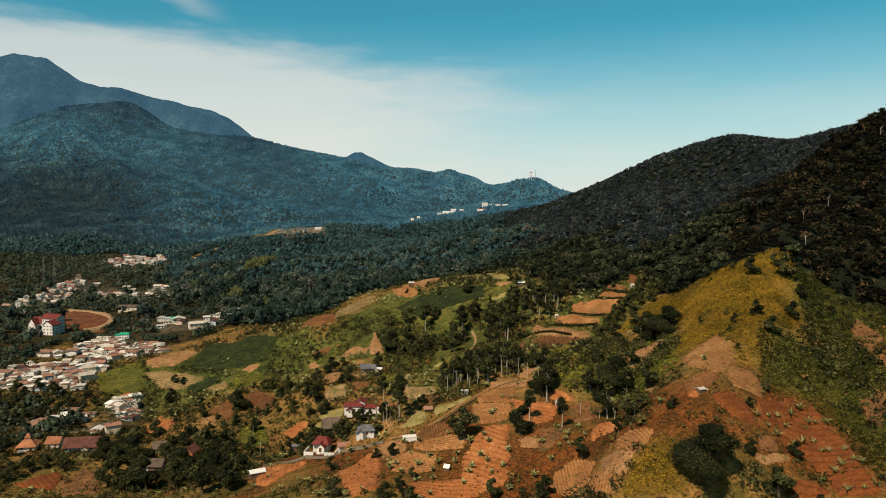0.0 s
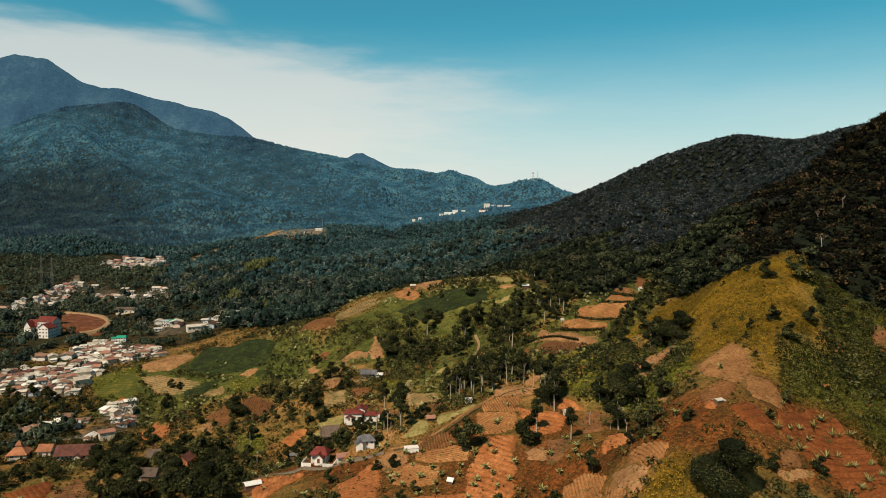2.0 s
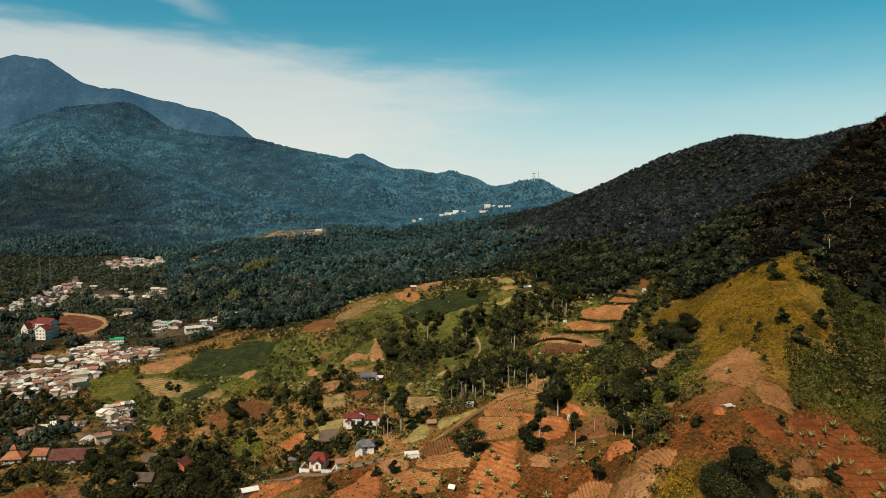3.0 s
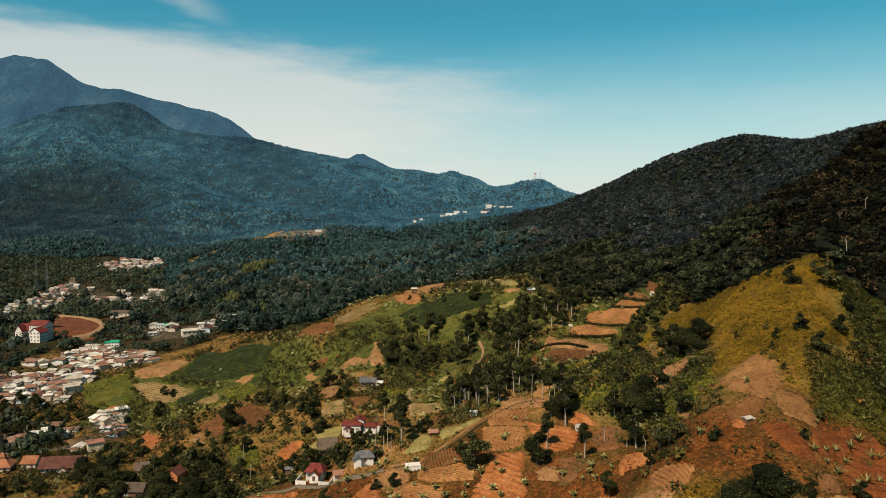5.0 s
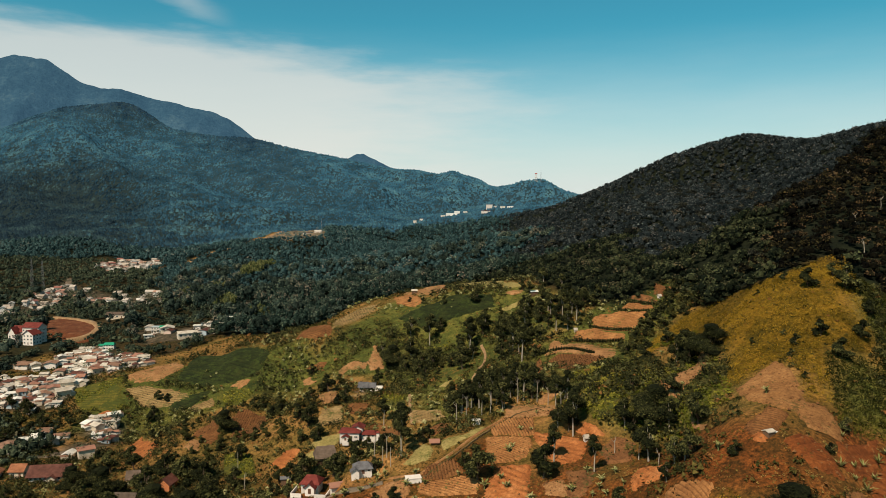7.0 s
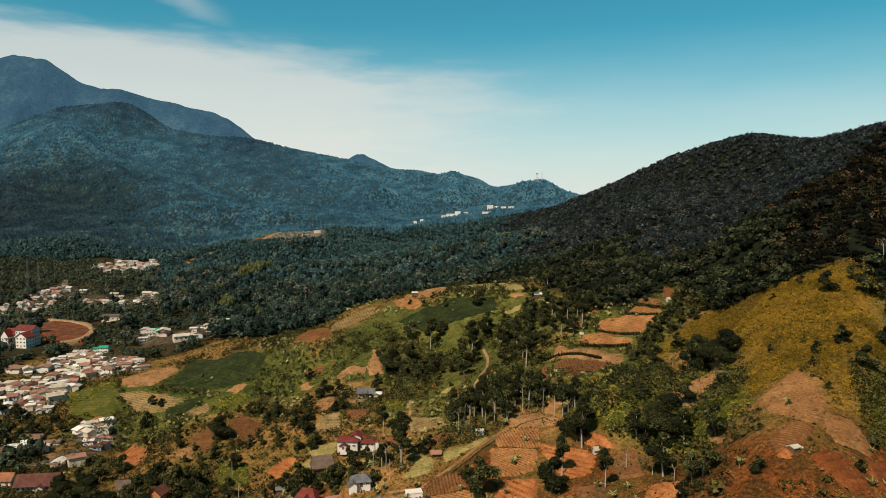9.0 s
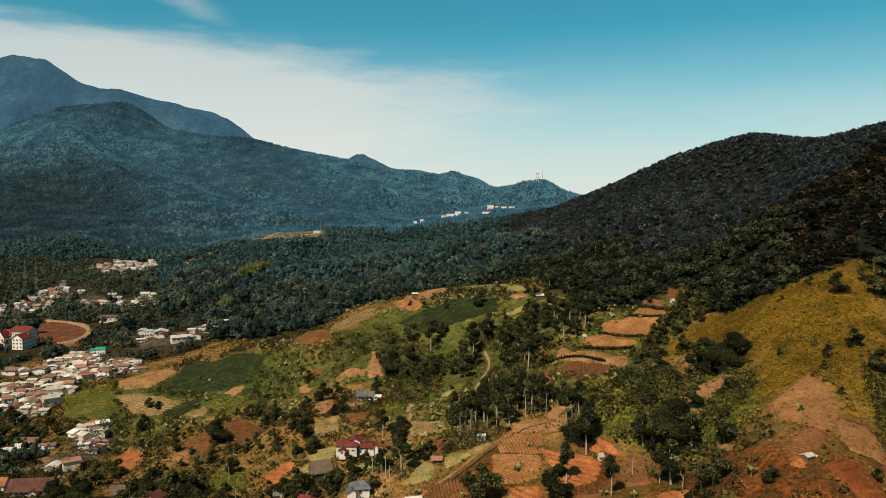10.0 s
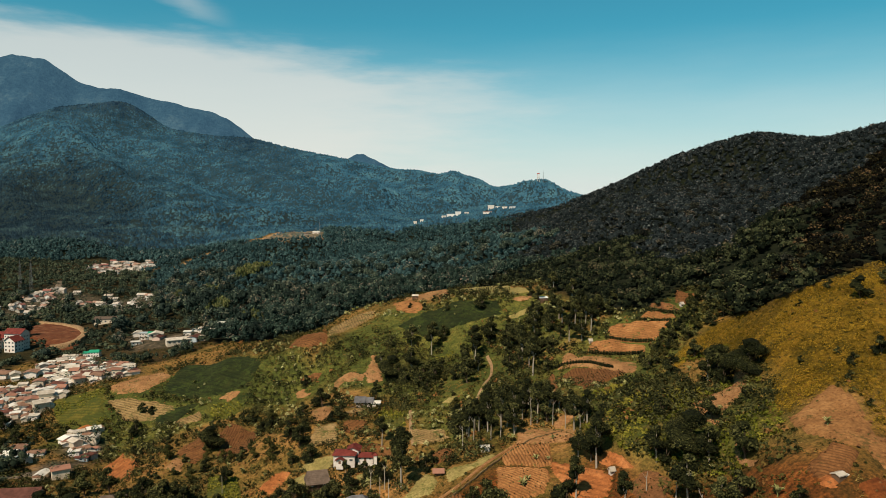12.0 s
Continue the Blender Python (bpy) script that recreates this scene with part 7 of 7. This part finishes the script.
def hedge(label, run, wide, tall, seed, group="garden hedges"):
    """A row of clipped shrubs along a run of places."""
    r = np.random.default_rng(seed)
    pts = np.array(run, float)
    at = np.r_[0, np.cumsum(np.linalg.norm(np.diff(pts, axis=0), axis=1))]
    s = np.arange(0, at[-1], 0.85 * wide)
    x, y = np.interp(s, at, pts[:, 0]), np.interp(s, at, pts[:, 1])
    c = np.stack([x, y, ground_z(x, y) + 0.45 * tall], 1)
    radii = np.stack([np.full(len(s), 0.5 * wide), np.full(len(s), 0.5 * wide), 0.6 * tall * r.uniform(0.8, 1.2, len(s))], 1)
    v, t = shards(c, radii, 46, np.full(len(s), 0.24), r.uniform(0.2, 0.7, len(s)), low=-0.6, seed=seed)
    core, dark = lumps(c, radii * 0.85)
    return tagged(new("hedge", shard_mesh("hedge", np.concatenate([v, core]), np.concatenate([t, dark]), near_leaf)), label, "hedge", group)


hedge("row of clipped dark shrubs in front of the villa", [(-19, 309), (-14, 311), (-9.2, 314.5)], 1.0, 1.5, 41)
hedge("row of clipped dark shrubs beside the villa drive", [(-7.7, 319), (-5, 311), (-2.4, 305)], 1.0, 1.6, 42)


for k, run in enumerate((
        [(102, 354.5), (106, 349), (111, 342)],
        [(97, 350), (101, 346), (107.5, 339.3)],
        [(83, 347), (87, 342.5), (97.8, 332.4)],
        [(73.5, 336.5), (79, 334), (85, 330.6), (92, 327.5)],
        [(57, 328.5), (64, 326.8), (70.5, 324), (77, 315)])):
    hedge("thin dark green hedge between two terraced fields", run, 1.3, 1.7, 860 + k, "terrace hedges")


def pole(x, y, tall, label):
    """A tall bare tree trunk, drawn as a plain post."""
    ob = tagged(new("utility_pole"), label, "pole", "poles")
    ob.location = (x, y, float(ground_z(x, y)))
    new("post", joined("post", [tube([(0, 0, -0.5), (0.05, 0.02, 0.5 * tall), (0.03, 0, tall)], [0.13, 0.11, 0.08])], bark)).parent = ob


pole(-68.9, 325.0, 7.0, "pale bare tree trunk standing in the meadow")
pole(-7.2, 253.1, 6.5, "pale bare tree trunk beside the villa garden")
pole(-4.7, 250.6, 6.0, "pale bare tree trunk beside the lane")

# larger buildings in the valley
h = house("white hotel block with steep red gable roofs", -287, 592, -14, "hotel", lift=0.5, size=0.88)
block(h, -2.0, -8.0, 8.0, 2.0, -6, 9.0, 12.5, WALLS[0], red_roof, False, storeys=3, bays=3, over=0.8)
block(h, -11.0, 2.0, 5.0, 12.0, -6, 13.5, 16.8, WALLS[0], red_roof, True, storeys=5, bays=6, over=0.8)
block(h, -26.0, 6.0, -11.0, 16.0, -6, 9.0, 12.8, WALLS[0], red_roof, True, storeys=3, bays=5, over=0.8)
block(h, -24.0, 0.0, -17.0, 6.0, -6, 8.0, 13.0, WALLS[0], red_roof, False, storeys=2, bays=2, over=0.8)
h = house("building with a bright green sheet roof", -219, 568, 8, "building", size=0.62)
block(h, -6, -5, 6, 5, -4, 5.5, 7.5, WALLS[0], green_roof, True, 1.5, storeys=2, bays=4)
block(h, -11, -4, -6, 4, -4, 4.5, 6.0, WALLS[0], green_roof, True, storeys=1, bays=2)
h = house("white and green two-storey building", -192, 597, -5, "building", size=0.8)
block(h, -7, -4, 1, 4, -4, 5.6, 5.6, WALLS[0], WALLS[3], over=0.3, storeys=2, bays=3)
block(h, 1, -4, 8, 4, -4, 5.0, 6.6, WALLS[3], green_roof, True, storeys=1, bays=2)
h = house("white two-storey building at the wood's edge", -145.5, 612, 0, "building")
block(h, -5.5, -4, 5.5, 4, -4, 6.4, 6.4, WALLS[0], ROOFS[1], over=0.4, storeys=2, bays=4)
block(h, 6.2, -3, 17.0, 3, -4, 3.0, 4.2, WALLS[0], ROOFS[1], True, storeys=1, bays=3)
h = house("long low pale building below the wood", -157, 572, 28, "building")
block(h, -13, -3.5, 13, 3.5, -4, 3.2, 4.4, WALLS[1], ROOFS[0], True, storeys=1, bays=8)
h = house("long dark shed beside the construction pit", -262, 700, 0, "shed")
block(h, -12, -4, 12, 4, -4, 3.6, 5.2, WALLS[1], dark_roof, True, storeys=1, bays=6)

# ---- the village ----
HOUSE_WORDS = ["small plastered village house with a {} roof", "low village house with a {} roof"]
ROOF_WORDS = ["pale cement", "white sheet metal", "faded clay tile", "brown clay tile", "rusty sheet metal"]
templates = []
for k in range(14):
    r = random.Random(900 + k)
    roof = (1, 0, 2, 1, 0, 1, 3, 0, 4, 1, 3, 2, 0, 4)[k]
    w, d = r.uniform(6.0, 11.0), r.uniform(5.4, 8.4)
    two = k % 7 == 1
    ob = tagged(new("house"), HOUSE_WORDS[k % 2].format(ROOF_WORDS[roof]), "house", "village houses")
    tall = 4.8 if two else r.uniform(2.3, 2.8)
    flat = k % 5 == 4
    block(ob, -w / 2, -d / 2, w / 2, d / 2, -4, tall, tall if flat else tall + r.uniform(0.8, 1.6), WALLS[(0, 1, 0, 2, 0, 1, 3)[k % 7]], ROOFS[roof], k % 3 != 0, 0.0, 0.8, storeys=2 if two else 1, bays=2, sides=("-y",), plain=True)
    if k % 2:
        block(ob, w / 2, -d / 2 + 0.6, w / 2 + 2.6, d / 2 - 0.8, -4, 2.3, 2.9, WALLS[1], ROOFS[(roof + 1) % 3], False, bays=1, sides=(), over=0.3)
    templates.append(ob)
placed = [False] * len(templates)


def village(region, spacing, seed, turn=10, share=1.0, grow=1.0):
    outline = VILL[region]
    xs, ys = [p[0] for p in outline], [p[1] for p in outline]
    r = random.Random(seed)
    x, y = scatter((min(xs), min(ys), max(xs), max(ys)), spacing, lambda a, b: inside(a, b, outline) & free_of_houses(a, b) & (fbm(a, b, 30, 3, seed) > -0.20), seed)
    for px, py in zip(x, y):
        if r.random() > share:
            continue
        k = r.randrange(len(templates))
        s = r.choice((0.7, 0.85, 1.0, 1.0, 1.25)) * r.uniform(0.9, 1.1) * grow
        m = pose(px, py, float(ground_z(px, py)) + r.uniform(-0.2, 0.9), 0, 0, turn + r.choice((0, 90, 180, -90)) + r.gauss(0, 14)) @ Matrix.Scale(s, 4)
        if not placed[k]:
            templates[k].matrix_basis = m
            placed[k] = True
        else:
            ob = templates[k]
            ob_scale = ob.scale.copy()
            copy_thing(ob, m @ Matrix.Diagonal((1 / ob_scale[0], 1 / ob_scale[1], 1 / ob_scale[2], 1)))


village("old_village", 5.7, 1001, 14, 0.84, 0.68)
village("mid_village", 5.7, 1009, 20, 0.82, 0.66)
village("yard_village", 8.0, 1010, 10, 0.6, 0.85)
village("block", 4.6, 1002, 24, 0.95, 0.55)
village("lower", 6.0, 1003, 18, 0.9, 0.75)
village("roadside", 7.5, 1004, 30, 0.6, 0.85)
village("east", 12.0, 1005, 5, 0.5, 0.8)


def far_village(region, spacing, seed, share, label):
    """Small houses high up the valley, too many and too small to tell apart."""
    outline = VILL[region]
    xs, ys = [p[0] for p in outline], [p[1] for p in outline]
    r = random.Random(seed)
    x, y = scatter((min(xs), min(ys), max(xs), max(ys)), spacing, lambda a, b: inside(a, b, outline), seed)
    bm = bmesh.new()
    for px, py in zip(x, y):
        if r.random() > share:
            continue
        w, d, tall = r.uniform(4.5, 9.0), r.uniform(4.2, 6.0), r.choice((2.0, 2.2, 2.6, 4.2))
        m = pose(px, py, float(ground_z(px, py)) + r.uniform(0, 0.8), 0, 0, r.uniform(-25, 25) + r.choice((0, 90)))
        for slot, shape in ((0, gable_walls(-w / 2, -d / 2, w / 2, d / 2, -4, tall, tall + 1.4)), (1, gable_roof(-w / 2, -d / 2, w / 2, d / 2, tall, tall + 1.4, 0.6, 0.25))):
            made = {}
            for f in shape.faces:
                for v in f.verts:
                    if v not in made:
                        made[v] = bm.verts.new(m @ v.co)
                bm.faces.new([made[v] for v in f.verts]).material_index = slot
            shape.free()
    me = bpy.data.meshes.new("village_houses")
    bm.to_mesh(me)
    bm.free()
    me.materials.append(mixed_wall)
    me.materials.append(mixed_roof)
    tagged(new("village_houses", me), label, "houses", kind="stuff")


far_village("upper", 9.0, 1006, 0.34, "small pale houses of the upper village between trees")
far_village("west", 10.0, 1007, 0.4, "scattered white and red-roofed houses along the upper road")
far_village("far", 8.6, 1008, 0.85, "dense cluster of pale houses at the head of the valley")
for k, done in enumerate(placed):
    if not done:
        templates[k].matrix_basis = pose(-230, 520 + 9 * k, float(ground_z(-230, 520 + 9 * k)))

# ---- masts, pass houses and the distance ----
def lattice_mast(x, y, tall, label):
    ob = tagged(new("radio_mast"), label, "radio mast", "radio masts")
    ob.location = (x, y, float(ground_z(x, y)))
    foot = tall * 0.045
    corners = [(foot, foot), (-foot, foot), (-foot, -foot), (foot, -foot)]
    for cx, cy in corners:
        me = joined("leg", [tube([(cx, cy, -1), (cx * 0.25, cy * 0.25, tall)], [0.10, 0.07], 5)], steel)
        new("leg", me).parent = ob
    for k in range(9):
        z0, z1 = tall * k / 9, tall * (k + 1) / 9
        s0, s1 = 1 - 0.75 * k / 9, 1 - 0.75 * (k + 1) / 9
        pieces = []
        for i in range(4):
            (ax, ay), (bx, by) = corners[i], corners[(i + 1) % 4]
            pieces.append(tube([(ax * s0, ay * s0, z0), (bx * s1, by * s1, z1)], [0.04, 0.04], 4))
            pieces.append(tube([(ax * s1, ay * s1, z1), (bx * s1, by * s1, z1)], [0.04, 0.04], 4))
        new("brace", joined("brace", pieces, steel)).parent = ob
    new("antenna", joined("antenna", [tube([(0, 0, tall - 1), (0, 0, tall + 4)], [0.12, 0.05], 5)], steel)).parent = ob
    return ob


lattice_mast(-433, 880, 34, "grey lattice radio mast above the upper village")
lattice_mast(-417, 872, 35, "tall grey lattice radio mast with an antenna")
lattice_mast(-128, 1135, 20, "slender lattice mast on the far building site")
lattice_mast(304, 1612, 22, "slender mast on the wooded hilltop")

tw = tagged(new("hilltop_tower"), "white tower with red sign panels on the wooded hilltop", "tower")
tw.location = (293, 1612, float(ground_z(293, 1612)))
for cx, cy in ((4, 3), (-4, 3), (-4, -3), (4, -3)):
    new("leg", joined("leg", [tube([(cx * 0.7, cy * 0.7, -1), (cx * 0.55, cy * 0.55, 25)], [0.35, 0.3], 5)], WALLS[0])).parent = tw
for z, mat in ((12.0, WALLS[0]), (17.0, bright_wall), (22.0, sign_red)):
    bm = bmesh.new()
    box(bm, -3.0, -2.4, z, 3.0, 2.4, z + 2.0)
    part("panel", bm, mat, tw)
tw.scale = (0.8, 0.8, 0.80)

for label, x, y, turn, w, d, tall, roof in ((
        ("white stepped hotel building beside the forest road", 88, 1440, 8, 16, 9, 12, bright_wall),
        ("white flat-roofed building beside the forest road", 104, 1446, 4, 13, 9, 16, bright_wall),
        ("tall pale building on the pass", 166, 1425, -4, 15, 10, 17, ROOFS[1]),
        ("long brownish terrace building on the pass", 160, 1404, 4, 30, 7, 5, ROOFS[3]),
        ("pale building with a brown roof on the pass", 190, 1408, 0, 12, 7, 9, ROOFS[0]),
        ("white house at the end of the pass road", 206, 1416, 0, 14, 9, 13, bright_wall),
        ("white house on the wooded slope", 262, 1430, 0, 11, 8, 9, ROOFS[1]),
        ("white house among the trees of the pass", 76, 1446, 20, 10, 7, 8, ROOFS[1]),
        ("white house with a pale roof near the pass", 97, 1432, -10, 14, 8, 9, bright_wall),
        ("small white house on the pass", 120, 1440, 10, 9, 7, 8, ROOFS[1]),
        ("small white house beside the pass road", 180, 1432, 0, 10, 7, 8, ROOFS[1]),
        ("low white house on the pass", 226, 1428, 12, 11, 7, 7, ROOFS[0]),
        ) + (
        ("small white house near the forest road", 30, 1330, 0, 7, 6, 10, ROOFS[1]),
        ("small pale house near the forest road", 18, 1310, 0, 7, 6, 9, ROOFS[0]),
        ("pale workshop on the far building site", -135, 1150, 0, 14, 9, 7, ROOFS[1]),
        ("brown-roofed shed on the far building site", -155, 1165, 20, 14, 9, 5, ROOFS[3]))):
    h = house(label, x, y, turn, "building", "far buildings", "building", lift=1.0, size=0.78 if y > 1200 else 0.75)
    h.scale.z *= 0.46
    block(h, -w / 2, -d / 2, w / 2, d / 2, -8, tall, tall + 2.2, bright_wall if roof is bright_wall else WALLS[0], roof, True, storeys=1, bays=3, sides=("-y",))

me = field_mesh("pale", REG["far_site"], 61)
tagged(new("cleared_slope", me), "pale cleared terraces on the far slope", "cleared land")
x, y = strewn((-245, 1070, -115, 1292), 9.5, lambda a, b: inside(a, b, REG["far_site"]) & (fbm(a, b, 26, 2, 59) > 0.0), 96)
woods("site_trees", "small dark trees dotted over the cleared slope", x, y, 5.0, 5.0, 30, 0.7, high_leaf, 97)
me = field_mesh("pit", REG["construction"], 62)
tagged(new("construction_pit", me), "bare orange earth of a construction pit", "construction pit")


def far_range(name, label, crest, base, depth, seed, mat):
    """A distant range with a crest, spurs and valleys."""
    pts = np.array(crest, float)
    u = np.linspace(pts[0, 0], pts[-1, 0], 260)
    top = np.interp(u, pts[:, 0], pts[:, 2])
    for _ in range(2):
        top[1:-1] = (top[:-2] + 2 * top[1:-1] + top[2:]) / 4
    back = np.interp(u, pts[:, 0], pts[:, 1])
    v = np.linspace(0, 1, 60)
    U, V = np.meshgrid(u, v)
    spur = np.abs(fbm(U + 240 * V, V * 520, 330, 4, seed))
    X = U
    Y = back[None, :] - depth * (1 - V)
    Z = base + (top[None, :] - base) * (V ** 1.25) + 150 * (0.16 - spur) * np.sin(np.pi * np.clip(V, 0, 1)) ** 0.8
    Z += 6 * fbm(U, V * 600, 40, 3, seed + 4)
    me = mesh_from(name, np.stack([X, Y, Z], -1).reshape(-1, 3), grid_faces(len(u), len(v)), True)
    me.materials.append(mat)
    return tagged(new(name, me), label, "mountain", kind="structure")


# bluish base colour plus an even blue emission stand in for distance haze
haze_mat, hz_nt, hz_p = material("hazed_distant_mountain")
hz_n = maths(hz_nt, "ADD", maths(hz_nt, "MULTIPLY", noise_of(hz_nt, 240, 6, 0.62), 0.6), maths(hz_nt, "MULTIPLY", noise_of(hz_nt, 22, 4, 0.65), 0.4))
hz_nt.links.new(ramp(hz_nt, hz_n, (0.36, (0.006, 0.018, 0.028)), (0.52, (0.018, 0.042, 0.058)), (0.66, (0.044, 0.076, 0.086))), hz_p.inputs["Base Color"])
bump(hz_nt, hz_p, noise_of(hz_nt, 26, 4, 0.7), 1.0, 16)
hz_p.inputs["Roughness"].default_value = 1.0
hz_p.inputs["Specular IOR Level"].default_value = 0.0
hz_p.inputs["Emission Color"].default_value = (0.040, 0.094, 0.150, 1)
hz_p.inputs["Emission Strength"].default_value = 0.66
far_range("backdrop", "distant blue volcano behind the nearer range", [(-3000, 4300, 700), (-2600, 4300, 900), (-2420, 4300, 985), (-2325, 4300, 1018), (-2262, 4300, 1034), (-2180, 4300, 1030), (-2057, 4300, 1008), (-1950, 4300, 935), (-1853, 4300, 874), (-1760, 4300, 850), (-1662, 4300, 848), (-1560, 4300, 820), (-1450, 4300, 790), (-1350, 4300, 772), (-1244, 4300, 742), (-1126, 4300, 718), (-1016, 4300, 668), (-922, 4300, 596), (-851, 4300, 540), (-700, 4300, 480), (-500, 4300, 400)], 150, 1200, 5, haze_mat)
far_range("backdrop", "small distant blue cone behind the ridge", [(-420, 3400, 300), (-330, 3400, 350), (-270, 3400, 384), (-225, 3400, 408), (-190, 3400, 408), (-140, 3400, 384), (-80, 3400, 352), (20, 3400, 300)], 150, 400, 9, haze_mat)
